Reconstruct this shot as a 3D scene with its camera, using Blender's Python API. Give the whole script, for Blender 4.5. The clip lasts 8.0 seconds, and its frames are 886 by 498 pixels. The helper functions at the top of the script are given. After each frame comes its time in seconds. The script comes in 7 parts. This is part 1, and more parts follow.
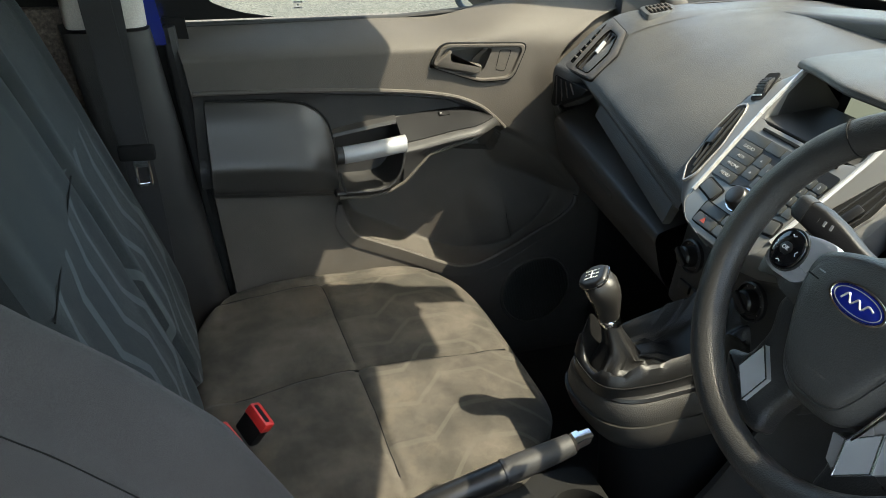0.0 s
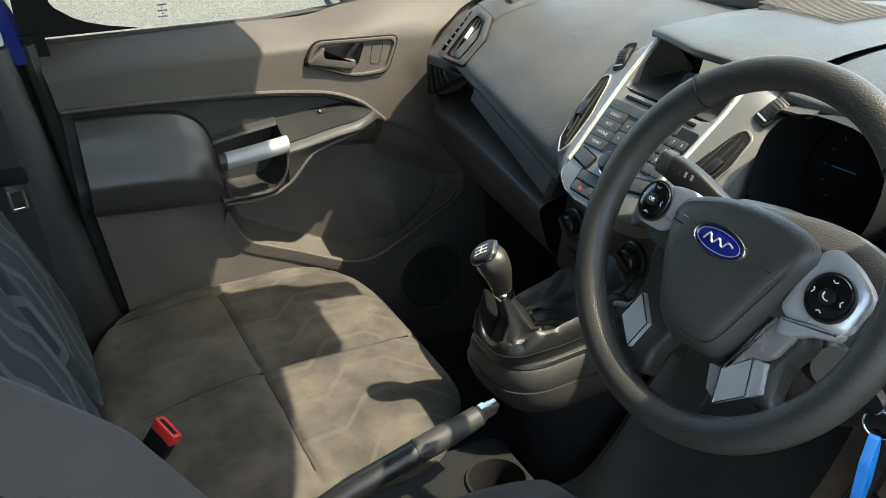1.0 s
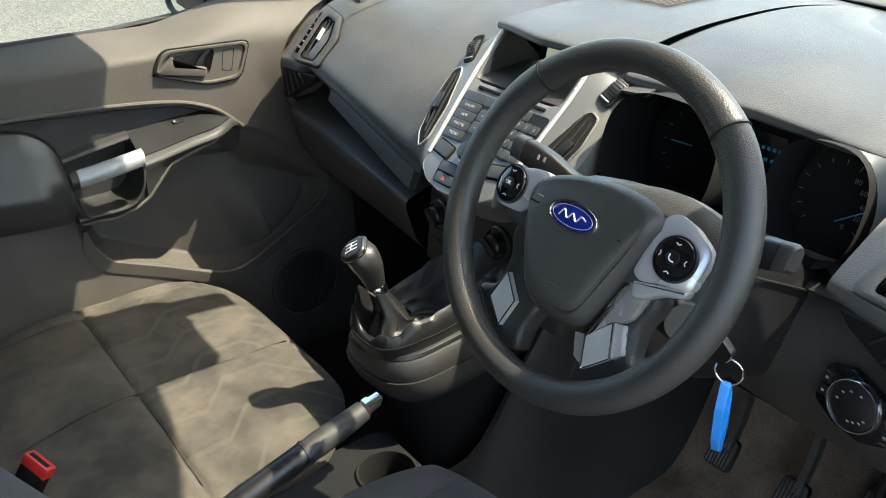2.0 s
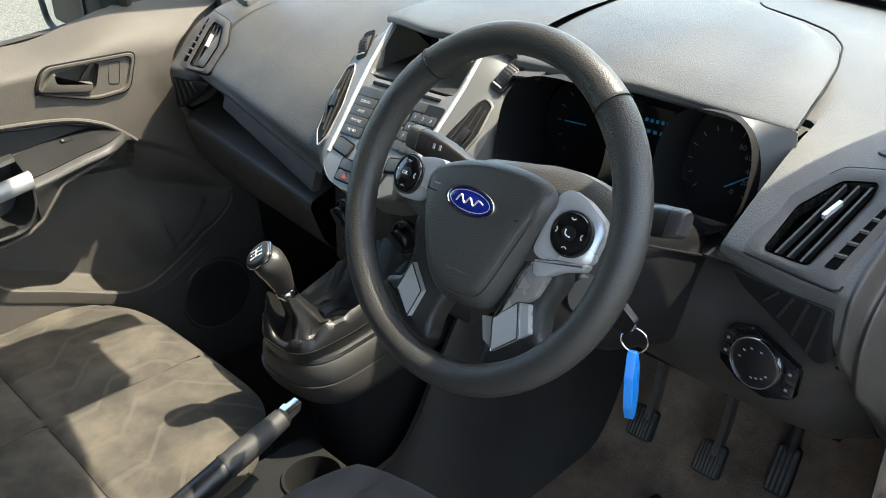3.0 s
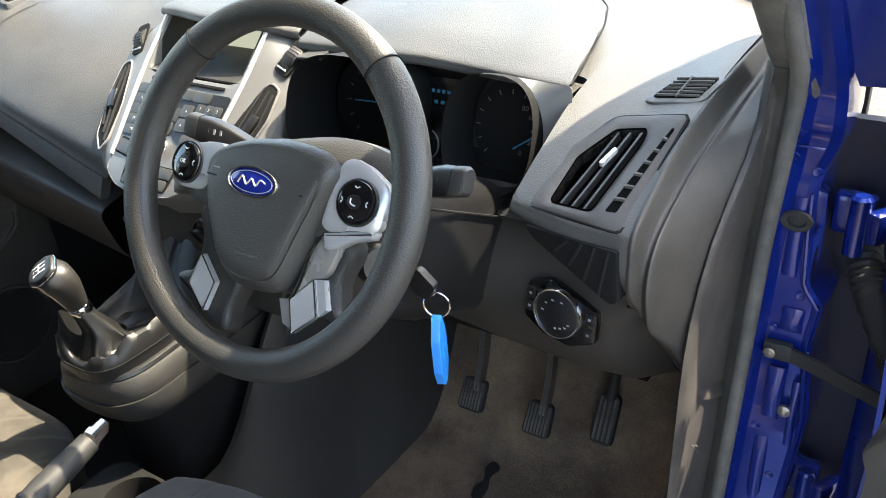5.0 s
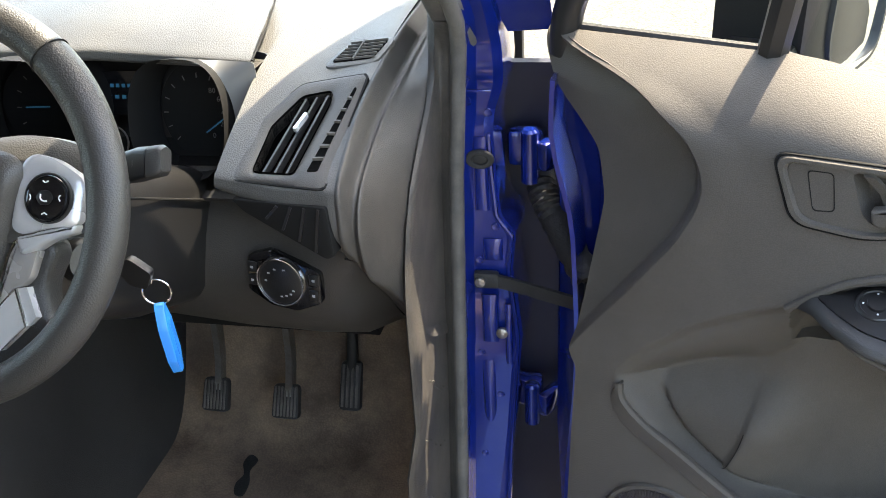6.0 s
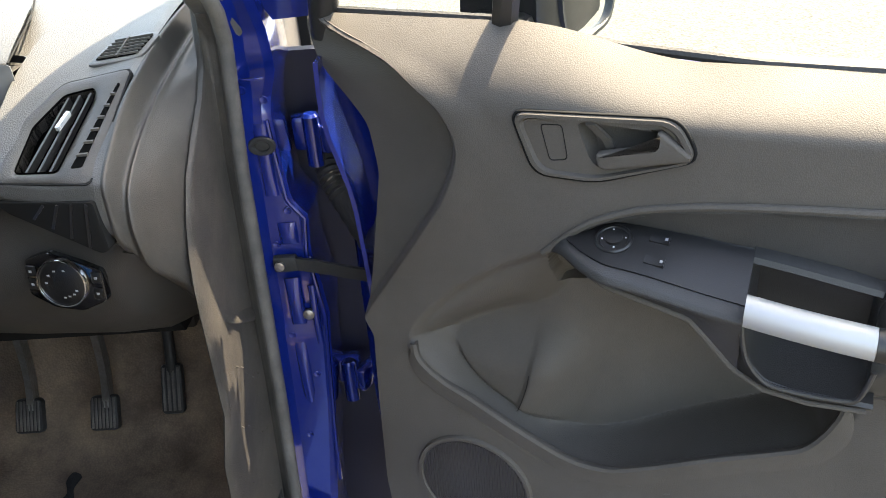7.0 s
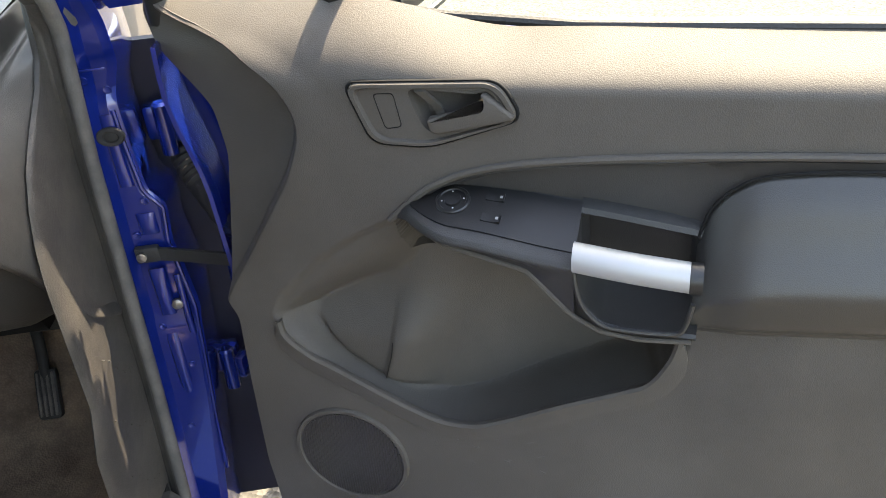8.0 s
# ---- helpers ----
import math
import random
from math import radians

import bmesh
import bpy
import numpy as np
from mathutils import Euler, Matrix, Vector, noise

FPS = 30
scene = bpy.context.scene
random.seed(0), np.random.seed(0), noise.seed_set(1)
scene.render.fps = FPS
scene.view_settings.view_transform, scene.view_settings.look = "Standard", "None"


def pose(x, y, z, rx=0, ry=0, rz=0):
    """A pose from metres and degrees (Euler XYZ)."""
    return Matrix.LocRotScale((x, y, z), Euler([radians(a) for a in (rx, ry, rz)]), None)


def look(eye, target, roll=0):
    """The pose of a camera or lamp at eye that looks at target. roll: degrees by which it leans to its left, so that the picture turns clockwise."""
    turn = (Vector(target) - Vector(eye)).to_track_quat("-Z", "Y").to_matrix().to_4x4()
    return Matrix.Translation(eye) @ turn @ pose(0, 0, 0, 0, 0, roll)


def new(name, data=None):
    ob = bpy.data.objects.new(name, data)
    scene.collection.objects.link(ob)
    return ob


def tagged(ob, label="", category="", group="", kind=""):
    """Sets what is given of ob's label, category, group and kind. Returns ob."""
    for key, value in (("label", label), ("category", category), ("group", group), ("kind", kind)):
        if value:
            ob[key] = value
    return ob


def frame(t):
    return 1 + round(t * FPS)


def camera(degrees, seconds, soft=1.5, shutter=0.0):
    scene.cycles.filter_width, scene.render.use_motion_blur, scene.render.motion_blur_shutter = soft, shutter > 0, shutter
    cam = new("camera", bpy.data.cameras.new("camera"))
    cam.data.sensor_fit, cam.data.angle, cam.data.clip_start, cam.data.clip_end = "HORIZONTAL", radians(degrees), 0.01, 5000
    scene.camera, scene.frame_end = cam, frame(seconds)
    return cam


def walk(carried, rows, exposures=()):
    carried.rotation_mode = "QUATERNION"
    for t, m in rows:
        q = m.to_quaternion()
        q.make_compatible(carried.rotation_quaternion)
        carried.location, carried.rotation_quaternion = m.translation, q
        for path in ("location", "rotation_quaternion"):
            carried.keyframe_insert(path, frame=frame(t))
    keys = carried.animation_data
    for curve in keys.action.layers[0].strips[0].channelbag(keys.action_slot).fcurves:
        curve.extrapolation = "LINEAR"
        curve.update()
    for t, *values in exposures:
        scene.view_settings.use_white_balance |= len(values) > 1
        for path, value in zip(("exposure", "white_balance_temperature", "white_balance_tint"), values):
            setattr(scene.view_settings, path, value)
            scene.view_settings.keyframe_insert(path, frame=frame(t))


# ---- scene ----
# the van: x to its right (the driver's side), y ahead, z up; the steering wheel's hub is at y = 0
cam = camera(55.28, 8.0, soft=0.9)
# seconds, eye, yaw, pitch, roll
ROWS = [
    (0, 0.8082, -0.5589, 1.4590, 69.99, -28.13, 2.51),
    (0.5, 0.8237, -0.5572, 1.4536, 68.83, -27.89, 0.19),
    (1, 0.8421, -0.5587, 1.4494, 62.37, -27.83, -0.00),
    (1.5, 0.8563, -0.5611, 1.4493, 57.10, -27.76, -0.37),
    (1.7, 0.8589, -0.5651, 1.4504, 55.18, -27.73, -0.28),
    (2.8, 0.8718, -0.5541, 1.4469, 47.83, -28.12, -2.48),
    (3, 0.8755, -0.5508, 1.4398, 46.67, -27.94, -2.66),
    (3.5, 0.8822, -0.5527, 1.4349, 43.37, -28.02, -3.30),
    (4, 0.8935, -0.5543, 1.4230, 37.85, -28.26, -3.21),
    (4.2, 0.8958, -0.5422, 1.4217, 36.67, -28.36, -3.08),
    (5.3, 0.9080, -0.5214, 1.3989, 30.94, -28.46, -3.77),
    (5.5, 0.9020, -0.5373, 1.3955, 25.64, -28.78, -4.13),
    (6, 0.9323, -0.5659, 1.3825, 13.00, -29.40, -3.93),
    (6.5, 0.9785, -0.5856, 1.3762, 6.30, -29.76, -4.03),
    (7, 1.0282, -0.6164, 1.3705, 1.96, -29.99, -4.57),
    (7.5, 1.0724, -0.6447, 1.3637, -1.39, -30.45, -5.26),
    (8, 1.0994, -0.6631, 1.3539, -4.81, -30.88, -5.42),
]
walk(cam, [(t, pose(x, y, z, 90 + pitch, 0, yaw) @ pose(0, 0, 0, 0, 0, roll)) for t, x, y, z, yaw, pitch, roll in ROWS],
     [(0.0, 2.5, 7450, 2), (1.5, 2.7, 7400, 3), (3.5, 2.9, 7250, 6), (4.5, 3.15, 7450, 7), (5.5, 3.5, 7900, 8), (8.0, 3.42, 8400, 9)])

# ---- light ----
SUN_AZ, SUN_EL = 40.0, 58.0          # degrees from straight ahead towards the driver's side, and above the horizon
world = bpy.data.worlds.new("sky")
scene.world = world
world.use_nodes = True
wn = world.node_tree
sky = wn.nodes.new("ShaderNodeTexSky")
sky.sky_type = "NISHITA"
sky.sun_disc = False
sky.sun_elevation, sky.sun_rotation = radians(SUN_EL), radians(SUN_AZ)
sky.air_density, sky.dust_density = 0.9, 2.0
wn.nodes["Background"].inputs["Strength"].default_value = 0.15
wn.links.new(sky.outputs["Color"], wn.nodes["Background"].inputs["Color"])
sun = new("sun", bpy.data.lights.new("sun", "SUN"))
sun.data.energy, sun.data.angle, sun.data.color = 2.2, radians(0.55), (1.0, 0.95, 0.87)
sx, sy, sz = math.sin(radians(SUN_AZ)) * math.cos(radians(SUN_EL)), math.cos(radians(SUN_AZ)) * math.cos(radians(SUN_EL)), math.sin(radians(SUN_EL))
sun.matrix_world = look((8 * sx, 8 * sy, 8 * sz), (0, 0, 0))

# ---- materials ----


def material(name, col, rough=0.5, metal=0.0, grain=0.0, grain_scale=350.0, blotch=0.12, blotch_scale=6.0, dust=None, dust_amount=0.0, dust_scale=9.0,
             coat=0.0, sheen=0.0, spec=0.5, weave=0.0, stain=None):
    """A surface with grain relief, blotches of tone and, if asked for, dry dust in patches."""
    m = bpy.data.materials.new(name)
    m.use_nodes = True
    nt = m.node_tree
    b = nt.nodes["Principled BSDF"]
    tc = nt.nodes.new("ShaderNodeTexCoord")
    big = nt.nodes.new("ShaderNodeTexNoise")
    big.inputs["Scale"].default_value, big.inputs["Detail"].default_value = blotch_scale, 5
    nt.links.new(tc.outputs["Object"], big.inputs["Vector"])
    ramp = nt.nodes.new("ShaderNodeMapRange")
    ramp.inputs["From Min"].default_value, ramp.inputs["From Max"].default_value = 0.3, 0.7
    ramp.inputs["To Min"].default_value, ramp.inputs["To Max"].default_value = 1 - blotch, 1 + blotch
    nt.links.new(big.outputs["Fac"], ramp.inputs["Value"])
    tone = nt.nodes.new("ShaderNodeMix")
    tone.data_type, tone.blend_type = "RGBA", "MULTIPLY"
    tone.inputs["Factor"].default_value = 1.0
    tone.inputs["A"].default_value = (*col, 1)
    nt.links.new(ramp.outputs["Result"], tone.inputs["B"])
    out = tone.outputs["Result"]
    if dust:
        fine = nt.nodes.new("ShaderNodeTexNoise")
        fine.inputs["Scale"].default_value, fine.inputs["Detail"].default_value, fine.inputs["Roughness"].default_value = dust_scale, 8, 0.65
        nt.links.new(tc.outputs["Object"], fine.inputs["Vector"])
        cut = nt.nodes.new("ShaderNodeMapRange")
        cut.inputs["From Min"].default_value, cut.inputs["From Max"].default_value = 0.42, 0.72
        cut.inputs["To Min"].default_value, cut.inputs["To Max"].default_value = 0.0, dust_amount
        nt.links.new(fine.outputs["Fac"], cut.inputs["Value"])
        mix = nt.nodes.new("ShaderNodeMix")
        mix.data_type = "RGBA"
        nt.links.new(cut.outputs["Result"], mix.inputs["Factor"])
        nt.links.new(out, mix.inputs["A"])
        mix.inputs["B"].default_value = (*dust, 1)
        out = mix.outputs["Result"]
    if stain:
        patch = nt.nodes.new("ShaderNodeTexNoise")
        patch.inputs["Scale"].default_value, patch.inputs["Detail"].default_value, patch.inputs["Roughness"].default_value = 4.2, 7, 0.7
        nt.links.new(tc.outputs["Object"], patch.inputs["Vector"])
        edge = nt.nodes.new("ShaderNodeMapRange")
        edge.inputs["From Min"].default_value, edge.inputs["From Max"].default_value = 0.52, 0.66
        edge.inputs["To Max"].default_value = 0.8
        nt.links.new(patch.outputs["Fac"], edge.inputs["Value"])
        soil = nt.nodes.new("ShaderNodeMix")
        soil.data_type = "RGBA"
        nt.links.new(edge.outputs["Result"], soil.inputs["Factor"])
        nt.links.new(out, soil.inputs["A"])
        soil.inputs["B"].default_value = (*stain, 1)
        out = soil.outputs["Result"]
    nt.links.new(out, b.inputs["Base Color"])
    b.inputs["Metallic"].default_value = metal
    b.inputs["Specular IOR Level"].default_value = spec
    b.inputs["Coat Weight"].default_value, b.inputs["Coat Roughness"].default_value = coat, 0.04
    b.inputs["Sheen Weight"].default_value, b.inputs["Sheen Roughness"].default_value = sheen, 0.4
    rr = nt.nodes.new("ShaderNodeMapRange")
    rr.inputs["From Min"].default_value, rr.inputs["From Max"].default_value = 0.3, 0.7
    rr.inputs["To Min"].default_value, rr.inputs["To Max"].default_value = max(rough - 0.06, 0.02), min(rough + 0.06, 1)
    nt.links.new(big.outputs["Fac"], rr.inputs["Value"])
    nt.links.new(rr.outputs["Result"], b.inputs["Roughness"])
    if grain:
        if weave:
            tex = nt.nodes.new("ShaderNodeTexNoise")
            tex.inputs["Scale"].default_value, tex.inputs["Detail"].default_value = grain_scale, 3
            height = tex.outputs["Fac"]
        else:
            tex = nt.nodes.new("ShaderNodeTexVoronoi")
            tex.inputs["Scale"].default_value = grain_scale
            height = tex.outputs["Distance"]
        nt.links.new(tc.outputs["Object"], tex.inputs["Vector"])
        pit = nt.nodes.new("ShaderNodeMapRange")
        lo, hi, dark, bright = (0.35, 0.65, 0.72, 1.28) if weave else (0.1, 0.7, 1.06, 0.78)
        for socket, value in (("From Min", lo), ("From Max", hi), ("To Min", 1 + (dark - 1) * min(grain * 2.2, 1)), ("To Max", 1 + (bright - 1) * min(grain * 2.2, 1))):
            pit.inputs[socket].default_value = value
        nt.links.new(height, pit.inputs["Value"])
        fleck = nt.nodes.new("ShaderNodeMix")
        fleck.data_type, fleck.blend_type = "RGBA", "MULTIPLY"
        fleck.inputs["Factor"].default_value = 1.0
        nt.links.new(out, fleck.inputs["A"])
        nt.links.new(pit.outputs["Result"], fleck.inputs["B"])
        nt.links.new(fleck.outputs["Result"], b.inputs["Base Color"])
        bump = nt.nodes.new("ShaderNodeBump")
        bump.inputs["Strength"].default_value, bump.inputs["Distance"].default_value = grain, 0.6 / grain_scale
        nt.links.new(height, bump.inputs["Height"])
        nt.links.new(bump.outputs["Normal"], b.inputs["Normal"])
    return m


PAD = material("grained_pad", (0.052, 0.051, 0.048), 0.45, grain=0.42, grain_scale=640, dust=(0.20, 0.19, 0.17), dust_amount=0.20, dust_scale=5)
TRIM = material("door_trim", (0.077, 0.069, 0.060), 0.60, spec=0.22, grain=0.30, grain_scale=680, dust=(0.20, 0.18, 0.155), dust_amount=0.16, dust_scale=4)
DARK = material("dark_plastic", (0.022, 0.0215, 0.021), 0.5, grain=0.25, grain_scale=640, dust=(0.15, 0.13, 0.11), dust_amount=0.08)
SATIN = material("satin_black", (0.010, 0.010, 0.0105), 0.36, grain=0.1, grain_scale=600)
GLOSS = material("gloss_black", (0.006, 0.006, 0.007), 0.1, coat=0.6)
BLACK = material("matt_black", (0.005, 0.005, 0.005), 0.8, spec=0.25)
VOID = material("unlit_duct", (0.0015, 0.0015, 0.0015), 0.9, spec=0.05)
FOOTSILVER = material("polished_silver", (0.62, 0.625, 0.61), 0.22, metal=0.4, blotch=0.08, blotch_scale=14)
DARKSILVER = material("smoked_silver", (0.34, 0.325, 0.31), 0.26, metal=0.45, blotch=0.05)
LEATHER = material("wheel_rim_skin", (0.034, 0.033, 0.031), 0.40, grain=0.36, grain_scale=620)
HUBSKIN = material("hub_skin", (0.052, 0.050, 0.046), 0.42, grain=0.36, grain_scale=680)
SILVER = material("silver_paint", (0.66, 0.665, 0.67), 0.27, metal=0.5, grain=0.05, grain_scale=900, blotch=0.05)
PULL = material("pull_silver", (0.33, 0.335, 0.34), 0.48, metal=0.5, blotch=0.03)
STACK = material("stack_grey_paint", (0.165, 0.165, 0.16), 0.40, metal=0.25, blotch=0.05)
CHROME = material("chrome", (0.75, 0.75, 0.76), 0.08, metal=1.0, blotch=0.03)
STEEL = material("worn_steel", (0.32, 0.31, 0.30), 0.35, metal=0.9, grain=0.2, grain_scale=200, dust=(0.2, 0.14, 0.08), dust_amount=0.4, dust_scale=40)
BLUE = material("blue_paint", (0.001, 0.014, 0.165), 0.20, metal=0.25, coat=1.0, blotch=0.05, dust=(0.20, 0.19, 0.18), dust_amount=0.03, dust_scale=30)
TRAY = material("tray_plastic", (0.010, 0.010, 0.0095), 0.6, spec=0.25, grain=0.2, grain_scale=700)
# blue paint as it looks in the hinge gap: the shade is in the colour
GAPSHADE = material("gap_shade_navy", (0.003, 0.004, 0.016), 0.5, blotch=0.2)
RUBBER = material("rubber", (0.015, 0.015, 0.015), 0.65, grain=0.2, grain_scale=300)
SEAL = material("dusty_seal", (0.075, 0.07, 0.065), 0.7, grain=0.25, grain_scale=500, dust=(0.30, 0.27, 0.23), dust_amount=0.35, dust_scale=14)
KICK = material("scuffed_kick_trim", (0.042, 0.038, 0.034), 0.6, grain=0.3, grain_scale=400, dust=(0.20, 0.17, 0.14), dust_amount=0.3, dust_scale=11)
KICKPAD = material("dusty_end_cover", (0.040, 0.036, 0.032), 0.55, grain=0.35, grain_scale=700, dust=(0.20, 0.175, 0.145), dust_amount=0.25, dust_scale=8)
SCUFF = material("pale_scuff", (0.080, 0.073, 0.065), 0.8)
FLOOR = material("dirty_floor_rubber", (0.135, 0.094, 0.067), 0.75, grain=0.4, grain_scale=260, dust=(0.36, 0.25, 0.165), dust_amount=0.75, dust_scale=7, blotch=0.3, stain=(0.070, 0.043, 0.028))
CARPET = material("dark_carpet", (0.008, 0.008, 0.008), 0.95, grain=0.8, grain_scale=500, weave=1)
KNEE = material("knee_panel_plastic", (0.034, 0.031, 0.028), 0.5, grain=0.25, grain_scale=600, dust=(0.15, 0.125, 0.10), dust_amount=0.14, dust_scale=7)
CONSOLE = material("dimpled_console_plastic", (0.017, 0.016, 0.0145), 0.5, grain=0.25, grain_scale=800, dust=(0.16, 0.14, 0.11), dust_amount=0.12, dust_scale=12)
DIMPLED = material("dimpled_panel", (0.024, 0.0225, 0.020), 0.55, grain=0.45, grain_scale=800, dust=(0.16, 0.14, 0.11), dust_amount=0.12, dust_scale=12)
KNOBGREY = material("knob_grey_skin", (0.020, 0.019, 0.0175), 0.40, metal=0.0, grain=0.2, grain_scale=900)
GAITER = material("gaiter_leatherette", (0.009, 0.009, 0.009), 0.42, grain=0.3, grain_scale=700)
CLOTH_A = material("plain_seat_cloth", (0.050, 0.048, 0.048), 0.95, spec=0.2, grain=1.0, grain_scale=1100, weave=1, sheen=0.08, blotch=0.15, blotch_scale=8)
BELT = material("belt_webbing", (0.012, 0.012, 0.013), 0.7, grain=0.6, grain_scale=700, weave=1)
RED = material("red_plastic", (0.55, 0.03, 0.03), 0.4)
FOB = material("blue_fob_plastic", (0.002, 0.19, 0.60), 0.38, blotch=0.06)
BADGE = material("badge_blue", (0.008, 0.02, 0.22), 0.15, coat=0.8)
WHITE = material("white_print", (0.75, 0.75, 0.75), 0.6, blotch=0.02)
GREYPRINT = material("grey_print", (0.28, 0.28, 0.28), 0.6, blotch=0.02)
REDPRINT = material("red_print", (0.30, 0.045, 0.03), 0.6, blotch=0.02)
BEIGE = material("pillar_beige", (0.45, 0.42, 0.38), 0.6, grain=0.3, grain_scale=400)
BOARD = material("speckled_board", (0.12, 0.10, 0.085), 0.9, grain=0.9, grain_scale=200, weave=1, blotch=0.5, blotch_scale=120)
LINING = material("roof_lining", (0.24, 0.235, 0.22), 0.95, grain=0.5, grain_scale=700, weave=1)
ELBOW = material("elbow_rest_skin", (0.034, 0.032, 0.029), 0.42, grain=0.22, grain_scale=900)
BUTTONS = material("key_plastic", (0.040, 0.041, 0.039), 0.45, grain=0.1, grain_scale=900)


def glow(name, col, strength):
    m = bpy.data.materials.new(name)
    m.use_nodes = True
    b = m.node_tree.nodes["Principled BSDF"]
    b.inputs["Base Color"].default_value = (*col, 1)
    b.inputs["Emission Color"].default_value, b.inputs["Emission Strength"].default_value = (*col, 1), strength
    return m


CYAN = glow("display_cyan", (0.012, 0.09, 0.18), 0.04)
DIALPRINT = material("dial_print", (0.10, 0.10, 0.10), 0.6, blotch=0.02)
LENS = glow("lit_screen_face", (0.22, 0.24, 0.20), 0.22)


def glass(name, tint, rough=0.0):
    """Thin automotive glass: clear to light, with a surface reflection."""
    m = bpy.data.materials.new(name)
    m.use_nodes = True
    nt = m.node_tree
    nt.nodes.remove(nt.nodes["Principled BSDF"])
    clear, shine, mix, fres = (nt.nodes.new("ShaderNode" + k) for k in ("BsdfTransparent", "BsdfGlossy", "MixShader", "Fresnel"))
    clear.inputs["Color"].default_value = (*tint, 1)
    shine.inputs["Roughness"].default_value = rough
    fres.inputs["IOR"].default_value = 1.12
    nt.links.new(fres.outputs["Fac"], mix.inputs["Fac"])
    nt.links.new(clear.outputs["BSDF"], mix.inputs[1])
    nt.links.new(shine.outputs["BSDF"], mix.inputs[2])
    nt.links.new(mix.outputs["Shader"], nt.nodes["Material Output"].inputs["Surface"])
    return m


GLASS = glass("window_glass", (0.86, 0.93, 0.90))
MIRROR = material("mirror_glass", (0.9, 0.92, 0.92), 0.02, metal=1.0, blotch=0.0)


def striped(name, col, line, axis_u, axis_v, pitch, width, amp, period, start=-9.0, stop=9.0, dirt=0.35):
    """Seat cloth with paler zigzag lines woven in; u runs across the lines, v along them."""
    m = material(name, col, 0.95, spec=0.2, grain=0.9, grain_scale=1000, weave=1, sheen=0.05, blotch=0.18, blotch_scale=9,
                 dust=(0.22, 0.185, 0.15), dust_amount=dirt, dust_scale=7, stain=(0.098, 0.080, 0.060) if dirt > 0.2 else None)
    nt = m.node_tree
    b = nt.nodes["Principled BSDF"]
    tc = nt.nodes.new("ShaderNodeTexCoord")
    sep = nt.nodes.new("ShaderNodeSeparateXYZ")
    nt.links.new(tc.outputs["Object"], sep.inputs["Vector"])

    def calc(op, a, c=None, clamp=False):
        n = nt.nodes.new("ShaderNodeMath")
        n.operation, n.use_clamp = op, clamp
        for k, v in enumerate((a, c)):
            if v is None:
                continue
            if isinstance(v, (int, float)):
                n.inputs[k].default_value = v
            else:
                nt.links.new(v, n.inputs[k])
        return n.outputs[0]

    u, v = sep.outputs[axis_u], sep.outputs[axis_v]
    tri = calc("PINGPONG", calc("MULTIPLY", v, 1.0), period / 2)
    tri = calc("MULTIPLY", calc("MINIMUM", calc("MAXIMUM", tri, period * 0.14), period * 0.36), amp / period)
    w = calc("ADD", u, tri)
    saw = calc("PINGPONG", w, pitch / 2)
    on = calc("LESS_THAN", saw, width / 2)
    on = calc("MULTIPLY", on, calc("MULTIPLY", calc("MULTIPLY", calc("GREATER_THAN", v, start), calc("LESS_THAN", v, stop)), 0.42 if dirt > 0.2 else 0.9))
    old = b.inputs["Base Color"].links[0].from_socket
    mix = nt.nodes.new("ShaderNodeMix")
    mix.data_type = "RGBA"
    nt.links.new(on, mix.inputs["Factor"])
    nt.links.new(old, mix.inputs["A"])
    mix.inputs["B"].default_value = (*line, 1)
    nt.links.new(mix.outputs["Result"], b.inputs["Base Color"])
    return m


CLOTH_B = striped("zigzag_cushion_cloth", (0.046, 0.042, 0.035), (0.090, 0.082, 0.068), "X", "Y", 0.088, 0.011, 0.30, 0.26, start=-0.036)
CLOTH_D = striped("zigzag_back_cloth", (0.020, 0.025, 0.027), (0.066, 0.076, 0.078), "X", "Z", 0.080, 0.018, 0.26, 0.30, stop=0.683, dirt=0.06)


def aggregate(name):
    m = material(name, (0.084, 0.077, 0.063), 0.9, blotch=0.16, blotch_scale=1.3)
    nt = m.node_tree
    b = nt.nodes["Principled BSDF"]
    tc = nt.nodes.new("ShaderNodeTexCoord")
    vor = nt.nodes.new("ShaderNodeTexVoronoi")
    vor.inputs["Scale"].default_value = 70
    nt.links.new(tc.outputs["Object"], vor.inputs["Vector"])
    hsv = nt.nodes.new("ShaderNodeSeparateColor")
    nt.links.new(vor.outputs["Color"], hsv.inputs["Color"])
    rng = nt.nodes.new("ShaderNodeMapRange")
    rng.inputs["To Min"].default_value, rng.inputs["To Max"].default_value = 0.5, 1.35
    nt.links.new(hsv.outputs["Red"], rng.inputs["Value"])
    mul = nt.nodes.new("ShaderNodeMix")
    mul.data_type, mul.blend_type = "RGBA", "MULTIPLY"
    mul.inputs["Factor"].default_value = 1
    nt.links.new(b.inputs["Base Color"].links[0].from_socket, mul.inputs["A"])
    nt.links.new(rng.outputs["Result"], mul.inputs["B"])
    nt.links.new(mul.outputs["Result"], b.inputs["Base Color"])
    bump = nt.nodes.new("ShaderNodeBump")
    bump.inputs["Strength"].default_value, bump.inputs["Distance"].default_value = 0.8, 0.006
    nt.links.new(vor.outputs["Distance"], bump.inputs["Height"])
    nt.links.new(bump.outputs["Normal"], b.inputs["Normal"])
    return m


GROUND = aggregate("pale_aggregate")

# ---- mesh tools ----
V = Vector


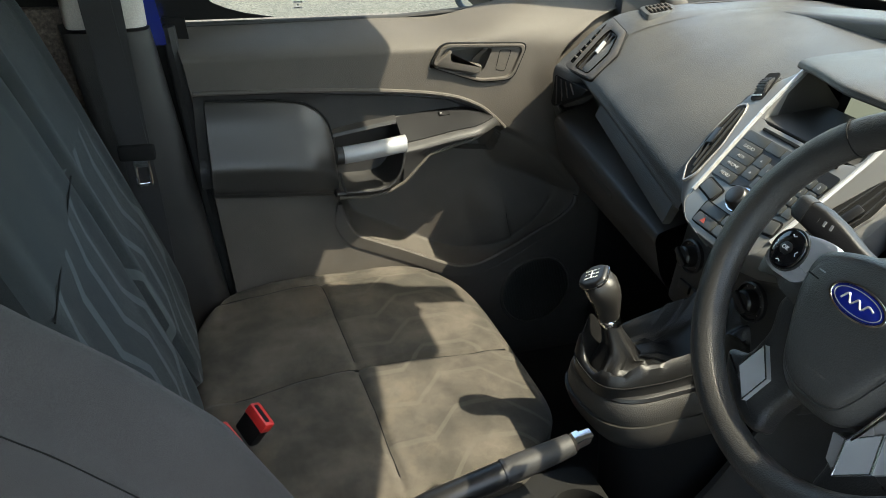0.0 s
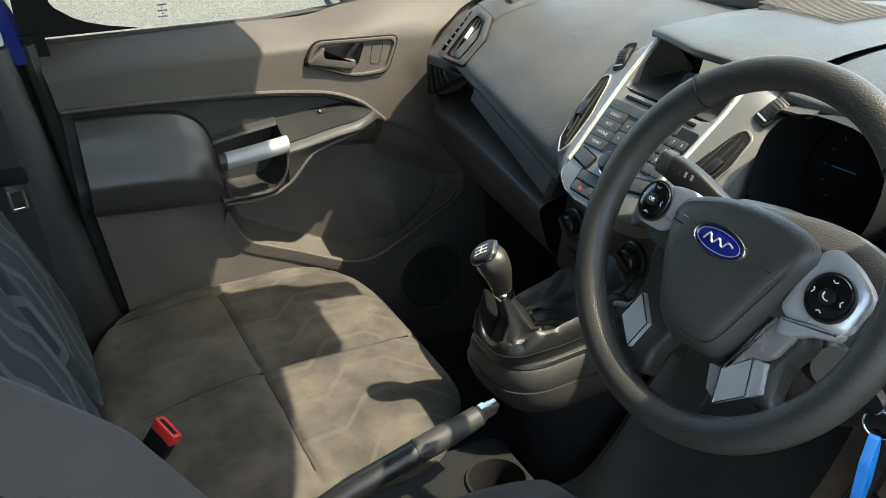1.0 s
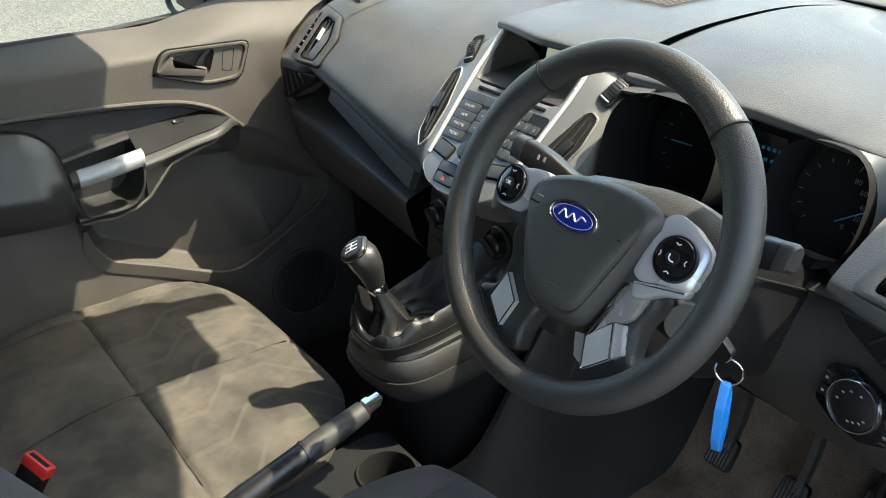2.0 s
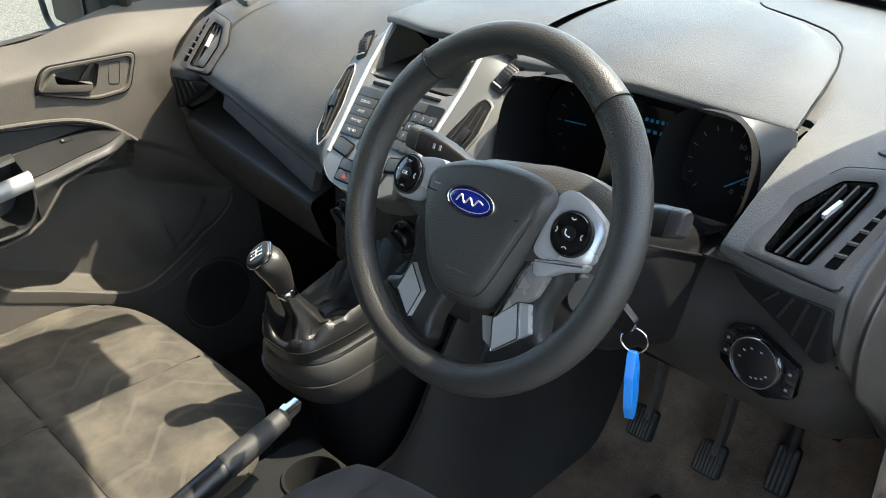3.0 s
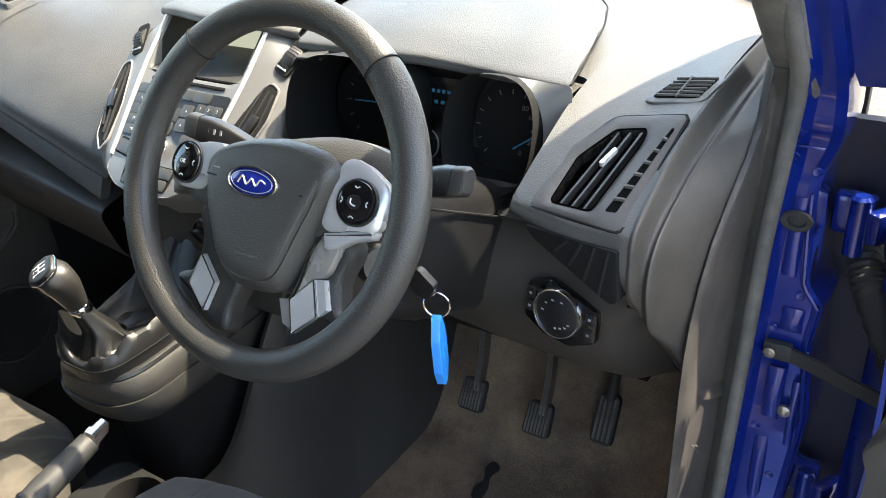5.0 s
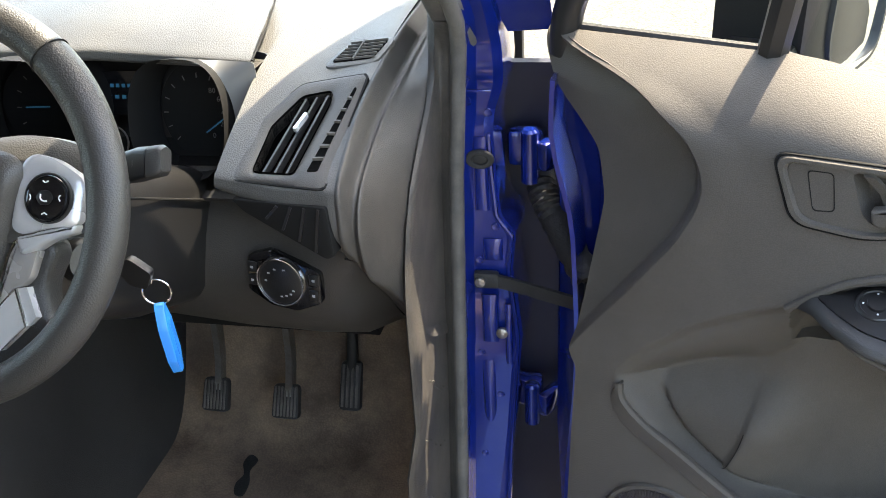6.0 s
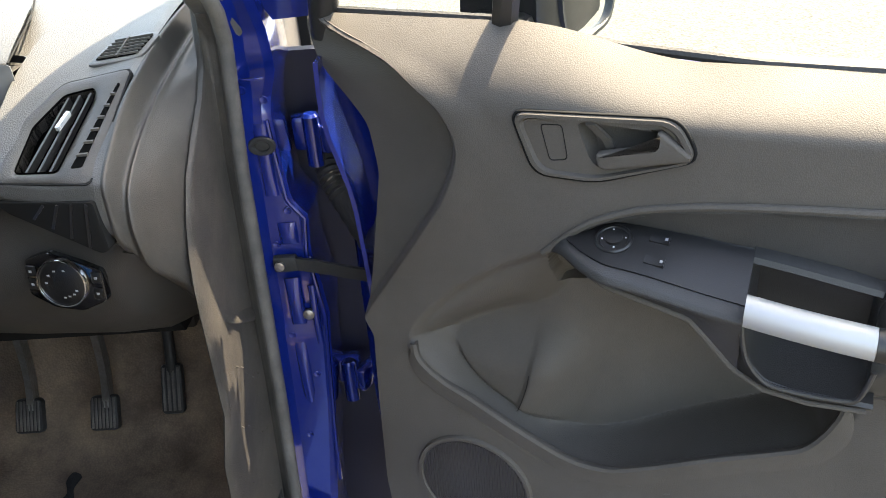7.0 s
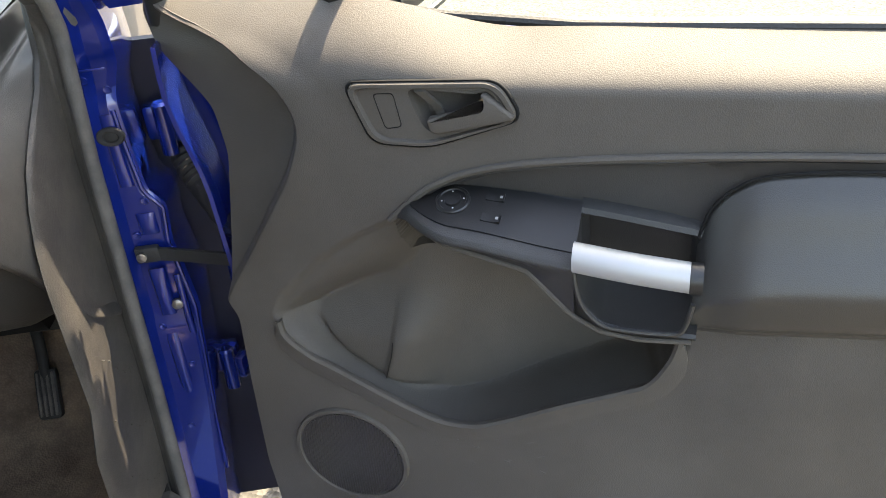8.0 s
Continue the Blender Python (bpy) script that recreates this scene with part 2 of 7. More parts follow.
def basis(o, xa, ya):
    """A frame at o whose x and y run along xa and ya; z is their cross product."""
    xa, ya = V(xa).normalized(), V(ya)
    za = xa.cross(ya).normalized()
    ya = za.cross(xa)
    m = Matrix((xa, ya, za)).transposed().to_4x4()
    m.translation = o
    return m


def part(name, bm, mat, parent=None, label="", smooth=40, shift=None, flip=False):
    """Links a bmesh as one mesh object; shift moves it, flip mirrors it across the van's middle."""
    if flip:
        bmesh.ops.scale(bm, vec=(-1, 1, 1), verts=bm.verts)
        bmesh.ops.reverse_faces(bm, faces=bm.faces)
    if shift:
        bmesh.ops.translate(bm, vec=shift, verts=bm.verts)
    me = bpy.data.meshes.new(name)
    bm.normal_update()
    if smooth:
        for f in bm.faces:
            f.smooth = True
        for e in bm.edges:
            if len(e.link_faces) == 2 and e.calc_face_angle(0) > radians(smooth):
                e.smooth = False
    bm.to_mesh(me)
    bm.free()
    me.materials.append(mat)
    ob = new(name, me)
    if parent:
        ob.parent = parent
    if label:
        ob["label"] = label
    return ob


def thing(name, label, category, at=(0, 0, 0), m=None, group="", kind=""):
    ob = new(name)
    ob.empty_display_size = 0.05
    ob.matrix_world = m if m else Matrix.Translation(at)
    bpy.context.view_layer.update()
    return tagged(ob, label, category, group, kind)


def span(a, b, n):
    return [a + (b - a) * k / n for k in range(n + 1)]


def curve(pts, n=8, closed=True):
    """A smooth line through control points of any dimension."""
    p = [np.array(q, float) for q in pts]
    k = len(p)
    out = []
    for i in range(k if closed else k - 1):
        a, b, c, d = (p[(i + j) % k] if closed else p[min(max(i + j, 0), k - 1)] for j in (-1, 0, 1, 2))
        for s in range(n):
            t = s / n
            out.append(0.5 * (2 * b + (c - a) * t + (2 * a - 5 * b + 4 * c - d) * t * t + (3 * b - a - 3 * c + d) * t ** 3))
    if not closed:
        out.append(p[-1])
    return out


def rounded(pts, r, n=5):
    """A polygon with its corners rounded by about r."""
    p = [np.array(q, float) for q in pts]
    out = []
    for i in range(len(p)):
        a, b, c = p[i - 1], p[i], p[(i + 1) % len(p)]
        da, dc = a - b, c - b
        la, lc = np.linalg.norm(da), np.linalg.norm(dc)
        s = b + da / la * min(r, la * 0.45)
        e = b + dc / lc * min(r, lc * 0.45)
        for k in range(n + 1):
            t = k / n
            out.append((1 - t) ** 2 * s + 2 * t * (1 - t) * b + t * t * e)
    return out


def oval(cx, cy, rx, ry, n=40):
    return [(cx + rx * math.cos(2 * math.pi * k / n), cy + ry * math.sin(2 * math.pi * k / n)) for k in range(n)]


def mesh(verts, faces):
    me = bpy.data.meshes.new("tmp")
    me.from_pydata([tuple(v) for v in verts], [], faces)
    bm = bmesh.new()
    bm.from_mesh(me)
    bpy.data.meshes.remove(me)
    return bm


def loft(rings, closed=True, caps=True, wrap=False):
    """Joins rings of equal length; closed: each ring is a loop; wrap: the last ring joins the first."""
    n = len(rings[0])
    verts = [v for r in rings for v in r]
    faces = []
    for i in range(len(rings) if wrap else len(rings) - 1):
        a, b = i * n, ((i + 1) % len(rings)) * n
        for j in range(n if closed else n - 1):
            k = (j + 1) % n
            faces.append((a + j, a + k, b + k, b + j))
    if caps and closed and not wrap:
        faces.append(tuple(range(n - 1, -1, -1)))
        faces.append(tuple(range((len(rings) - 1) * n, len(rings) * n)))
    bm = mesh(verts, faces)
    bmesh.ops.recalc_face_normals(bm, faces=bm.faces)
    return bm


def sheet(fn, nu, nv, thick=0.0, flipped=False):
    """A surface fn(u, v), u and v from 0 to 1, with thickness behind it."""
    pts = [[V(fn(i / nu, j / nv)) for j in range(nv + 1)] for i in range(nu + 1)]
    verts = [p for row in pts for p in row]
    w = nv + 1
    faces = [(i * w + j, (i + 1) * w + j, (i + 1) * w + j + 1, i * w + j + 1) for i in range(nu) for j in range(nv)]
    if flipped:
        faces = [f[::-1] for f in faces]
    bm = mesh(verts, faces)
    if thick:
        bm.normal_update()
        base = list(bm.verts)
        off = [v.co - v.normal * thick for v in base]
        fs = list(bm.faces)
        back = [bm.verts.new(o) for o in off]
        index = {v: k for k, v in enumerate(base)}
        rim = [e for e in bm.edges if len(e.link_faces) == 1]
        for f in fs:
            bm.faces.new([back[index[v]] for v in reversed(f.verts)])
        for e in rim:
            f = e.link_faces[0]
            a, b = e.verts
            vs = list(f.verts)
            if vs[(vs.index(a) + 1) % len(vs)] != b:
                a, b = b, a
            bm.faces.new((b, a, back[index[a]], back[index[b]]))
    return bm


def plate(outline, depth, m, bevel=0.0, steps=2, crown=0.0):
    """A flat piece of that outline in the frame m; its face lies at z = 0, its back at -depth; the face's edge is rounded."""
    o = [np.array(q, float) for q in outline]
    n = len(o)
    c = sum(o) / n
    area = sum(o[i][0] * o[(i + 1) % n][1] - o[(i + 1) % n][0] * o[i][1] for i in range(n))
    if area < 0:
        o = o[::-1]
    rings = []

    def inset(d):
        out = []
        for i in range(n):
            e1, e2 = o[i] - o[i - 1], o[(i + 1) % n] - o[i]
            n1, n2 = np.array((-e1[1], e1[0])), np.array((-e2[1], e2[0]))
            k = n1 / (np.linalg.norm(n1) + 1e-9) + n2 / (np.linalg.norm(n2) + 1e-9)
            out.append(o[i] + d * k / max(np.linalg.norm(k), 0.6))
        return out

    rings.append([m @ V((q[0], q[1], -depth)) for q in o])
    if bevel:
        for s in range(steps + 1):
            a = math.pi / 2 * s / steps
            ring = inset(bevel * (1 - math.cos(a)))
            rings.append([m @ V((q[0], q[1], -bevel * (1 - math.sin(a)))) for q in ring])
    else:
        rings.append([m @ V((q[0], q[1], 0)) for q in o])
    verts = [v for r in rings for v in r]
    faces = []
    for i in range(len(rings) - 1):
        for j in range(n):
            k = (j + 1) % n
            faces.append((i * n + j, i * n + k, (i + 1) * n + k, (i + 1) * n + j))
    faces.append(tuple(range(n - 1, -1, -1)))
    last = (len(rings) - 1) * n
    if crown:
        verts.append(m @ V((c[0], c[1], crown)))
        faces += [(last + j, last + (j + 1) % n, len(verts) - 1) for j in range(n)]
    else:
        faces.append(tuple(range(last, last + n)))
    return mesh(verts, faces)


def hoop(outer, inner, depth, m, bevel=0.002):
    """A ring between two outlines of equal length."""
    n = len(outer)
    mid = [(np.array(a) * 0.5 + np.array(b) * 0.5) for a, b in zip(outer, inner)]
    o2 = [np.array(a) * 0.8 + np.array(b) * 0.2 for a, b in zip(outer, inner)]
    i2 = [np.array(a) * 0.2 + np.array(b) * 0.8 for a, b in zip(outer, inner)]
    rings = [[m @ V((q[0], q[1], z)) for q in r] for r, z in ((outer, -depth), (outer, -bevel), (o2, 0), (i2, 0), (inner, -bevel), (inner, -depth))]
    return loft(rings, wrap=True)


def tube(path, r, seg=12, closed=False, caps=True):
    p = [V(q) for q in path]
    n = len(p)
    rings = []
    up = V((0, 0, 1))
    d0 = (p[1] - p[0]).normalized()
    if abs(d0.dot(up)) > 0.9:
        up = V((1, 0, 0))
    for i in range(n):
        a, b = p[i - 1] if (closed or i) else p[i], p[(i + 1) % n] if (closed or i < n - 1) else p[i]
        d = (b - a).normalized()
        x = d.cross(up)
        if x.length < 1e-4:
            x = d.cross(V((0, 1, 0)))
        x.normalize()
        y = d.cross(x)
        up = -y if (-y).dot(up) > 0 else y
        rad = r[i] if isinstance(r, (list, tuple)) else r
        y = d.cross(x)
        rings.append([p[i] + rad * (math.cos(2 * math.pi * k / seg) * x + math.sin(2 * math.pi * k / seg) * y) for k in range(seg)])
    return loft(rings, caps=caps, wrap=closed)


def strip(path, width, thick, side):
    """A flat band along a path; side is the direction of its width."""
    side = V(side).normalized()
    p = [V(q) for q in path]
    rings = []
    for i in range(len(p)):
        d = (p[min(i + 1, len(p) - 1)] - p[max(i - 1, 0)]).normalized()
        s = (side - d * side.dot(d)).normalized()
        nn = d.cross(s)
        rings.append([p[i] + s * a * width / 2 + nn * b * thick / 2 for a, b in ((-1, -1), (1, -1), (1, 1), (-1, 1))])
    return loft(rings)


def box(sx_, sy_, sz_, m=None, bevel=0.0, seg=2):
    bm = bmesh.new()
    bmesh.ops.create_cube(bm, size=1)
    bmesh.ops.scale(bm, vec=(sx_, sy_, sz_), verts=bm.verts)
    if bevel:
        bmesh.ops.bevel(bm, geom=list(bm.edges), offset=bevel, segments=seg, affect="EDGES", profile=0.5)
    if m:
        bmesh.ops.transform(bm, matrix=m, verts=bm.verts)
    return bm


def lathe(profile, m, seg=32):
    """Turns (radius, height) points round the frame's z."""
    rings = [[m @ V((r * math.cos(2 * math.pi * k / seg), r * math.sin(2 * math.pi * k / seg), h)) for k in range(seg)] for r, h in profile]
    return loft(rings)


def merged(*bms):
    out = bms[0]
    for b in bms[1:]:
        me = bpy.data.meshes.new("tmp")
        b.to_mesh(me)
        b.free()
        out.from_mesh(me)
        bpy.data.meshes.remove(me)
    return out


def lettering(name, body, size, m, mat, parent, flip=False, shift=None):
    """Raised print in the built-in font, centred in the frame m."""
    cu = bpy.data.curves.new(name, "FONT")
    cu.body, cu.size, cu.align_x, cu.align_y, cu.extrude, cu.resolution_u = body, size, "CENTER", "CENTER", 0.0003, 2
    tmp = bpy.data.objects.new("tmp", cu)
    scene.collection.objects.link(tmp)
    me = bpy.data.meshes.new_from_object(tmp.evaluated_get(bpy.context.evaluated_depsgraph_get()))
    bm = bmesh.new()
    bm.from_mesh(me)
    bpy.data.objects.remove(tmp)
    bpy.data.curves.remove(cu)
    bpy.data.meshes.remove(me)
    bmesh.ops.transform(bm, matrix=m @ Matrix.Translation((0, 0, 0.0004)), verts=bm.verts)
    return part(name, bm, mat, parent, smooth=0, shift=shift)


def lerp(x, pts):
    return float(np.interp(x, [p[0] for p in pts], [p[1] for p in pts]))


def smooth01(a, b, x):
    t = min(max((x - a) / (b - a), 0), 1)
    return t * t * (3 - 2 * t)


def ray_out(pts, c, a):
    """Where a ray from c at the angle a leaves a polygon."""
    d = V((math.cos(a), math.sin(a)))
    best = 0.0
    for i in range(len(pts)):
        p, q = V(pts[i][:2]) - V(c), V(pts[(i + 1) % len(pts)][:2]) - V(c)
        e = q - p
        den = d.x * e.y - d.y * e.x
        if abs(den) < 1e-9:
            continue
        t, w = (p.x * e.y - p.y * e.x) / den, (p.x * d.y - p.y * d.x) / den
        if t > 0 and -1e-6 <= w <= 1 + 1e-6:
            best = max(best, t)
    return (c[0] + best * d.x, c[1] + best * d.y)


# ---- the setting ----
GZ = -0.06                       # the ground
ground = tagged(part("ground", box(500, 500, 0.2, Matrix.Translation((0, 0, GZ - 0.1))), GROUND, smooth=0), "worn sunlit grey aggregate tarmac of the yard", "ground", kind="structure")


def floor_z(y):
    return 0.30 + 0.42 * smooth01(0.50, 1.0, y)


van_floor = tagged(part("floor", sheet(lambda u, v: (-0.72 + 1.40 * u, -0.95 + 1.95 * v, floor_z(-0.95 + 1.95 * v)), 20, 60, 0.03), CARPET),
                   "dark carpeted cabin floor and toe board", "floor", kind="structure")
floor_mat = tagged(part("floor_mat", sheet(lambda u, v: (0.09 + 0.565 * u, -0.12 + 0.98 * v, floor_z(-0.12 + 0.98 * v) + 0.010 + 0.004 * math.sin(9 * u + 4 * v) * math.sin(5 * v)), 30, 40, 0.009), FLOOR),
              "dusty brown-stained rubber mat in the driver's footwell", "floor mat")
part("mud_streak", plate(curve([(-0.012, -0.045), (0.004, -0.05), (0.010, -0.02), (0.006, 0.01), (0.016, 0.035), (0.0, 0.05), (-0.010, 0.03), (-0.004, 0.0), (-0.014, -0.02)], 4), 0.002, pose(0.311, 0.447, 0.3165, 0, 0, 12), 0.0006), CARPET, floor_mat, "dark mud streak")
tagged(part("wall_front", box(1.5, 0.03, 0.75, Matrix.Translation((0, 1.02, 0.70)), 0.004), BLACK), "dark bulkhead ahead of the pedals", "wall", kind="structure")
tagged(part("wall_rear", box(1.62, 0.03, 1.45, Matrix.Translation((0, -0.96, 1.02)), 0.004), BOARD), "speckled brown fibre board bulkhead behind the seats", "wall", kind="structure")


def header_y(x):
    return 0.27 - 0.5 * x * x


def roof_pt(u, v):
    x = -0.70 + 1.40 * u
    y0 = header_y(x)
    return (x, y0 + (-1.0 - y0) * v, 1.68 + 0.05 * math.sin(math.pi * min(v * 1.2, 1) / 2) - 0.10 * abs(x / 0.7) ** 4)


tagged(part("ceiling", sheet(roof_pt, 24, 16, 0.05), LINING), "pale grey cloth roof lining", "ceiling", kind="structure")


def pillar(name, a, b, w, d, mat, label):
    a, b = V(a), V(b)
    m = basis(a, (1, 0, 0), (b - a))
    ring = rounded([(-w / 2, -d / 2), (w / 2, -d / 2), (w / 2, d / 2), (-w / 2, d / 2)], min(w, d) * 0.35, 3)
    axis = (b - a).normalized()
    xa = V((1, 0, 0)) - axis * axis.x
    xa.normalize()
    ya = axis.cross(xa)
    rings = [[p + xa * q[0] + ya * q[1] for q in ring] for p in (a, a.lerp(b, 0.33), a.lerp(b, 0.66), b)]
    return tagged(part(name, loft(rings), mat), label, "pillar", kind="structure")


tagged(part("wall_left", box(0.03, 0.66, 1.0, Matrix.Translation((-0.735, 0.69, 0.62)), 0.004), DARK), "dark kick panel of the passenger footwell", "wall", kind="structure")
tagged(part("wall_right", box(0.03, 0.48, 1.0, Matrix.Translation((0.715, 0.80, 0.56)), 0.004), KICK), "dusty kick panel of the driver's footwell", "wall", kind="structure")
tagged(part("wall_side", box(0.03, 0.40, 0.82, Matrix.Translation((-0.775, -0.80, 0.71)), 0.004), BOARD), "speckled fibre board behind the seats", "wall", kind="structure")
tagged(part("wall_side_upper", box(0.03, 0.40, 0.60, Matrix.Translation((-0.790, -0.80, 1.42)), 0.004), BLACK), "dark panel above the fibre board", "wall", kind="structure")
for s, side in ((1, "right"), (-1, "left")):
    pillar("windscreen_pillar_" + side, (s * 0.797, 0.93, 1.10), (s * 0.652, 0.10, 1.69), 0.10, 0.05, DARK, "dark trim of the windscreen pillar")
    pillar("door_pillar_" + side, (s * 0.735, 0.50, 1.08), (s * 0.625, 0.06, 1.66), 0.05, 0.05, SEAL, "grey-brown trim of the door pillar above the dashboard")
    tagged(part("cant_rail_" + side, tube(curve([(s * 0.64, 0.10, 1.66), (s * 0.66, -0.3, 1.70), (s * 0.66, -1.0, 1.70)], 6, False), 0.045), LINING), "pale roof rail over the door", "trim", kind="structure")
pillar("pillar_rear_right", (0.72, -0.93, 0.3), (0.64, -0.93, 1.68), 0.10, 0.14, DARK, "dark lock pillar trim")


# windscreen with its dark border
def screen_pt(u, v):
    x = (-0.70 + 1.40 * u) * (1 - 0.16 * v)
    y1, y0 = header_y(x) + 0.01, 0.98 - 0.35 * x * x
    return (x, y0 + (y1 - y0) * v, 1.10 + 0.585 * v + 0.03 * math.sin(math.pi * v))


ws = thing("windscreen", "clear raked windscreen with a black printed border", "windscreen", (0, 0.98, 1.1), kind="structure")
pane = part("pane", sheet(screen_pt, 24, 12), GLASS, ws, shift=(0, -0.98, -1.1))
pane.visible_shadow = False
part("border", sheet(lambda u, v: V(screen_pt(u, 0.055 * v)) + V((0, -0.004, -0.004)), 24, 2, 0.002), BLACK, ws, "black printed border", shift=(0, -0.98, -1.1))
part("scuttle", tube(curve([(-0.74, 0.80, 1.095), (-0.45, 0.93, 1.10), (0, 1.0, 1.10), (0.45, 0.93, 1.10), (0.74, 0.80, 1.095)], 8, False), 0.025), RUBBER, ws, "black rubber cowl strip", shift=(0, -0.98, -1.1))

# rear-view mirror behind the windscreen's top
mr = thing("interior_mirror", "black interior mirror on the windscreen", "mirror", (-0.075, 0.30, 1.615))
part("housing", plate(rounded([(-0.145, -0.08), (0.145, -0.08), (0.135, 0.075), (-0.135, 0.075)], 0.04), 0.03, basis((0.01, -0.02, 0.02), (1, 0, 0), (0, 0.9, -0.2)), 0.01), DARK, mr)
part("sensor_cover", loft([[V((q[0] - 0.06, y, 0.045 - 0.5 * y + q[1])) for q in rounded([(-0.03, -0.02), (0.03, -0.02), (0.03, 0.015), (-0.03, 0.015)], 0.012, 3)] for y in (-0.03, 0.06, 0.14)]), DARK, mr, "black sensor cover on the glass")
part("stem", tube([(0, 0.0, -0.02), (0, 0.07, 0.03)], 0.012), DARK, mr)

# hinge pillar on the driver's side: painted steel, rubber seal and kick trim
hp = thing("hinge_pillar", "blue painted steel door hinge pillar with dusty rubber seal", "pillar", (0.74, 0.48, 0.25), kind="structure")
SH = (-0.74, -0.48, -0.25)


def seal_x(z):
    return lerp(z, ((0.2, 0.705), (0.5, 0.712), (0.9, 0.725), (1.12, 0.74), (1.7, 0.66)))


def seal_y(z):
    return lerp(z, ((0.2, 0.43), (0.5, 0.455), (1.08, 0.455), (1.3, 0.33), (1.66, 0.03)))


def pillar_section(z):
    """Blue channel behind the seal: inner lip, flat face with a step, outer edge turning forward."""
    x, y = seal_x(z), seal_y(z)
    w = lerp(z, ((0.2, 0.06), (0.45, 0.08), (0.63, 0.088), (0.75, 0.072), (0.806, 0.076), (0.835, 0.054), (0.96, 0.040), (0.985, 0.040), (1.02, 0.049), (1.05, 0.050), (1.12, 0.041), (1.3, 0.04)))
    y += 0.012 * smooth01(1.055, 1.02, z) - 0.010 * smooth01(0.985, 0.968, z) + 0.006 * smooth01(0.73, 0.70, z) - 0.008 * smooth01(0.62, 0.60, z)
    return [(x - 0.012, y + 0.012), (x + 0.004, y + 0.008), (x + 0.010, y + 0.016), (x + 0.016, y + 0.021), (x + w - 0.012, y + 0.021), (x + w, y + 0.028), (x + w + 0.004, y + 0.07),
            (x + w + 0.004, y + 0.12), (x + w, y + 0.13), (x - 0.012, y + 0.13)]


zs = [0.16 + k * 0.012 for k in range(84)] + [1.18, 1.25, 1.4, 1.55, 1.66]
part("steel_channel", loft([[(px, py, z) for px, py in pillar_section(z)] for z in zs]), BLUE, hp, "glossy blue paint", shift=SH, smooth=25)
part("outer_skin", loft([[(x0, y0, z), (x1, y0 + 0.01, z), (x1, y0 + 0.16, z), (x0, y0 + 0.17, z)] for z, x0, x1, y0 in ((1.09, 0.79, 0.848, 0.50), (1.18, 0.76, 0.842, 0.44), (1.3, 0.715, 0.818, 0.35), (1.5, 0.68, 0.775, 0.19), (1.68, 0.64, 0.735, 0.035))]), BLUE, hp, "blue outer pillar panel", shift=SH)
part("door_seal", tube([(seal_x(z) - 0.004, seal_y(z) + 0.004, z) for z in zs], 0.0105, 10), SEAL, hp, "dusty grey rubber door seal", shift=SH)


def kick_section(z):
    x, y = seal_x(z), seal_y(z)
    kx = lerp(z, ((0.2, 0.668), (0.55, 0.682), (0.64, 0.699), (1.12, 0.704)))
    ky = lerp(z, ((0.2, 0.258), (0.5, 0.256), (0.70, 0.257), (0.80, 0.257), (0.84, 0.259), (0.88, 0.267), (0.92, 0.284), (0.96, 0.314), (0.992, 0.360), (1.02, 0.410), (1.052, 0.444), (1.12, 0.456)))
    return curve([(x - 0.010, y + 0.012), (x - 0.018, y + 0.003), (x - 0.028, y + 0.004), ((x - 0.028 + kx) / 2 - 0.002, (y + ky) / 2), (kx, ky), (kx - 0.012, ky + 0.02), (kx - 0.02, y + 0.14), (x - 0.01, y + 0.14)], 4)


zk = [0.22 + k * 0.01 for k in range(91)]
part("kick_trim", loft([[(px, py, z) for px, py in kick_section(z)] for z in zk]), KICK, hp, "scuffed dark plastic kick trim", shift=SH)
FACE = basis((0.742 + 0.01, 0.474, 0.925), (1, 0, 0), (0, 0, 1))
part("grommet", hoop(oval(0, 0, 0.020, 0.014, 24), oval(0, 0, 0.010, 0.007, 24), 0.004, FACE @ Matrix.Translation((0, 0, 0.006))), RUBBER, hp, "perished rubber grommet", shift=SH)
part("grommet_plug", plate(oval(0, 0, 0.010, 0.007, 20), 0.004, FACE @ Matrix.Translation((0, 0, 0.003)), 0.001), RUBBER, hp, shift=SH)
part("seam", box(0.04, 0.004, 0.004, Matrix.Translation((0.75, 0.474, 1.02)), 0.001), BLUE, hp, shift=SH)
for x, z0, z1, w in ((0.752, 0.955, 0.845, 0.010), (0.765, 0.80, 0.765, 0.014), (0.757, 0.705, 0.62, 0.012), (0.752, 0.585, 0.43, 0.011), (0.785, 0.69, 0.58, 0.006)):
    rib = [[(x + w * math.cos(a), seal_y((z0 + z1) / 2) + 0.0225 - 0.006 * max(math.sin(a), -0.3) * math.sin(math.pi * (0.12 + 0.76 * k / 8)), z0 + (z1 - z0) * k / 8) for a in [2 * math.pi * j / 12 for j in range(12)]] for k in range(9)]
    part("stamped_rib", loft(rib), BLUE, hp, shift=SH)
for x, z in ((0.738, 1.005), (0.765, 0.99), (0.770, 0.82), (0.745, 0.765), (0.79, 0.735), (0.742, 0.60), (0.742, 0.40), (0.77, 0.52)):
    part("weld_dimple", lathe([(0.006, 0.0), (0.005, 0.0012), (0.0025, 0.0006), (0.0001, 0.0004)], basis((x, seal_y(z) + 0.0205, z), (1, 0, 0), (0, 0, 1)), 12), BLUE, hp, shift=SH)
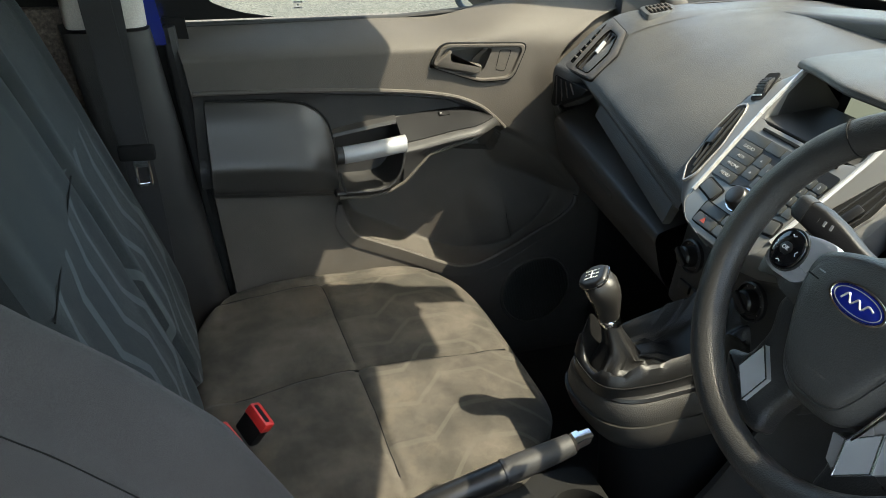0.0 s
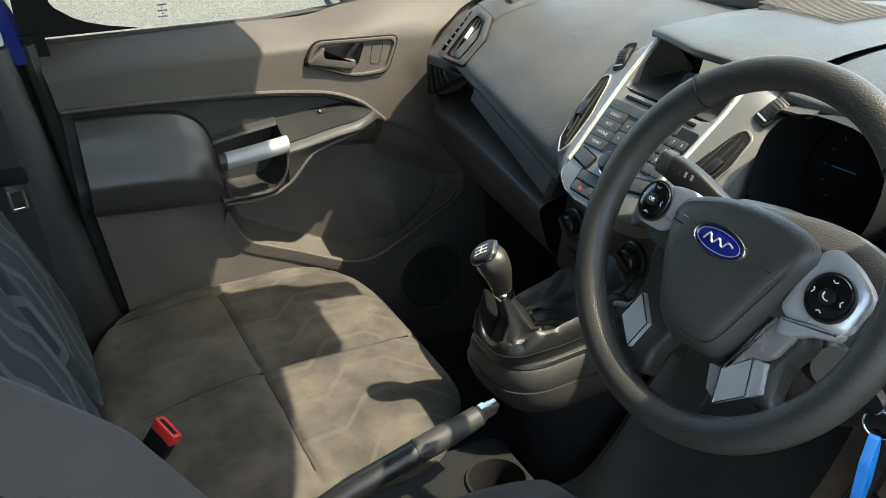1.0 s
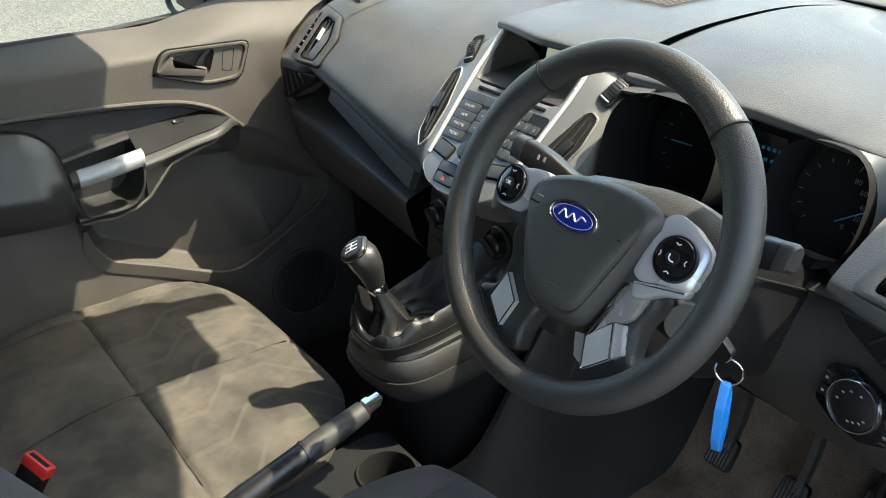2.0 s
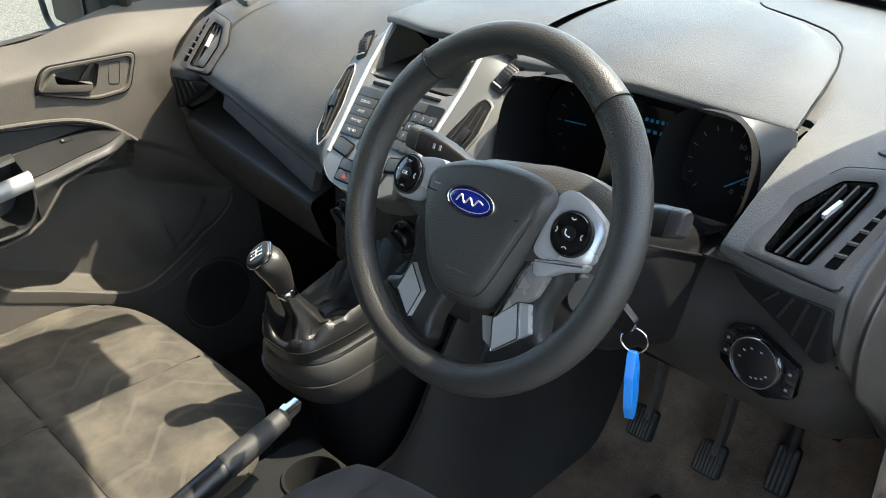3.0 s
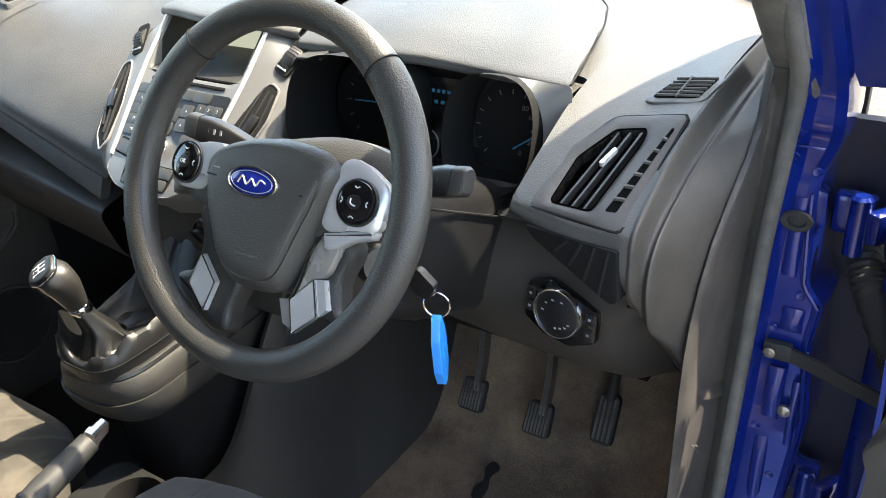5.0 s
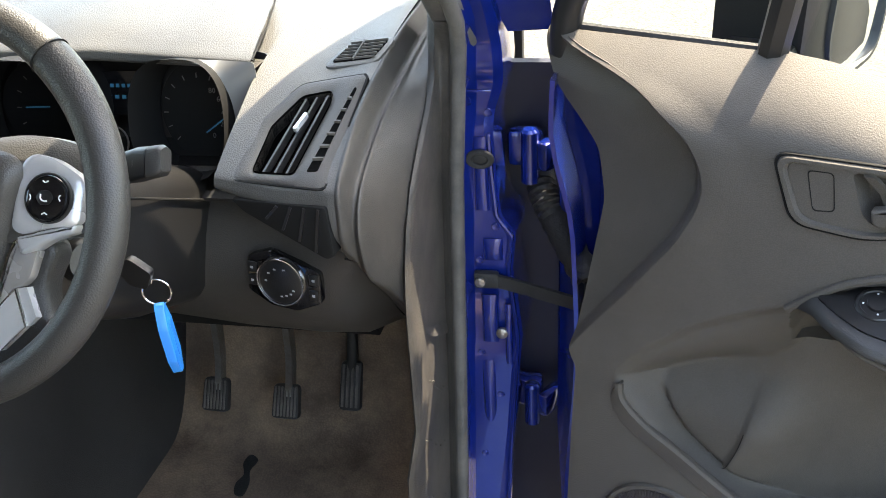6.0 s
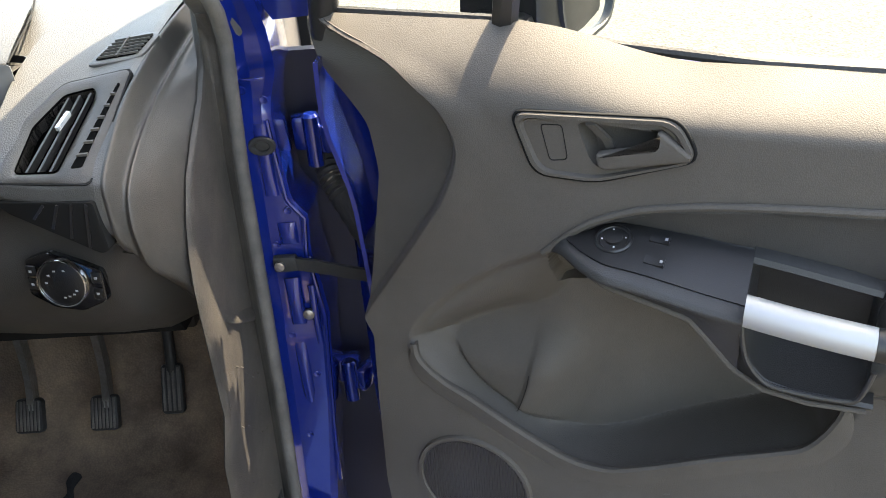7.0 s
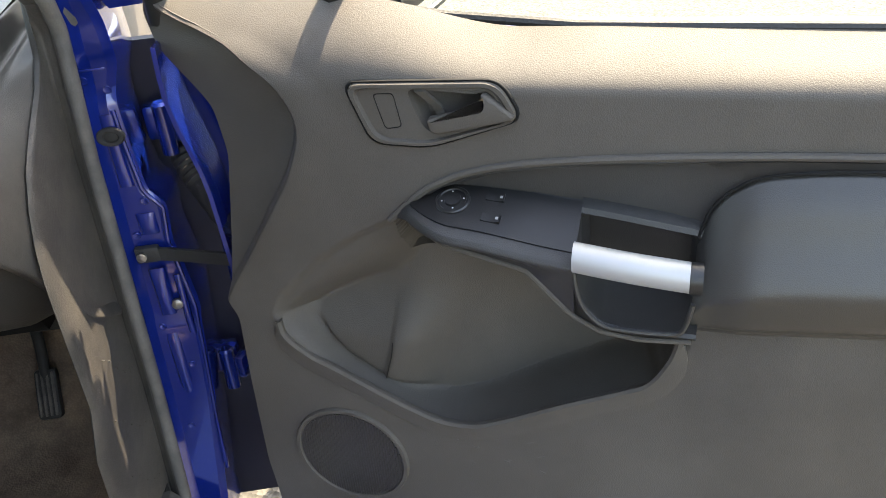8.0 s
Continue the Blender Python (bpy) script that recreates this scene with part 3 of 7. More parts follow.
part("seam_bead", tube([(seal_x(z) + lerp(z, ((0.4, 0.078), (0.63, 0.086), (0.75, 0.070), (0.806, 0.074), (0.835, 0.052), (0.96, 0.038))) - 0.004, seal_y(z) + 0.023, z) for z in span(0.30, 0.96, 60)], 0.0035, 8), BLUE, hp, "painted seam sealer", shift=SH)
for k in range(16):
    z, w = 0.34 + 0.022 * k + 0.01 * math.sin(5 * k), 0.004 + 0.010 * abs(math.sin(3.1 * k))
    q = kick_section(z)[9 + k % 5]
    part("scuff_mark", box(w, 0.0012, 0.0015, pose(q[0], q[1] - 0.0006, z, 0, 20 * math.sin(7 * k), -25), 0.0004), SCUFF, hp, shift=SH, smooth=0)
part("lower_bolt", lathe([(0.009, 0), (0.009, 0.006), (0.006, 0.008), (0.0001, 0.008)], basis((0.775, 0.476, 0.64), (1, 0, 0), (0, 0, 1)), 10), STEEL, hp, "worn hinge bolt", shift=SH)

# sill under the driver's door
sill = thing("sill", "blue painted door sill with dark tread trim", "sill", (0.72, -0.3, 0.2), kind="structure")
part("sill_panel", loft([[(0.66, y, 0.16), (0.66, y, 0.265), (0.70, y, 0.275), (0.735, y, 0.25), (0.80, y, 0.21), (0.83, y, 0.16), (0.82, y, 0.03)] for y in (-0.95, -0.3, 0.3, 0.42)]), BLUE, sill, shift=(-0.72, 0.3, -0.2))
part("tread_trim", loft([[(0.655, y, 0.24), (0.655, y, 0.302), (0.69, y, 0.304), (0.705, y, 0.285), (0.70, y, 0.265)] for y in (-0.95, -0.3, 0.3, 0.42)]), KICK, sill, shift=(-0.72, 0.3, -0.2))
# front wing's inner edge, beyond the hinges
wing = thing("front_wing", "blue painted front wing edge behind the door hinges", "car wing", (0.90, 0.66, 0.25), kind="structure")
part("panel", loft([[(0.885 + 0.01 * math.sin(z * 2.2), 0.575, z), (0.89 + 0.01 * math.sin(z * 2.2), 0.565, z), (0.905 + 0.01 * math.sin(z * 2.2), 0.57, z), (0.93, 0.9, z), (0.90, 0.9, z)] for z in [0.12 + 0.08 * k for k in range(12)]]), BLUE, wing, shift=(-0.90, -0.66, -0.25))
# liner closing the hinge gap, its near-black navy standing in for shade there
part("gap_liner", box(0.19, 0.02, 0.92, Matrix.Translation((0.84, 0.605, 0.56))), GAPSHADE, wing, "inner wing liner behind the hinges, coloured the shaded navy of the gap", shift=(-0.90, -0.66, -0.25))

# ---- the doors ----
HX, HY, OPEN = 0.813, 0.494, 65.8


def eased(z, table):
    """A table read with its corners rounded off."""
    return sum(lerp(z + 0.006 * k, table) * w for k, w in ((-2, 0.1), (-1, 0.2), (0, 0.4), (1, 0.2), (2, 0.1)))


def ridge_y(z):
    """The crease that bounds the sunken corner ahead of the handle."""
    return eased(z, ((0.30, 0.60), (0.66, 0.40), (0.742, 0.352), (0.84, 0.284), (0.917, 0.233), (0.96, 0.214), (0.985, 0.209), (1.01, 0.214), (1.039, 0.232), (1.077, 0.298), (1.097, 0.385), (1.106, 0.43)))


def front_y(z):
    return eased(z, ((0.30, 0.352), (0.43, 0.361), (0.70, 0.353), (0.712, 0.362), (0.727, 0.366), (0.79, 0.358), (0.921, 0.345), (0.981, 0.36), (1.044, 0.42), (1.082, 0.443), (1.11, 0.45)))


LINE = ((0.11, 0.869), (0.083, 0.895), (0.048, 0.921), (-0.017, 0.945), (-0.137, 0.961), (-0.325, 0.972), (-0.495, 0.976))
POCKET = curve([(0.281, 0.724), (0.283, 0.690), (0.218, 0.63), (0.139, 0.582), (0.076, 0.560), (-0.002, 0.570), (-0.09, 0.612), (-0.188, 0.664), (-0.223, 0.70), (-0.235, 0.737), (-0.20, 0.757), (-0.141, 0.769), (-0.089, 0.814), (-0.064, 0.839),
                (0.0, 0.853), (0.06, 0.862), (0.10, 0.862), (0.15, 0.84), (0.22, 0.79)], 5)


def line_z(y):
    return float(np.interp(-y, [-p[0] for p in LINE], [p[1] for p in LINE]))


POLY = np.array([[float(q[0]), float(q[1])] for q in POCKET])


def poly_dist(y, z):
    """Signed distance to the pocket's outline: negative inside."""
    if not (-0.27 < y < 0.32 and 0.53 < z < 0.90):
        return 1.0
    p = np.array((y, z))
    a, b = POLY, np.roll(POLY, -1, 0)
    e, w = b - a, p - a
    t = np.clip((w * e).sum(1) / (e * e).sum(1), 0, 1)
    d = np.sqrt(((w - e * t[:, None]) ** 2).sum(1)).min()
    c = (a[:, 1] > z) != (b[:, 1] > z)
    inside = (c & (y < a[:, 0] + (z - a[:, 1]) / (b[:, 1] - a[:, 1] + 1e-12) * e[:, 0])).sum() % 2
    return -d if inside else d


BOWL = [(0.081, 1.0385), (-0.020, 1.0400), (-0.052, 1.0051), (0.044, 0.9790), (0.060, 0.986)]


def in_bowl(y, z):
    inside = False
    for (ya, za), (yb, zb) in zip(BOWL, BOWL[1:] + BOWL[:1]):
        if (za > z) != (zb > z) and y < ya + (z - za) / (zb - za) * (yb - ya):
            inside = not inside
    return inside


def panel_x(y, z):
    """The trim's inner face on the driver's side with the door shut."""
    x = 0.695 + 0.012 * smooth01(0.1, -0.5, y)
    x -= 0.006 * smooth01(0.80, 0.55, z)
    # lower trim swells to meet the elbow rest
    x -= 0.024 * smooth01(-0.22, -0.37, y) * smooth01(0.42, 0.74, z) * smooth01(0.84, 0.79, z)
    # roll outwards to the window sill
    top = 1.036 - 0.012 * smooth01(0.02, 0.2, y)
    if z > top:
        k = (z - top) / (1.112 - top)
        x += 0.085 * k ** 2.3
    # sunken corner
    r = ridge_y(z)
    crest = 0.006 * smooth01(0.78, 0.86, z) * smooth01(1.10, 1.06, z)
    if y > r:
        x -= crest * (1 - smooth01(0, 0.016, y - r))
        x += 0.016 * smooth01(0, 0.016, y - r) + 0.30 * max(y - r - 0.004, 0)
    elif z > 0.80:
        x -= crest * smooth01(0.06, 0.0, r - y)
    # hollow above the armrest
    if -0.60 < y < 0.105 and z < line_z(y) and z > 0.80:
        k = line_z(y) - z
        x += (0.020 - 0.013 * smooth01(-0.20, -0.30, y)) * smooth01(0, 0.012, k)
    # bowl behind the handle
    if 0.97 < z < 1.05 and -0.07 < y < 0.10 and in_bowl(y, z):
        x += 0.030
    # hollow behind the pull
    if -0.25 < y < -0.116 and 0.772 < z < 0.879:
        x += 0.034
    # map pocket with a moulded drinks holder
    d = poly_dist(y, z)
    d -= 0.014 * smooth01(0.70, 0.66, z) * smooth01(0.26, 0.20, y)
    if d < 0.012:
        deep = 0.052 + 0.045 * smooth01(0.12, -0.06, y)
        depth = deep * smooth01(0.0, 0.020 + 0.080 * smooth01(0.66, 0.80, z) * smooth01(0.04, 0.14, y), -d) + 0.010 * smooth01(0.012, -0.004, d)
        step = lerp(z, ((0.55, 0.176), (0.65, 0.142), (0.70, 0.136)))
        low = smooth01(0.745, 0.655, z)
        cup = low * (smooth01(step - 0.003, step + 0.003, y) * 0.55 + 0.62 * smooth01(step - 0.085, step - 0.004, y) * (1 - smooth01(step - 0.003, step + 0.003, y)))
        depth *= 1 - cup * smooth01(0.0, 0.03, -d)
        x += depth - 0.003 * math.exp(-((d - 0.004) / 0.006) ** 2) * smooth01(0.74, 0.69, z)
    return x


def rear_y(z):
    return -0.500 + 0.12 * (1.0 - z)


def sill_drop(y, z):
    """The window sill is lower behind the mirror."""
    return z - 0.034 * smooth01(0.16, -0.04, y) * smooth01(1.0, 1.112, z)


def split_y(z):
    return min(ridge_y(z), front_y(z) - 0.004)


def door_panel_pt(u, v, right=False):
    z = 0.30 + 0.812 * v
    r = -0.64 if right else rear_y(z)
    y = r + (split_y(z) - r) * u
    return (panel_x(y, z), y, sill_drop(y, z))


def door_corner_pt(u, v):
    z = 0.30 + 0.812 * v
    a = split_y(z)
    y = a + (front_y(z) - a) * u
    return (panel_x(y + 1e-5, z) + 0.0005, y, sill_drop(y, z))


def hollow_pt(u, v, right=False):
    y = 0.096 - (0.735 if right else 0.59) * u
    z1 = line_z(y) - 0.004
    z0 = min(0.80 if y < -0.25 else lerp(-y, ((-0.1, 0.878), (-0.03, 0.905), (0.0, 0.905), (0.12, 0.895), (0.25, 0.87))), z1 - 0.004)
    z = z0 + (z1 - z0) * v
    return (panel_x(y, z) - 0.003, y, z)


DF = lambda x: basis((x, 0, 0), (0, -1, 0), (0, 0, 1))      # a frame on the trim; x runs to the rear
yz = lambda pts: [(-q[0], q[1]) for q in pts]


def build_door(right):
    flip = not right
    if right:
        d = thing("driver_door", "open front door with grey moulded trim, blue painted shell and silver pull", "car door",
                  m=Matrix.Translation((HX, HY, 0.30)) @ pose(0, 0, 0, 0, 0, OPEN))
    else:
        d = thing("passenger_door", "closed front door with grey moulded trim and silver pull", "car door", (-HX, HY, 0.30))
    sh = (-HX, -HY, -0.30) if right else (HX, -HY, -0.30)

    def p(name, bm, mat, label="", parent=None, smooth=40):
        return part(name, bm, mat, parent or d, label, smooth, sh, flip)

    p("trim_panel", sheet(lambda u, v: door_panel_pt(u, v, right), 300 if right else 230, 270 if right else 220, 0.005, True), TRIM, "grained grey plastic trim panel")
    p("corner_panel", sheet(door_corner_pt, 40, 160, 0.005, True), TRIM, "sunken grey corner of the trim")
    p("hollow_insert", sheet(lambda u, v: hollow_pt(u, v, right), 60, 14, 0.003, True), DARK, "smooth dark insert above the armrest")
    # painted shell: inner frame, outer skin
    shell = rounded([(-0.40, 0.24), (0.36, 0.22), (0.40, 0.36), (0.395, 0.7), (0.39, 0.93), (0.44, 1.05), (-0.49, 1.06)], 0.04, 4)
    p("inner_frame", plate(yz(shell), 0.016, DF(0.824), 0.006), BLUE, "blue painted inner frame")
    skin = rounded([(-0.38, 0.20), (0.44, 0.18), (0.50, 0.5), (0.50, 0.9), (0.49, 1.05), (-0.50, 1.06)], 0.05, 4)
    p("outer_skin", plate(yz([(min(q[0], 0.462), q[1]) for q in skin]), 0.045, DF(0.842), 0.006), BLUE, "blue painted outer skin")
    p("front_flange", sheet(lambda u, v: (0.742 + 0.085 * u, 0.380 + 0.03 * u + 0.03 * smooth01(0.85, 1.0, 0.25 + 0.8 * v) + 0.006 * math.sin(v * 9), 0.25 + 0.81 * v), 6, 24, 0.006), BLUE, "blue painted hinge face")
    # window: sill strip, frame, quarter post, panes
    p("waist_seal", tube([(0.790, -0.53, 1.077), (0.790, -0.1, 1.077), (0.790, 0.05, 1.087), (0.790, 0.20, 1.110), (0.790, 0.42, 1.112)], 0.006, 8), RUBBER, "black waist seal")
    win = p("window", sheet(lambda u, v: (0.795 - 0.10 * v, -0.54 + (0.70 - 0.12 * v) * u, 1.085 + 0.52 * v), 6, 6), GLASS, "clear side window")
    win.visible_shadow = False
    quarter = p("quarter_pane", sheet(lambda u, v: (0.795 - 0.10 * v * 0.6, 0.16 + (0.27 - 0.24 * v) * u, 1.09 + 0.26 * v), 4, 4), GLASS, "small fixed quarter pane")
    quarter.visible_shadow = False
    p("quarter_post", tube([(0.79, 0.187, 1.085), (0.70, 0.10, 1.60)], 0.016, 8), SATIN, "black quarter post")
    p("window_frame", tube(curve([(0.79, 0.425, 1.08), (0.778, 0.400, 1.17), (0.74, 0.25, 1.38), (0.69, 0.05, 1.60), (0.68, -0.3, 1.63), (0.69, -0.54, 1.60)], 6, False), [0.019] * 8 + [0.018] * 23, 10), SATIN, "black window frame")
    if not right:
        # black sheet added to keep daylight from leaking in behind the trim's rear edge
        p("gap_strip", sheet(lambda u, v: (0.752 + 0.01 * u, rear_y(0.30 + 0.80 * v) + 0.02 - 0.09 * u, 0.30 + 0.80 * v), 4, 8, 0.006), BLACK, "black strip added to close the gap at the door edge")
        p("rear_seal", tube([(0.735, rear_y(z) - 0.012, z) for z in span(0.32, 1.09, 12)], 0.013, 8), RUBBER, "black door edge seal")
        p("window_border", sheet(lambda u, v: (0.7935 - 0.19 * 0.30 * v, -0.53 + u * lerp(v, ((0, 0.20), (0.03, 0.15), (0.08, 0.10), (0.18, 0.06), (0.5, 0.04), (1, 0.035))), 1.086 + 0.30 * v), 6, 30, 0.002), BLACK, "black printed window border")
    for k in range(0 if right else 5):
        p("etched_mark", box(0.0006, 0.003 + 0.014 * (k % 2 == 0), 0.003, Matrix.Translation((0.7895 - 0.0009 * k, -0.285, 1.102 + 0.0055 * k))), GREYPRINT, "small etched glass mark", smooth=0)
    # lip along the pocket's lower edge
    low = curve([(0.286, 0.700), (0.281, 0.676), (0.250, 0.650), (0.212, 0.632), (0.1536, 0.6016), (0.1029, 0.5779), (0.070, 0.566), (0.035, 0.564), (-0.0002, 0.5732), (-0.099, 0.6202), (-0.169, 0.6507), (-0.1989, 0.6673), (-0.2203, 0.7028), (-0.229, 0.735)], 5, False)
    rows = []
    for k, q in enumerate(low):
        a, b = low[max(k - 1, 0)], low[min(k + 1, len(low) - 1)]
        n = np.array((b[1] - a[1], -(b[0] - a[0])))
        n = -n / np.linalg.norm(n) if n[1] > 0 and abs(n[1]) > abs(n[0]) else n / np.linalg.norm(n)
        if n[1] > 0 or (abs(n[1]) < 0.2 and n[0] * (1 if q[0] > 0 else -1) < 0):
            n = -n
        e = 0.026 * smooth01(-0.02, 0.12, k / len(low)) * smooth01(1.02, 0.88, k / len(low)) + 0.002
        x0 = 0.6895 + 0.012 * smooth01(0.1, -0.5, q[0]) - 0.006 * smooth01(0.80, 0.55, q[1])
        rows.append([(x0 + dx, q[0] + n[0] * w, q[1] + n[1] * w) for dx, w in ((0.006, 0.0), (0.0012, 0.0004), (-0.0014, 0.004), (-0.0010, 0.009), (0.0022, e), (0.012, e), (0.012, 0.004))])
    p("pocket_lip", loft(rows), TRIM, "rounded lip of the door pocket")
    # handle in its shell
    bez = rounded([(0.1446, 1.040), (-0.0315, 1.047), (-0.055, 1.0044), (0.0499, 0.9685), (0.118, 0.970)], 0.018, 6)
    c = np.mean(np.array([np.array(q) for q in bez]), 0)

    def shrunk(f, g, pts=bez, mid=c):
        return [mid + (np.array(q) - mid) * np.array((f, g)) for q in pts]

    inner = shrunk(0.90, 0.82)
    p("handle_bezel", loft([[DF(0.695 - h) @ V((-q[0], q[1], 0)) for q in ring] for ring, h in ((shrunk(1.0, 1.0), -0.004), (shrunk(1.0, 1.0), 0.003), (shrunk(0.985, 0.965), 0.0055), (shrunk(0.93, 0.87), 0.0055), (inner, 0.001), (inner, -0.004))], wrap=True), TRIM, "raised handle surround")
    p("groove", hoop(yz(shrunk(1.035, 1.06)), yz(shrunk(1.004, 1.008)), 0.004, DF(0.6925), 0.0005), BLACK)
    cav = rounded([(0.073, 1.0345), (-0.019, 1.0359), (-0.0461, 1.0051), (0.0426, 0.9829), (0.056, 0.990)], 0.009, 5)
    cc = np.mean(np.array([np.array(q) for q in cav]), 0)
    fan = [2 * math.pi * k / 90 for k in range(90)]
    cav_r = [ray_out(cav, cc, t) for t in fan]
    rim_r = [ray_out(inner, cc, t) for t in fan]
    p("handle_plate", loft([[DF(0.6945) @ V((-q[0], q[1], z)) for q in ring] for ring, z in ((rim_r, -0.004), (rim_r, 0.0), ([(np.array(a) + np.array(b)) / 2 for a, b in zip(rim_r, cav_r)], 0.0), (cav_r, 0.0), (cav_r, -0.004))], caps=False), TRIM, "flat plate round the finger bowl")
    p("handle_cavity", loft([[DF(0.6945) @ V((-q[0], q[1], z)) for q in [cc + (np.array(w) - cc) * f for w in cav_r]] for f, z in ((1.0, 0.0), (0.985, -0.006), (0.95, -0.016), (0.85, -0.022), (0.4, -0.025), (0.02, -0.025))], caps=False), TRIM, "finger bowl")
    lev = rounded([(0.0500, 1.0030), (0.047, 0.9885), (0.0385, 0.9855), (-0.046, 1.0045), (-0.049, 1.010), (-0.017, 1.034), (-0.0125, 1.033), (-0.0125, 1.0175)], 0.004, 4)
    p("lever", plate(yz(lev), 0.012, DF(0.6855), 0.004, 3), TRIM, "door release lever")
    p("bowl_web", sheet(lambda u, v: (0.6915 + 0.014 * math.sin(math.pi * v * 0.5), lerp(v, ((0, 0.062), (0.5, 0.046), (1, 0.040))) - 0.010 * u, 1.0335 - 0.040 * v), 4, 10, 0.004, True), TRIM)
    lock = rounded([(0.1124, 1.0285), (0.0877, 1.0300), (0.0808, 0.9902), (0.1014, 0.9866)], 0.005, 3)
    lc = np.mean(np.array([np.array(q) for q in lock]), 0)
    p("lock_outline", hoop(yz(lock), yz(shrunk(0.92, 0.95, lock, lc)), 0.002, DF(0.6938), 0.0003), BLACK)
    # crease line above the armrest
    top = [(0.694 + 0.010 * smooth01(0.1, -0.5, q[0]), q[0], q[1]) for q in curve(LINE, 6, False)]
    p("crease_bead", tube(top, 0.0045, 8), TRIM, "raised bead above the armrest")
    # armrest: a shelf that grows from a point, runs into the pull well and ends at the elbow rest
    TOP = ((-0.1, 0.888), (-0.075, 0.902), (-0.055, 0.909), (-0.03, 0.914), (0.0, 0.914), (0.063, 0.910), (0.161, 0.897), (0.25, 0.883))
    FRONT = ((-0.1, 0.884), (-0.083, 0.892), (-0.043, 0.890), (0.015, 0.883), (0.078, 0.871), (0.118, 0.865), (0.25, 0.850))
    LIP = ((-0.1, 0.880), (-0.084, 0.8855), (-0.019, 0.8655), (0.064, 0.844), (0.083, 0.824), (0.114, 0.790), (0.146, 0.772), (0.19, 0.766), (0.25, 0.770))
    WELL = ((0.117, 0.862), (0.121, 0.836), (0.129, 0.812), (0.147, 0.792), (0.172, 0.787), (0.25, 0.787))

    def reach(y):
        return 0.693 - 0.058 * smooth01(0.102, 0.02, y) ** 0.6

    rings = []
    for k in range(25):
        y = 0.100 - 0.218 * k / 24
        zt, zf, zb, xo = lerp(-y, TOP), lerp(-y, FRONT), lerp(-y, LIP), reach(y)
        rings.append([(px, y, pz) for px, pz in curve([(0.72, zt), (0.712, zt), (xo + 0.012, zf + 0.003), (xo + 0.002, zf - 0.004), (xo, zf - 0.010), (xo + 0.006, (zf + zb) / 2), (xo + 0.010, zb + 0.006), (xo + 0.016, zb), (0.72, zb)], 3)])
    arm = p("armrest", loft(rings), DARK, "satin black armrest with switches")
    rings = []
    for k in range(21):
        y = -0.118 - 0.132 * k / 20
        zt, zb, zw, xo = lerp(-y, TOP), lerp(-y, LIP), lerp(-y, WELL), reach(y)
        end = smooth01(-0.118, -0.124, y) * smooth01(-0.246, -0.238, y)
        rings.append([(px, y, pz) for px, pz in ((0.735, zt + 0.004), (0.712, zt + 0.004), (0.700, zt - 0.002), (0.6975, zt - 0.008), (0.697 + 0.016 * end, zt - 0.014), (0.698 + 0.024 * end, zt - 0.04), (0.698 + 0.024 * end, max(zw + 0.004, zb + 0.01)),
                                             (0.690 + 0.02 * end, zw), (0.650, zw - 0.003), (0.643, zw - 0.002), (0.640, zw - 0.006), (0.644, zw - 0.011), (0.648, (zw + zb) / 2 - 0.004), (0.650, zb + 0.002), (0.656, zb), (0.735, zb))])
    p("pull_well", loft(rings), DARK, "open hollow behind the pull")

    def shelf(y, t):
        """A point on the shelf: t from the panel (0) to the lip (1)."""
        zt, zf = lerp(-y, TOP), lerp(-y, FRONT)
        return V((0.712 + (reach(y) + 0.012 - 0.712) * t, y, zt + (zf + 0.003 - zt) * t + 0.002))

    rows = span(0.092, -0.118, 24)
    p("armrest_lip", tube([(reach(y) + 0.010, y, lerp(-y, LIP) + 0.003) for y in rows + span(-0.118, -0.245, 14)[1:]], 0.0032, 8), TRIM, "raised lower lip")
    p("well_lip", tube(curve([(0.640, -0.118, 0.860), (0.637, -0.121, 0.836), (0.637, -0.129, 0.811), (0.638, -0.147, 0.790), (0.639, -0.172, 0.784), (0.640, -0.222, 0.784), (0.640, -0.236, 0.792), (0.640, -0.244, 0.826)], 5, False), 0.0030, 8), DARK, "rounded lip of the hollow")
    p("switch_plate", sheet(lambda u, v: shelf(0.080 - 0.198 * u, 0.06 + 0.90 * v) + V((0, 0, 0.0006)), 40, 6, 0.004, True), SATIN, "satin black switch panel")

    def on_shelf(y, t):
        a, b = shelf(y, 0), shelf(y, 1)
        fwd = shelf(y + 0.01, t) - shelf(y - 0.01, t)
        return basis(shelf(y, t), -fwd, a - b)

    if right:
        mk = on_shelf(0.026, 0.42)
        knob = p("mirror_switch", lathe([(0.0205, -0.004), (0.0205, 0.0015), (0.019, 0.0030), (0.0165, 0.0030), (0.0155, 0.0015), (0.010, 0.0015), (0.0095, 0.0045), (0.0001, 0.0050)], mk, 32), SATIN, "round mirror adjuster")
        for k in range(4):
            a = math.pi / 2 * k + 0.3
            p("mark", box(0.0016, 0.0016, 0.0008, mk @ Matrix.Translation((0.0128 * math.cos(a), 0.0128 * math.sin(a), 0.0020))), WHITE, parent=knob, smooth=0)
    for k in ((0, 1) if right else (0,)):
        w = p("window_switch", loft([[on_shelf(-0.022, 0.26 + 0.42 * k) @ V((x, y, z)) for y, z in ((-0.0055, 0.0), (-0.005, h), (0.005, h), (0.0055, 0.0))] for x, h in ((-0.011, 0.0030), (-0.005, 0.0018), (0.003, 0.0022), (0.010, 0.0045))]), SATIN, "window switch")
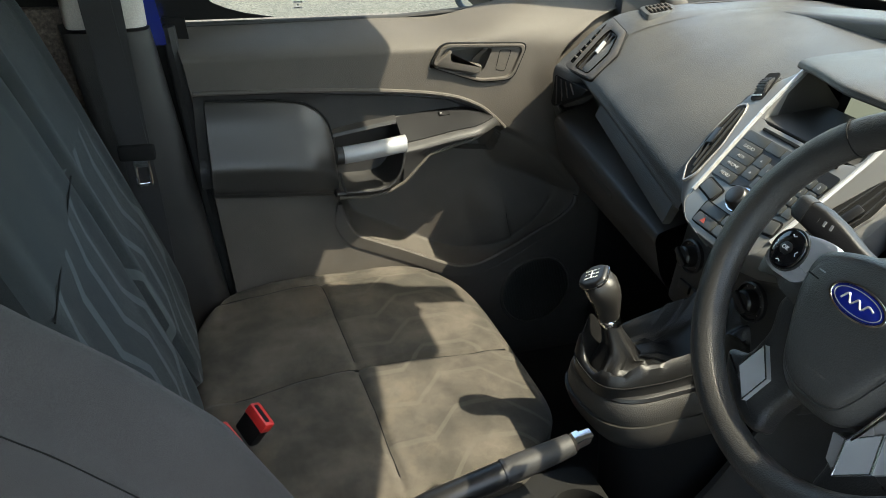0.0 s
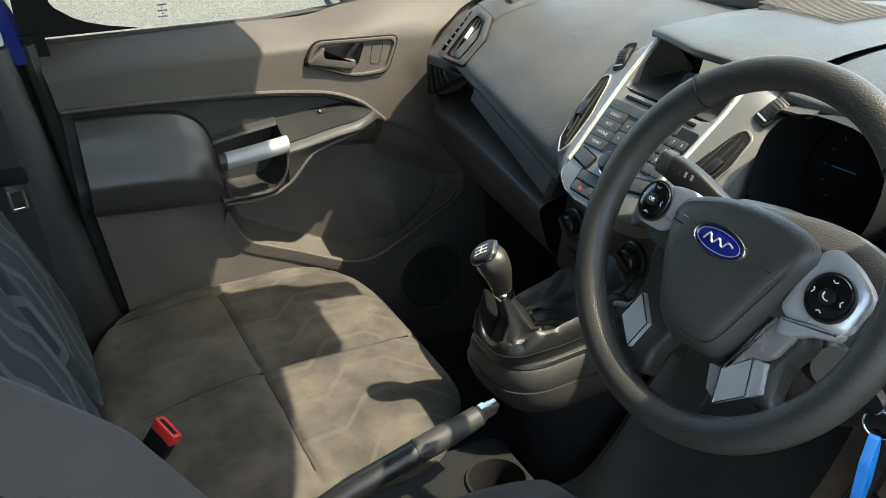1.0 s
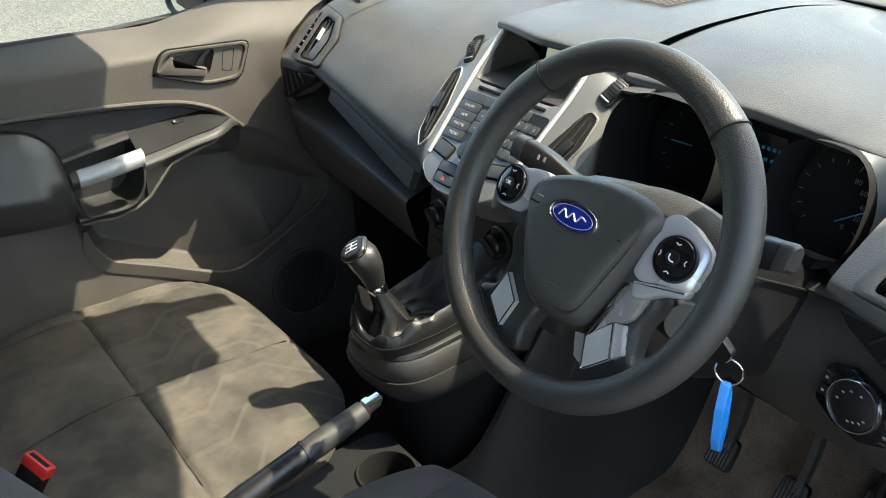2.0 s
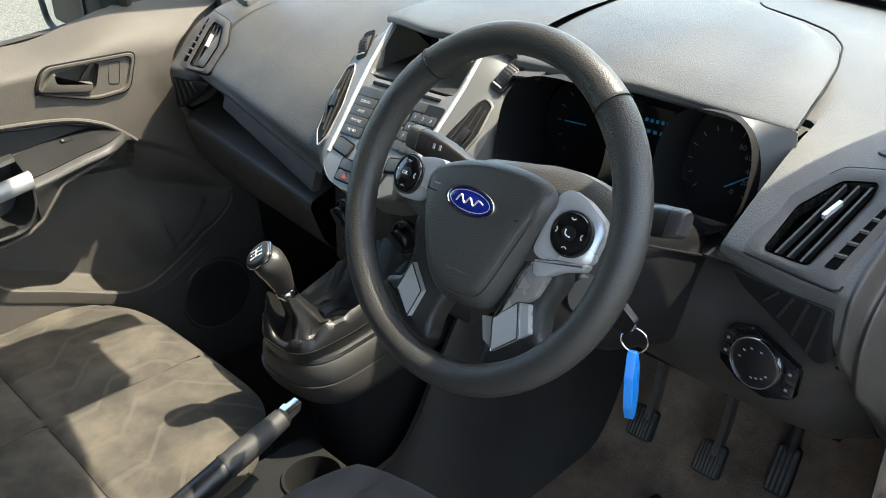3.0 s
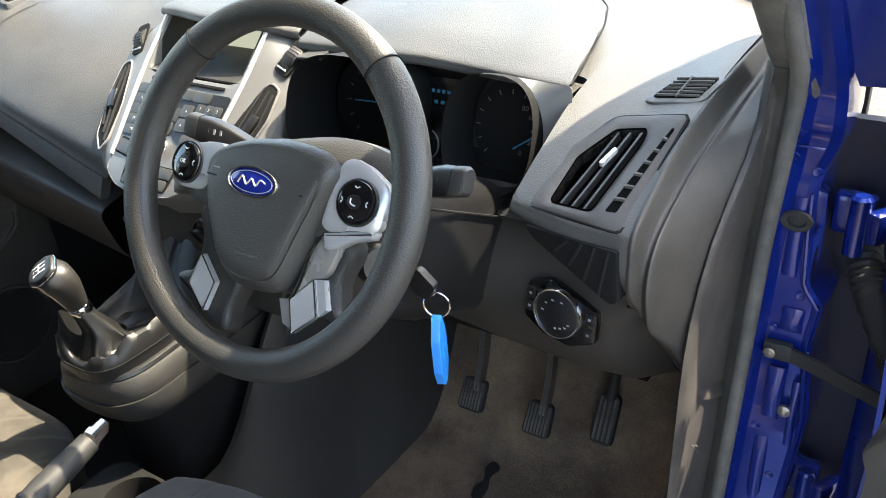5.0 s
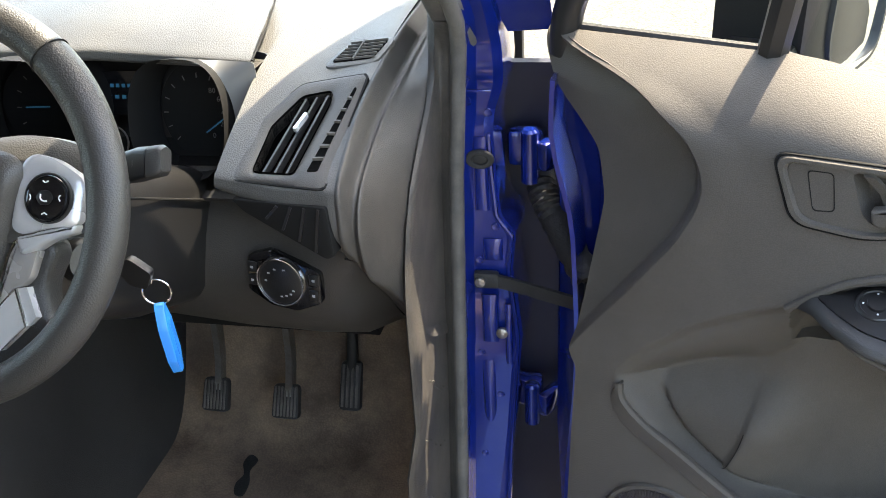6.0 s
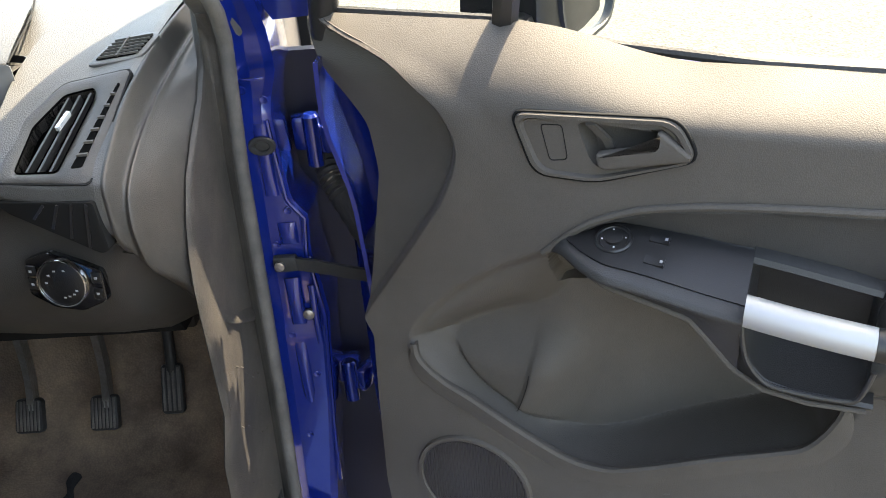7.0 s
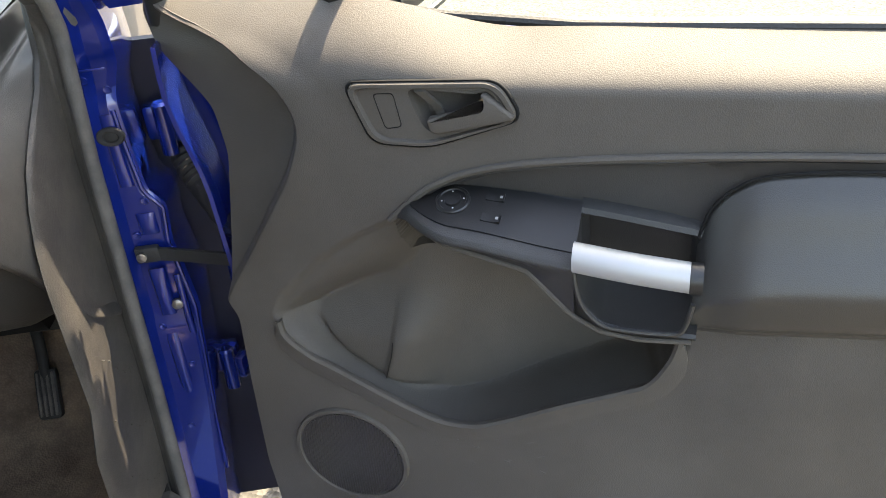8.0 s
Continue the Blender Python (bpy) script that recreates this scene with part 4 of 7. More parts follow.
        p("mark", box(0.0030, 0.0034, 0.0006, on_shelf(-0.022, 0.26 + 0.42 * k) @ Matrix.Translation((0.0065, 0, 0.0040)), 0.0), GREYPRINT, parent=w, smooth=0)
    # grab bar across the hollow
    bar = []
    for k in range(13):
        t = k / 12
        y, z, x = -0.1195 - 0.1195 * t, 0.8790 - 0.0135 * t, 0.627 - 0.002 * math.sin(math.pi * t)
        bar.append([(x + q[0], y, z + q[1]) for q in rounded([(0.016, -0.013), (0.0, -0.017), (-0.009, -0.012), (-0.011, 0.002), (-0.004, 0.013), (0.008, 0.0165), (0.018, 0.010)], 0.007, 4)])
    p("grab_bar", loft(bar), PULL, "silver painted grab bar")
    p("bar_end", loft([[(0.628 + q[0] * 1.02, y, 0.8645 + q[1] * 1.02) for q in rounded([(0.016, -0.013), (0.0, -0.017), (-0.009, -0.012), (-0.011, 0.002), (-0.004, 0.013), (0.008, 0.0165), (0.018, 0.010)], 0.007, 4)] for y in (-0.2395, -0.252)]), SATIN, "black bar end")
    # broad elbow rest behind the armrest, its face swelling to a low crest
    rings = []
    for k in range(31):
        y = -0.243 - (0.397 if right else 0.233) * k / 30
        zt = lerp(-y, ((0.243, 0.862), (0.246, 0.884), (0.252, 0.902), (0.262, 0.919), (0.2755, 0.9325), (0.301, 0.9475), (0.3527, 0.9555), (0.4115, 0.9590), (0.65, 0.962)))
        zb = 0.764 + 0.085 * (-y - 0.243)
        g = 0.75 + 0.25 * smooth01(-0.243, -0.30, y)
        prof = ((0.728, zt + 0.002), (0.708, zt + 0.001), (0.699, zt - 0.002), (0.694, zt - 0.008), (0.690 - 0.010 * g, zt - 0.03), (0.690 - 0.022 * g, zb + 0.66 * (zt - zb)), (0.690 - 0.040 * g, zb + 0.46 * (zt - zb)), (0.690 - 0.045 * g, zb + 0.38 * (zt - zb)),
                (0.690 - 0.043 * g, zb + 0.30 * (zt - zb)), (0.690 - 0.034 * g, zb + 0.12 * (zt - zb)), (0.690 - 0.024 * g, zb + 0.010), (0.690 - 0.018 * g, zb + 0.002), (0.700, zb), (0.728, zb))
        rings.append([(px, y, pz) for px, pz in curve(prof, 3)])
    p("elbow_pad", loft(rings), ELBOW, "finely ribbed elbow rest")
    edge = [(0.6985, -q[0], q[1] + 0.002) for q in curve([(0.244, 0.872), (0.252, 0.902), (0.262, 0.919), (0.2755, 0.9325), (0.301, 0.9475), (0.3527, 0.9555), (0.4115, 0.9590), (0.474 if flip else 0.63, 0.962)], 5, False)]
    p("elbow_joint", tube(edge, 0.0018, 6), BLACK, "dark joint round the elbow rest")
    # pale scuffs low on the trim
    for k in range(9 if right else 0):
        y, z = 0.05 - 0.016 * k + 0.012 * math.sin(4.1 * k), 0.515 + 0.028 * math.sin(2.3 * k + 0.6)
        if poly_dist(y, z) > 0.014:
            p("scuff_mark", box(0.0008, 0.003 + 0.008 * abs(math.sin(1.7 * k)), 0.0010, pose(panel_x(y, z) - 0.0002, y, z, 25 * math.sin(3 * k), 0, 0), 0.0003), SCUFF, "pale scuff", smooth=0)
    # loudspeaker
    sp = basis((0.6835, 0.215, 0.470), (0, -1, 0), (0, 0, 1))
    ring = p("speaker_ring", hoop(oval(0, 0, 0.088, 0.088, 48), oval(0, 0, 0.080, 0.080, 48), 0.01, sp, 0.003), TRIM, "round speaker surround")
    p("speaker_grille", plate(oval(0, 0, 0.0802, 0.0802, 48), 0.006, sp @ Matrix.Translation((0, 0, -0.003)), 0, crown=0.001), KNEE, "finely ribbed speaker grille")
    for k in range(-19, 20):
        w = math.sqrt(max(0.078 ** 2 - (k * 0.004) ** 2, 0.0001))
        p("grille_rib", box(0.0016, 2 * w, 0.0016, sp @ Matrix.Translation((k * 0.004, 0, -0.0022))), KNEE, parent=ring, smooth=0)
    # crack in the drinks holder
    p("mould_line", tube(curve([(panel_x(0.139, 0.664) - 0.001, 0.139, 0.664), (panel_x(0.143, 0.64) - 0.001, 0.143, 0.64), (panel_x(0.152, 0.61) - 0.001, 0.152, 0.61), (panel_x(0.160, 0.592) - 0.001, 0.160, 0.592)], 4, False), 0.0006, 6), BLACK, "dark mould line")
    # outside mirror
    hs = p("mirror_housing", loft([[(x, 0.240 + q[0] * g - 0.15 * (x - 0.9), 1.125 + q[1] * g) for q in rounded([(-0.075, -0.10), (0.045, -0.085), (0.045, 0.085), (-0.075, 0.10)], 0.035, 4)] for x, g in ((0.885, 0.85), (0.90, 0.97), (0.96, 1.02), (1.05, 1.0), (1.10, 0.85), (1.115, 0.6))]), SATIN, "black door mirror housing")
    mf = basis((1.005, 0.143, 1.125), (1, -0.16, 0), (0, -0.02, 1))
    outer = rounded([(-0.085, -0.050), (-0.045, -0.108), (0.085, -0.095), (0.105, 0.09), (-0.085, 0.10)], 0.03, 5)
    cc = np.mean(np.array([np.array(q) for q in outer]), 0)
    inner2 = [cc + (np.array(q) - cc) * 0.90 for q in outer]
    p("mirror_rim", hoop(outer, inner2, 0.05, mf, 0.004), DARK, "dark mirror rim", parent=hs)
    p("mirror_pane", plate(inner2, 0.004, mf @ Matrix.Translation((0, 0, -0.006)), 0), MIRROR, "mirror glass", parent=hs, smooth=0)
    p("mirror_arm", box(0.10, 0.09, 0.05, Matrix.Translation((0.855, 0.225, 1.068)), 0.015), SATIN, parent=hs)
    return d


driver_door = build_door(True)
passenger_door = build_door(False)

# hinges, check strap and loom between the pillar and the open door
R2 = Matrix.Translation((HX, HY, 0)) @ pose(0, 0, 0, 0, 0, OPEN) @ Matrix.Translation((-HX, -HY, 0))
for z, n in ((0.905, "upper"), (0.46, "lower")):
    h = thing("door_hinge", "blue painted door hinge with steel pin", "hinge", (HX, HY + 0.04, z), group="door hinges")
    part("leaf", box(0.05, 0.03, 0.055, Matrix.Translation((-0.01, 0.035, 0)), 0.008), BLUE, h)
    part("leaf", box(0.05, 0.022, 0.045, pose(0.028, 0.012, 0.0, 0, 0, 60), 0.008), BLUE, h)
    part("pin", lathe([(0.0001, -0.04), (0.013, -0.04), (0.013, 0.036), (0.009, 0.040), (0.0001, 0.040)], Matrix.Identity(4), 14), BLUE, h)
chk = thing("check_strap", "greasy black door check strap bolted to the pillar", "check strap", (0.747, 0.474, 0.736))
part("bracket", box(0.036, 0.014, 0.026, Matrix.Translation((0.008, -0.004, 0)), 0.004), RUBBER, chk)
part("bolt", lathe([(0.0075, -0.004), (0.0075, 0.004), (0.004, 0.005), (0.0001, 0.005)], basis((0.0, -0.012, 0.0), (1, 0, 0), (0, 0, 1)), 12), STEEL, chk, "steel bolt")
e = (R2 @ V((0.79, 0.40, 0.725))) - V((0.747, 0.474, 0.736))
part("strap", strip(curve([(0.02, -0.006, 0.0), (0.06, -0.012, -0.006), tuple(e)], 6, False), 0.020, 0.006, (0, 0, 1)), RUBBER, chk)
lm = thing("wiring_loom", "ribbed black rubber wiring gaiter into the door", "cable", (0.83, 0.56, 0.80))
e = (R2 @ V((0.80, 0.39, 0.76))) - V((0.83, 0.56, 0.80))
lp = curve([(-0.01, 0.02, 0.07), (0.0, -0.02, 0.05), (0.02, -0.05, 0.02), tuple(e)], 10, False)
part("gaiter", tube(lp, [0.020 + 0.003 * (k % 2) for k in range(len(lp))], 12), RUBBER, lm)
lp = curve([tuple(e), tuple(e + V((0.0, 0.01, -0.10))), tuple(e + V((0.01, 0.02, -0.25)))], 12, False)
part("cable", tube(lp, 0.007, 8), RUBBER, lm)

# ---- the dashboard ----
dash = thing("dashboard", "grained dark grey plastic dashboard, dusty and sunlit", "dashboard", (0, 0.6, 0.9))
DS = (0, -0.6, -0.9)


def dp(name, bm, mat, label="", parent=None, smooth=40):
    return part(name, bm, mat, parent or dash, label, smooth, DS)


def sections(stations, xs, n=6):
    """Rings of a loft whose (y, z) control points glide between stations along x."""
    k = len(stations[0][1])
    rings = []
    for x in xs:
        pts = [(lerp(x, [(s[0], s[1][i][0]) for s in stations]), lerp(x, [(s[0], s[1][i][1]) for s in stations])) for i in range(k)]
        rings.append([(x, q[0], q[1]) for q in curve(pts, n, False)])
    return rings


# dark carrier behind everything
dp("carrier", loft([[(x, y, z) for y, z in ((0.95, 0.62), (0.95, 1.07), (0.42, 1.05), (0.36, 0.97), (0.34, 0.80), (0.42, 0.66))] for x in (-0.60, 0.0, 0.60)]), BLACK)

# passenger's pad
def end_x(y):
    return 0.675 + 0.03 * smooth01(0.3, 0.6, y)


pp = sections([
    (-0.575, [(0.92, 1.10), (0.70, 1.118), (0.52, 1.118), (0.39, 1.108), (0.29, 1.084), (0.222, 1.036), (0.206, 1.018), (0.210, 1.000), (0.30, 0.985)]),
    (-0.555, [(0.93, 1.10), (0.71, 1.120), (0.53, 1.120), (0.395, 1.108), (0.29, 1.082), (0.222, 1.034), (0.204, 1.012), (0.210, 0.995), (0.30, 0.983)]),
    (-0.52, [(0.95, 1.105), (0.73, 1.126), (0.54, 1.121), (0.395, 1.106), (0.29, 1.075), (0.220, 1.029), (0.201, 1.004), (0.208, 0.988), (0.30, 0.978)]),
    (-0.45, [(0.965, 1.11), (0.745, 1.132), (0.545, 1.128), (0.395, 1.103), (0.287, 1.062), (0.215, 1.015), (0.198, 0.990), (0.206, 0.973), (0.30, 0.963)]),
    (-0.36, [(0.98, 1.115), (0.76, 1.135), (0.56, 1.13), (0.40, 1.104), (0.283, 1.052), (0.210, 0.995), (0.195, 0.967), (0.203, 0.949), (0.30, 0.939)]),
    (-0.20, [(0.99, 1.12), (0.78, 1.138), (0.58, 1.134), (0.41, 1.108), (0.278, 1.035), (0.203, 0.960), (0.190, 0.924), (0.198, 0.905), (0.30, 0.895)])], span(-0.575, -0.185, 34))
shelf_lip = []
for k in range(13):
    t = k / 12
    x, h = -0.515 + 0.33 * t, 0.011 + 0.017 * t
    zb = 1.116 + 0.036 * t
    shelf_lip.append([(x, 0.588 + q[0], zb + q[1]) for q in rounded([(-0.004, -0.012), (-0.004, h * 0.7), (0.006, h), (0.09, h + 0.004), (0.09, -0.012)], 0.006, 3)])
dp("shelf_lip", loft(shelf_lip), PAD, "raised lip of the dash top shelf")
dp("passenger_pad", loft(pp, closed=False, caps=False), PAD, "smooth passenger side pad")

EDGE = [(0.74, 1.098), (0.55, 1.094), (0.43, 1.083), (0.31, 1.062), (0.24, 1.036), (0.195, 1.011), (0.188, 0.980), (0.190, 0.945), (0.207, 0.918), (0.238, 0.896), (0.285, 0.850), (0.345, 0.775), (0.43, 0.690)]
FOLD = [(0.74, 1.075), (0.58, 1.066), (0.47, 1.056), (0.355, 1.041), (0.265, 1.017), (0.214, 0.992), (0.196, 0.958), (0.200, 0.920), (0.214, 0.888), (0.240, 0.862), (0.282, 0.820), (0.345, 0.752), (0.44, 0.672)]
REAR = [(0.72, 1.085), (0.58, 1.072), (0.46, 1.052), (0.41, 1.020), (0.36, 0.992), (0.315, 0.960), (0.288, 0.920), (0.272, 0.880), (0.266, 0.840), (0.276, 0.800), (0.305, 0.760), (0.36, 0.706), (0.45, 0.650)]


def between(p, q, t, dy=0.0, dz=0.0):
    return [(a[0] + (b[0] - a[0]) * t + dy, a[1] + (b[1] - a[1]) * t + dz) for a, b in zip(p, q)]


def end_pod(s):
    """The pod at each end with its air vent, demister slot, corner vent and folded side cover."""
    st = [
        (0.505, [(0.95, 1.11), (0.70, 1.122), (0.50, 1.108), (0.37, 1.085), (0.28, 1.05), (0.215, 1.020), (0.203, 1.010), (0.206, 1.000), (0.24, 0.985)]),
        (0.59, [(0.92, 1.10), (0.68, 1.108), (0.50, 1.095), (0.38, 1.074), (0.28, 1.040), (0.205, 1.012), (0.192, 1.000), (0.193, 0.975), (0.225, 0.945)]),
        (0.636, [(0.90, 1.10), (0.66, 1.104), (0.48, 1.092), (0.36, 1.071), (0.27, 1.040), (0.203, 1.013), (0.190, 0.998), (0.190, 0.955), (0.215, 0.920)]),
        (0.645, [(0.90, 1.10), (0.66, 1.101), (0.48, 1.089), (0.36, 1.069), (0.27, 1.040), (0.205, 1.013), (0.191, 0.998), (0.192, 0.952), (0.216, 0.917)])]
    if s < 0:
        st = [(0.560, [(0.92, 1.10), (0.70, 1.118), (0.52, 1.118), (0.39, 1.108), (0.29, 1.084), (0.222, 1.036), (0.206, 1.018), (0.210, 1.000), (0.26, 0.985)]),
              (0.59, [(0.92, 1.10), (0.70, 1.118), (0.50, 1.118), (0.38, 1.112), (0.30, 1.092), (0.215, 1.026), (0.193, 1.004), (0.192, 0.975), (0.225, 0.945)]),
              (0.645, [(0.92, 1.10), (0.70, 1.116), (0.50, 1.116), (0.38, 1.111), (0.29, 1.092), (0.205, 1.022), (0.184, 1.000), (0.188, 0.955), (0.215, 0.920)])]
    xs = span(0.505 if s > 0 else 0.560, 0.645, 40)
    rings = [[(s * q[0], q[1], q[2]) for q in r] for r in sections(st, xs, 7)]
    bm = loft(rings, closed=False, caps=False)
    face = basis((s * 0.583, 0.285, 1.0495), (1, 0, 0), (0, 0.927, 0.373))
    k, low = s, 1.0
    if s < 0:
        face, low = basis((-0.583, 0.246, 1.0585), (1, 0, 0), (0, 0.755, 0.656)), 0.73
    pan = rounded([(k * -0.058, -0.085), (k * -0.055, 0.0), (k * -0.018, 0.065), (k * 0.058, 0.085), (k * 0.057, 0.06), (k * 0.050, -0.100), (k * -0.05, -0.090)], 0.008, 3)
    hole = rounded([(k * -0.036, -0.080), (k * -0.034, -0.01), (k * -0.010, 0.042), (k * 0.024, 0.052), (k * 0.026, 0.03), (k * 0.012, -0.082)], 0.006, 3)
    pan, hole = [(q[0], q[1] * low) for q in pan], [(q[0], q[1] * low) for q in hole]
    c = (k * -0.006, -0.02 * low)
    angles = [2 * math.pi * j / 120 for j in range(120)]
    pan, hole = [ray_out(pan, c, a) for a in angles], [ray_out(hole, c, a) for a in angles]
    back = face.inverted()
    gone = []
    for f in bm.faces:
        q = back @ f.calc_center_median()
        if abs(q.z) < 0.03:
            r = ray_out(hole, c, math.atan2(q.y - c[1], q.x - c[0]))
            if math.hypot(q.x - c[0], q.y - c[1]) < math.hypot(r[0] - c[0], r[1] - c[1]) + 0.003:
                gone.append(f)
    bmesh.ops.delete(bm, geom=gone, context="FACES")
    pod = dp("end_pod", bm, PAD, "dashboard end pod with an air vent")
    bmesh_fix(pod)
    up = lambda z: face @ Matrix.Translation((0, 0, z))
    dp("vent_panel", hoop(pan, hole, 0.016, up(-0.001), 0.002), KICKPAD, "grey vent surround", parent=pod)
    rim = [(c[0] + (q[0] - c[0]) * 1.04, c[1] + (q[1] - c[1]) * 1.025) for q in pan]
    dp("panel_gap", hoop(rim, pan, 0.010, up(-0.0035), 0.0), BLACK, "dark shut line", parent=pod)
    dp("vent_mouth", loft([[face @ V((q[0], q[1], z)) for q in hole] for z in (0.0, -0.04)], caps=False), VOID, "dark vent duct", parent=pod)
    dp("vent_back", plate(hole, 0.004, up(-0.038), 0), VOID, parent=pod)
    for j in range(3):
        a, b = V((k * (-0.024 + 0.0135 * j), -0.079 * low, -0.008)), V((k * (-0.006 + 0.0125 * j), (0.040 + 0.003 * j) * low, -0.008))
        dp("vent_slat", strip([face @ a, face @ b], 0.0026, 0.010, face.to_3x3() @ V((1, 0, 0))), DARK, "thin dark slat", parent=pod)
    a, b = face @ V((k * -0.004, -0.016, 0.0)), face @ V((k * 0.003, 0.010, 0.0))
    dp("vent_tab", strip([a, b], 0.0042, 0.006, face.to_3x3() @ V((1, 0, 0))), FOOTSILVER, "chrome vent tab", parent=pod)
    slot = [(k * 0.026, -0.078 * low), (k * 0.038, -0.077 * low), (k * 0.052, 0.056 * low), (k * 0.049, 0.058 * low)]
    dp("demister_slot", plate(rounded(slot, 0.002, 2), 0.006, up(-0.0004), 0), VOID, "dark side demister slot", parent=pod)
    for j in range(1, 7):
        t = j / 7
        a, b = face @ V((k * (0.0255 + 0.0235 * t), (-0.079 + 0.137 * t) * low, 0.0)), face @ V((k * (0.0385 + 0.0135 * t), (-0.078 + 0.135 * t) * low, 0.0))
        dp("slot_bar", strip([a, b], 0.004, 0.003, (0, 1, 0)), TRIM, parent=pod)
    # corner vent for the side window
    tri = [(k * -0.004, -0.004), (k * 0.008, 0.052), (k * 0.046, 0.086), (k * 0.070, 0.082), (k * 0.060, 0.014)]
    tm = basis((s * 0.582, 0.388, 1.0775), (1, 0, -0.02 * s), (0, 1, 0.175)) if s > 0 else basis((s * 0.580, 0.335, 1.112), (1, 0, 0), (0, 1, 0.06))
    dp("corner_vent_rim", plate(rounded(tri, 0.014, 4), 0.012, tm @ Matrix.Translation((0, 0, 0.0022)), 0.002), PAD, "small corner vent", parent=pod)
    tri2 = [(k * 0.004, 0.008), (k * 0.013, 0.048), (k * 0.048, 0.077), (k * 0.062, 0.074), (k * 0.053, 0.022)]
    dp("corner_vent_mouth", plate(rounded(tri2, 0.008, 3), 0.004, tm @ Matrix.Translation((0, 0, 0.0028)), 0), VOID, parent=pod)
    for j in range(6):
        t = (j + 0.5) / 6
        dp("corner_slat", strip([tm @ V((k * (0.007 + 0.010 * t), 0.010 + 0.054 * t, 0.0036)), tm @ V((k * (0.054 + 0.008 * t), 0.022 + 0.056 * t, 0.0036))], 0.0018, 0.003, (0, 1, 0)), TRIM, parent=pod)
    dp("corner_slat", strip([tm @ V((k * 0.030, 0.016, 0.004)), tm @ V((k * 0.032, 0.068, 0.004))], 0.002, 0.003, (1, 0, 0)), TRIM, parent=pod)
    # deep duct in the pod's lower face
    um = basis((s * 0.60, 0.188, 0.97), (1, -0.10 * s, 0), (0, 0.02, 1))
    dp("under_duct", plate(rounded([(k * -0.075, 0.024), (k * 0.036, 0.022), (k * 0.040, -0.036), (k * 0.030, -0.040), (k * -0.062, 0.010)], 0.004, 3), 0.02, um @ Matrix.Translation((0, 0, 0.002)), 0.001), BLACK, "ribbed dark duct mouth", parent=pod)
    for j in range(4):
        dp("duct_rib", strip([um @ V((k * (-0.035 + 0.018 * j), 0.004 - 0.012 * j, 0.0022)), um @ V((k * (-0.020 + 0.016 * j), 0.020, 0.0022))], 0.003, 0.003, (1, 0, 0)), SATIN, parent=pod)
    # folded side cover round the end
    rows = [(0.6445, between(EDGE, FOLD, 0.0, 0.001, -0.001)), (0.649, between(EDGE, FOLD, 0.02, 0.0)), (0.653, between(EDGE, FOLD, 0.25, 0.004, -0.003)), (0.657, between(EDGE, FOLD, 0.62, 0.008, -0.006)),
            (0.661, between(EDGE, FOLD, 0.90, 0.004, -0.003)), (0.665, between(EDGE, FOLD, 1.0, 0.0)), (0.670, between(FOLD, REAR, 0.06, 0.004, -0.004)), (0.680, between(FOLD, REAR, 0.40, 0.004, -0.002)),
            (0.690, between(FOLD, REAR, 0.80, 0.0, 0.0)), (0.695, REAR), (0.6955, between(REAR, REAR, 0, 0.010, 0.0)), (0.688, between(REAR, REAR, 0, 0.05, 0.0)), (0.684, between(REAR, REAR, 0, 0.11, 0.0))]
    if s < 0:
        rows = [(x, [(y, z + 0.030 * smooth01(0.19, 0.30, y) * (1 - 0.5 * smooth01(0.45, 0.7, y))) for y, z in pts]) for x, pts in rows]
    lines = [[(s * x, q[0], q[1]) for q in curve(pts, 8, False)] for x, pts in rows]
    mesh = [[V(q) for q in curve([l[j] for l in lines], 4, False)] for j in range(len(lines[0]))]
    cover = dp("end_cover", loft(mesh, closed=False, caps=False), KICKPAD if s > 0 else PAD, "dusty grained end cover", smooth=60)
    bmesh_fix(cover)
    return pod


def bmesh_fix(ob):
    """Turns the faces of an open sheet to look upwards."""
    bm = bmesh.new()
    bm.from_mesh(ob.data)
    bmesh.ops.recalc_face_normals(bm, faces=bm.faces)
    bm.to_mesh(ob.data)
    bm.free()


end_pod(1)
end_pod(-1)

# shut line between the end cover and the knee panel
dp("end_shut_line", tube(curve([(0.6425, q[0] - 0.001, q[1]) for q in EDGE[8:]], 6, False), 0.0016, 6), BLACK, "dark shut line")

# driver's lower panel with the light switch
low = sections([
    (0.13, [(0.33, 0.965), (0.29, 0.93), (0.275, 0.87), (0.285, 0.82), (0.32, 0.77), (0.40, 0.715), (0.50, 0.69)]),
    (0.44, [(0.33, 0.970), (0.28, 0.93), (0.250, 0.88), (0.252, 0.83), (0.285, 0.77), (0.37, 0.705), (0.48, 0.675)]),
    (0.55, [(0.29, 1.00), (0.262, 0.93), (0.239, 0.88), (0.240, 0.84), (0.272, 0.78), (0.36, 0.705), (0.47, 0.672)]),
    (0.61, [(0.28, 1.00), (0.240, 0.94), (0.228, 0.895), (0.236, 0.855), (0.275, 0.79), (0.355, 0.712), (0.46, 0.676)]),
    (0.642, [(0.27, 1.00), (0.226, 0.94), (0.226, 0.900), (0.248, 0.865), (0.300, 0.80), (0.365, 0.728), (0.45, 0.680)]),
    (0.655, [(0.28, 1.00), (0.240, 0.94), (0.240, 0.900), (0.270, 0.865), (0.315, 0.80), (0.375, 0.728), (0.46, 0.680)])], span(0.13, 0.655, 44), 5)
lower = dp("lower_panel", loft(low, closed=False, caps=False), KNEE, "dark knee panel")
bmesh_fix(lower)
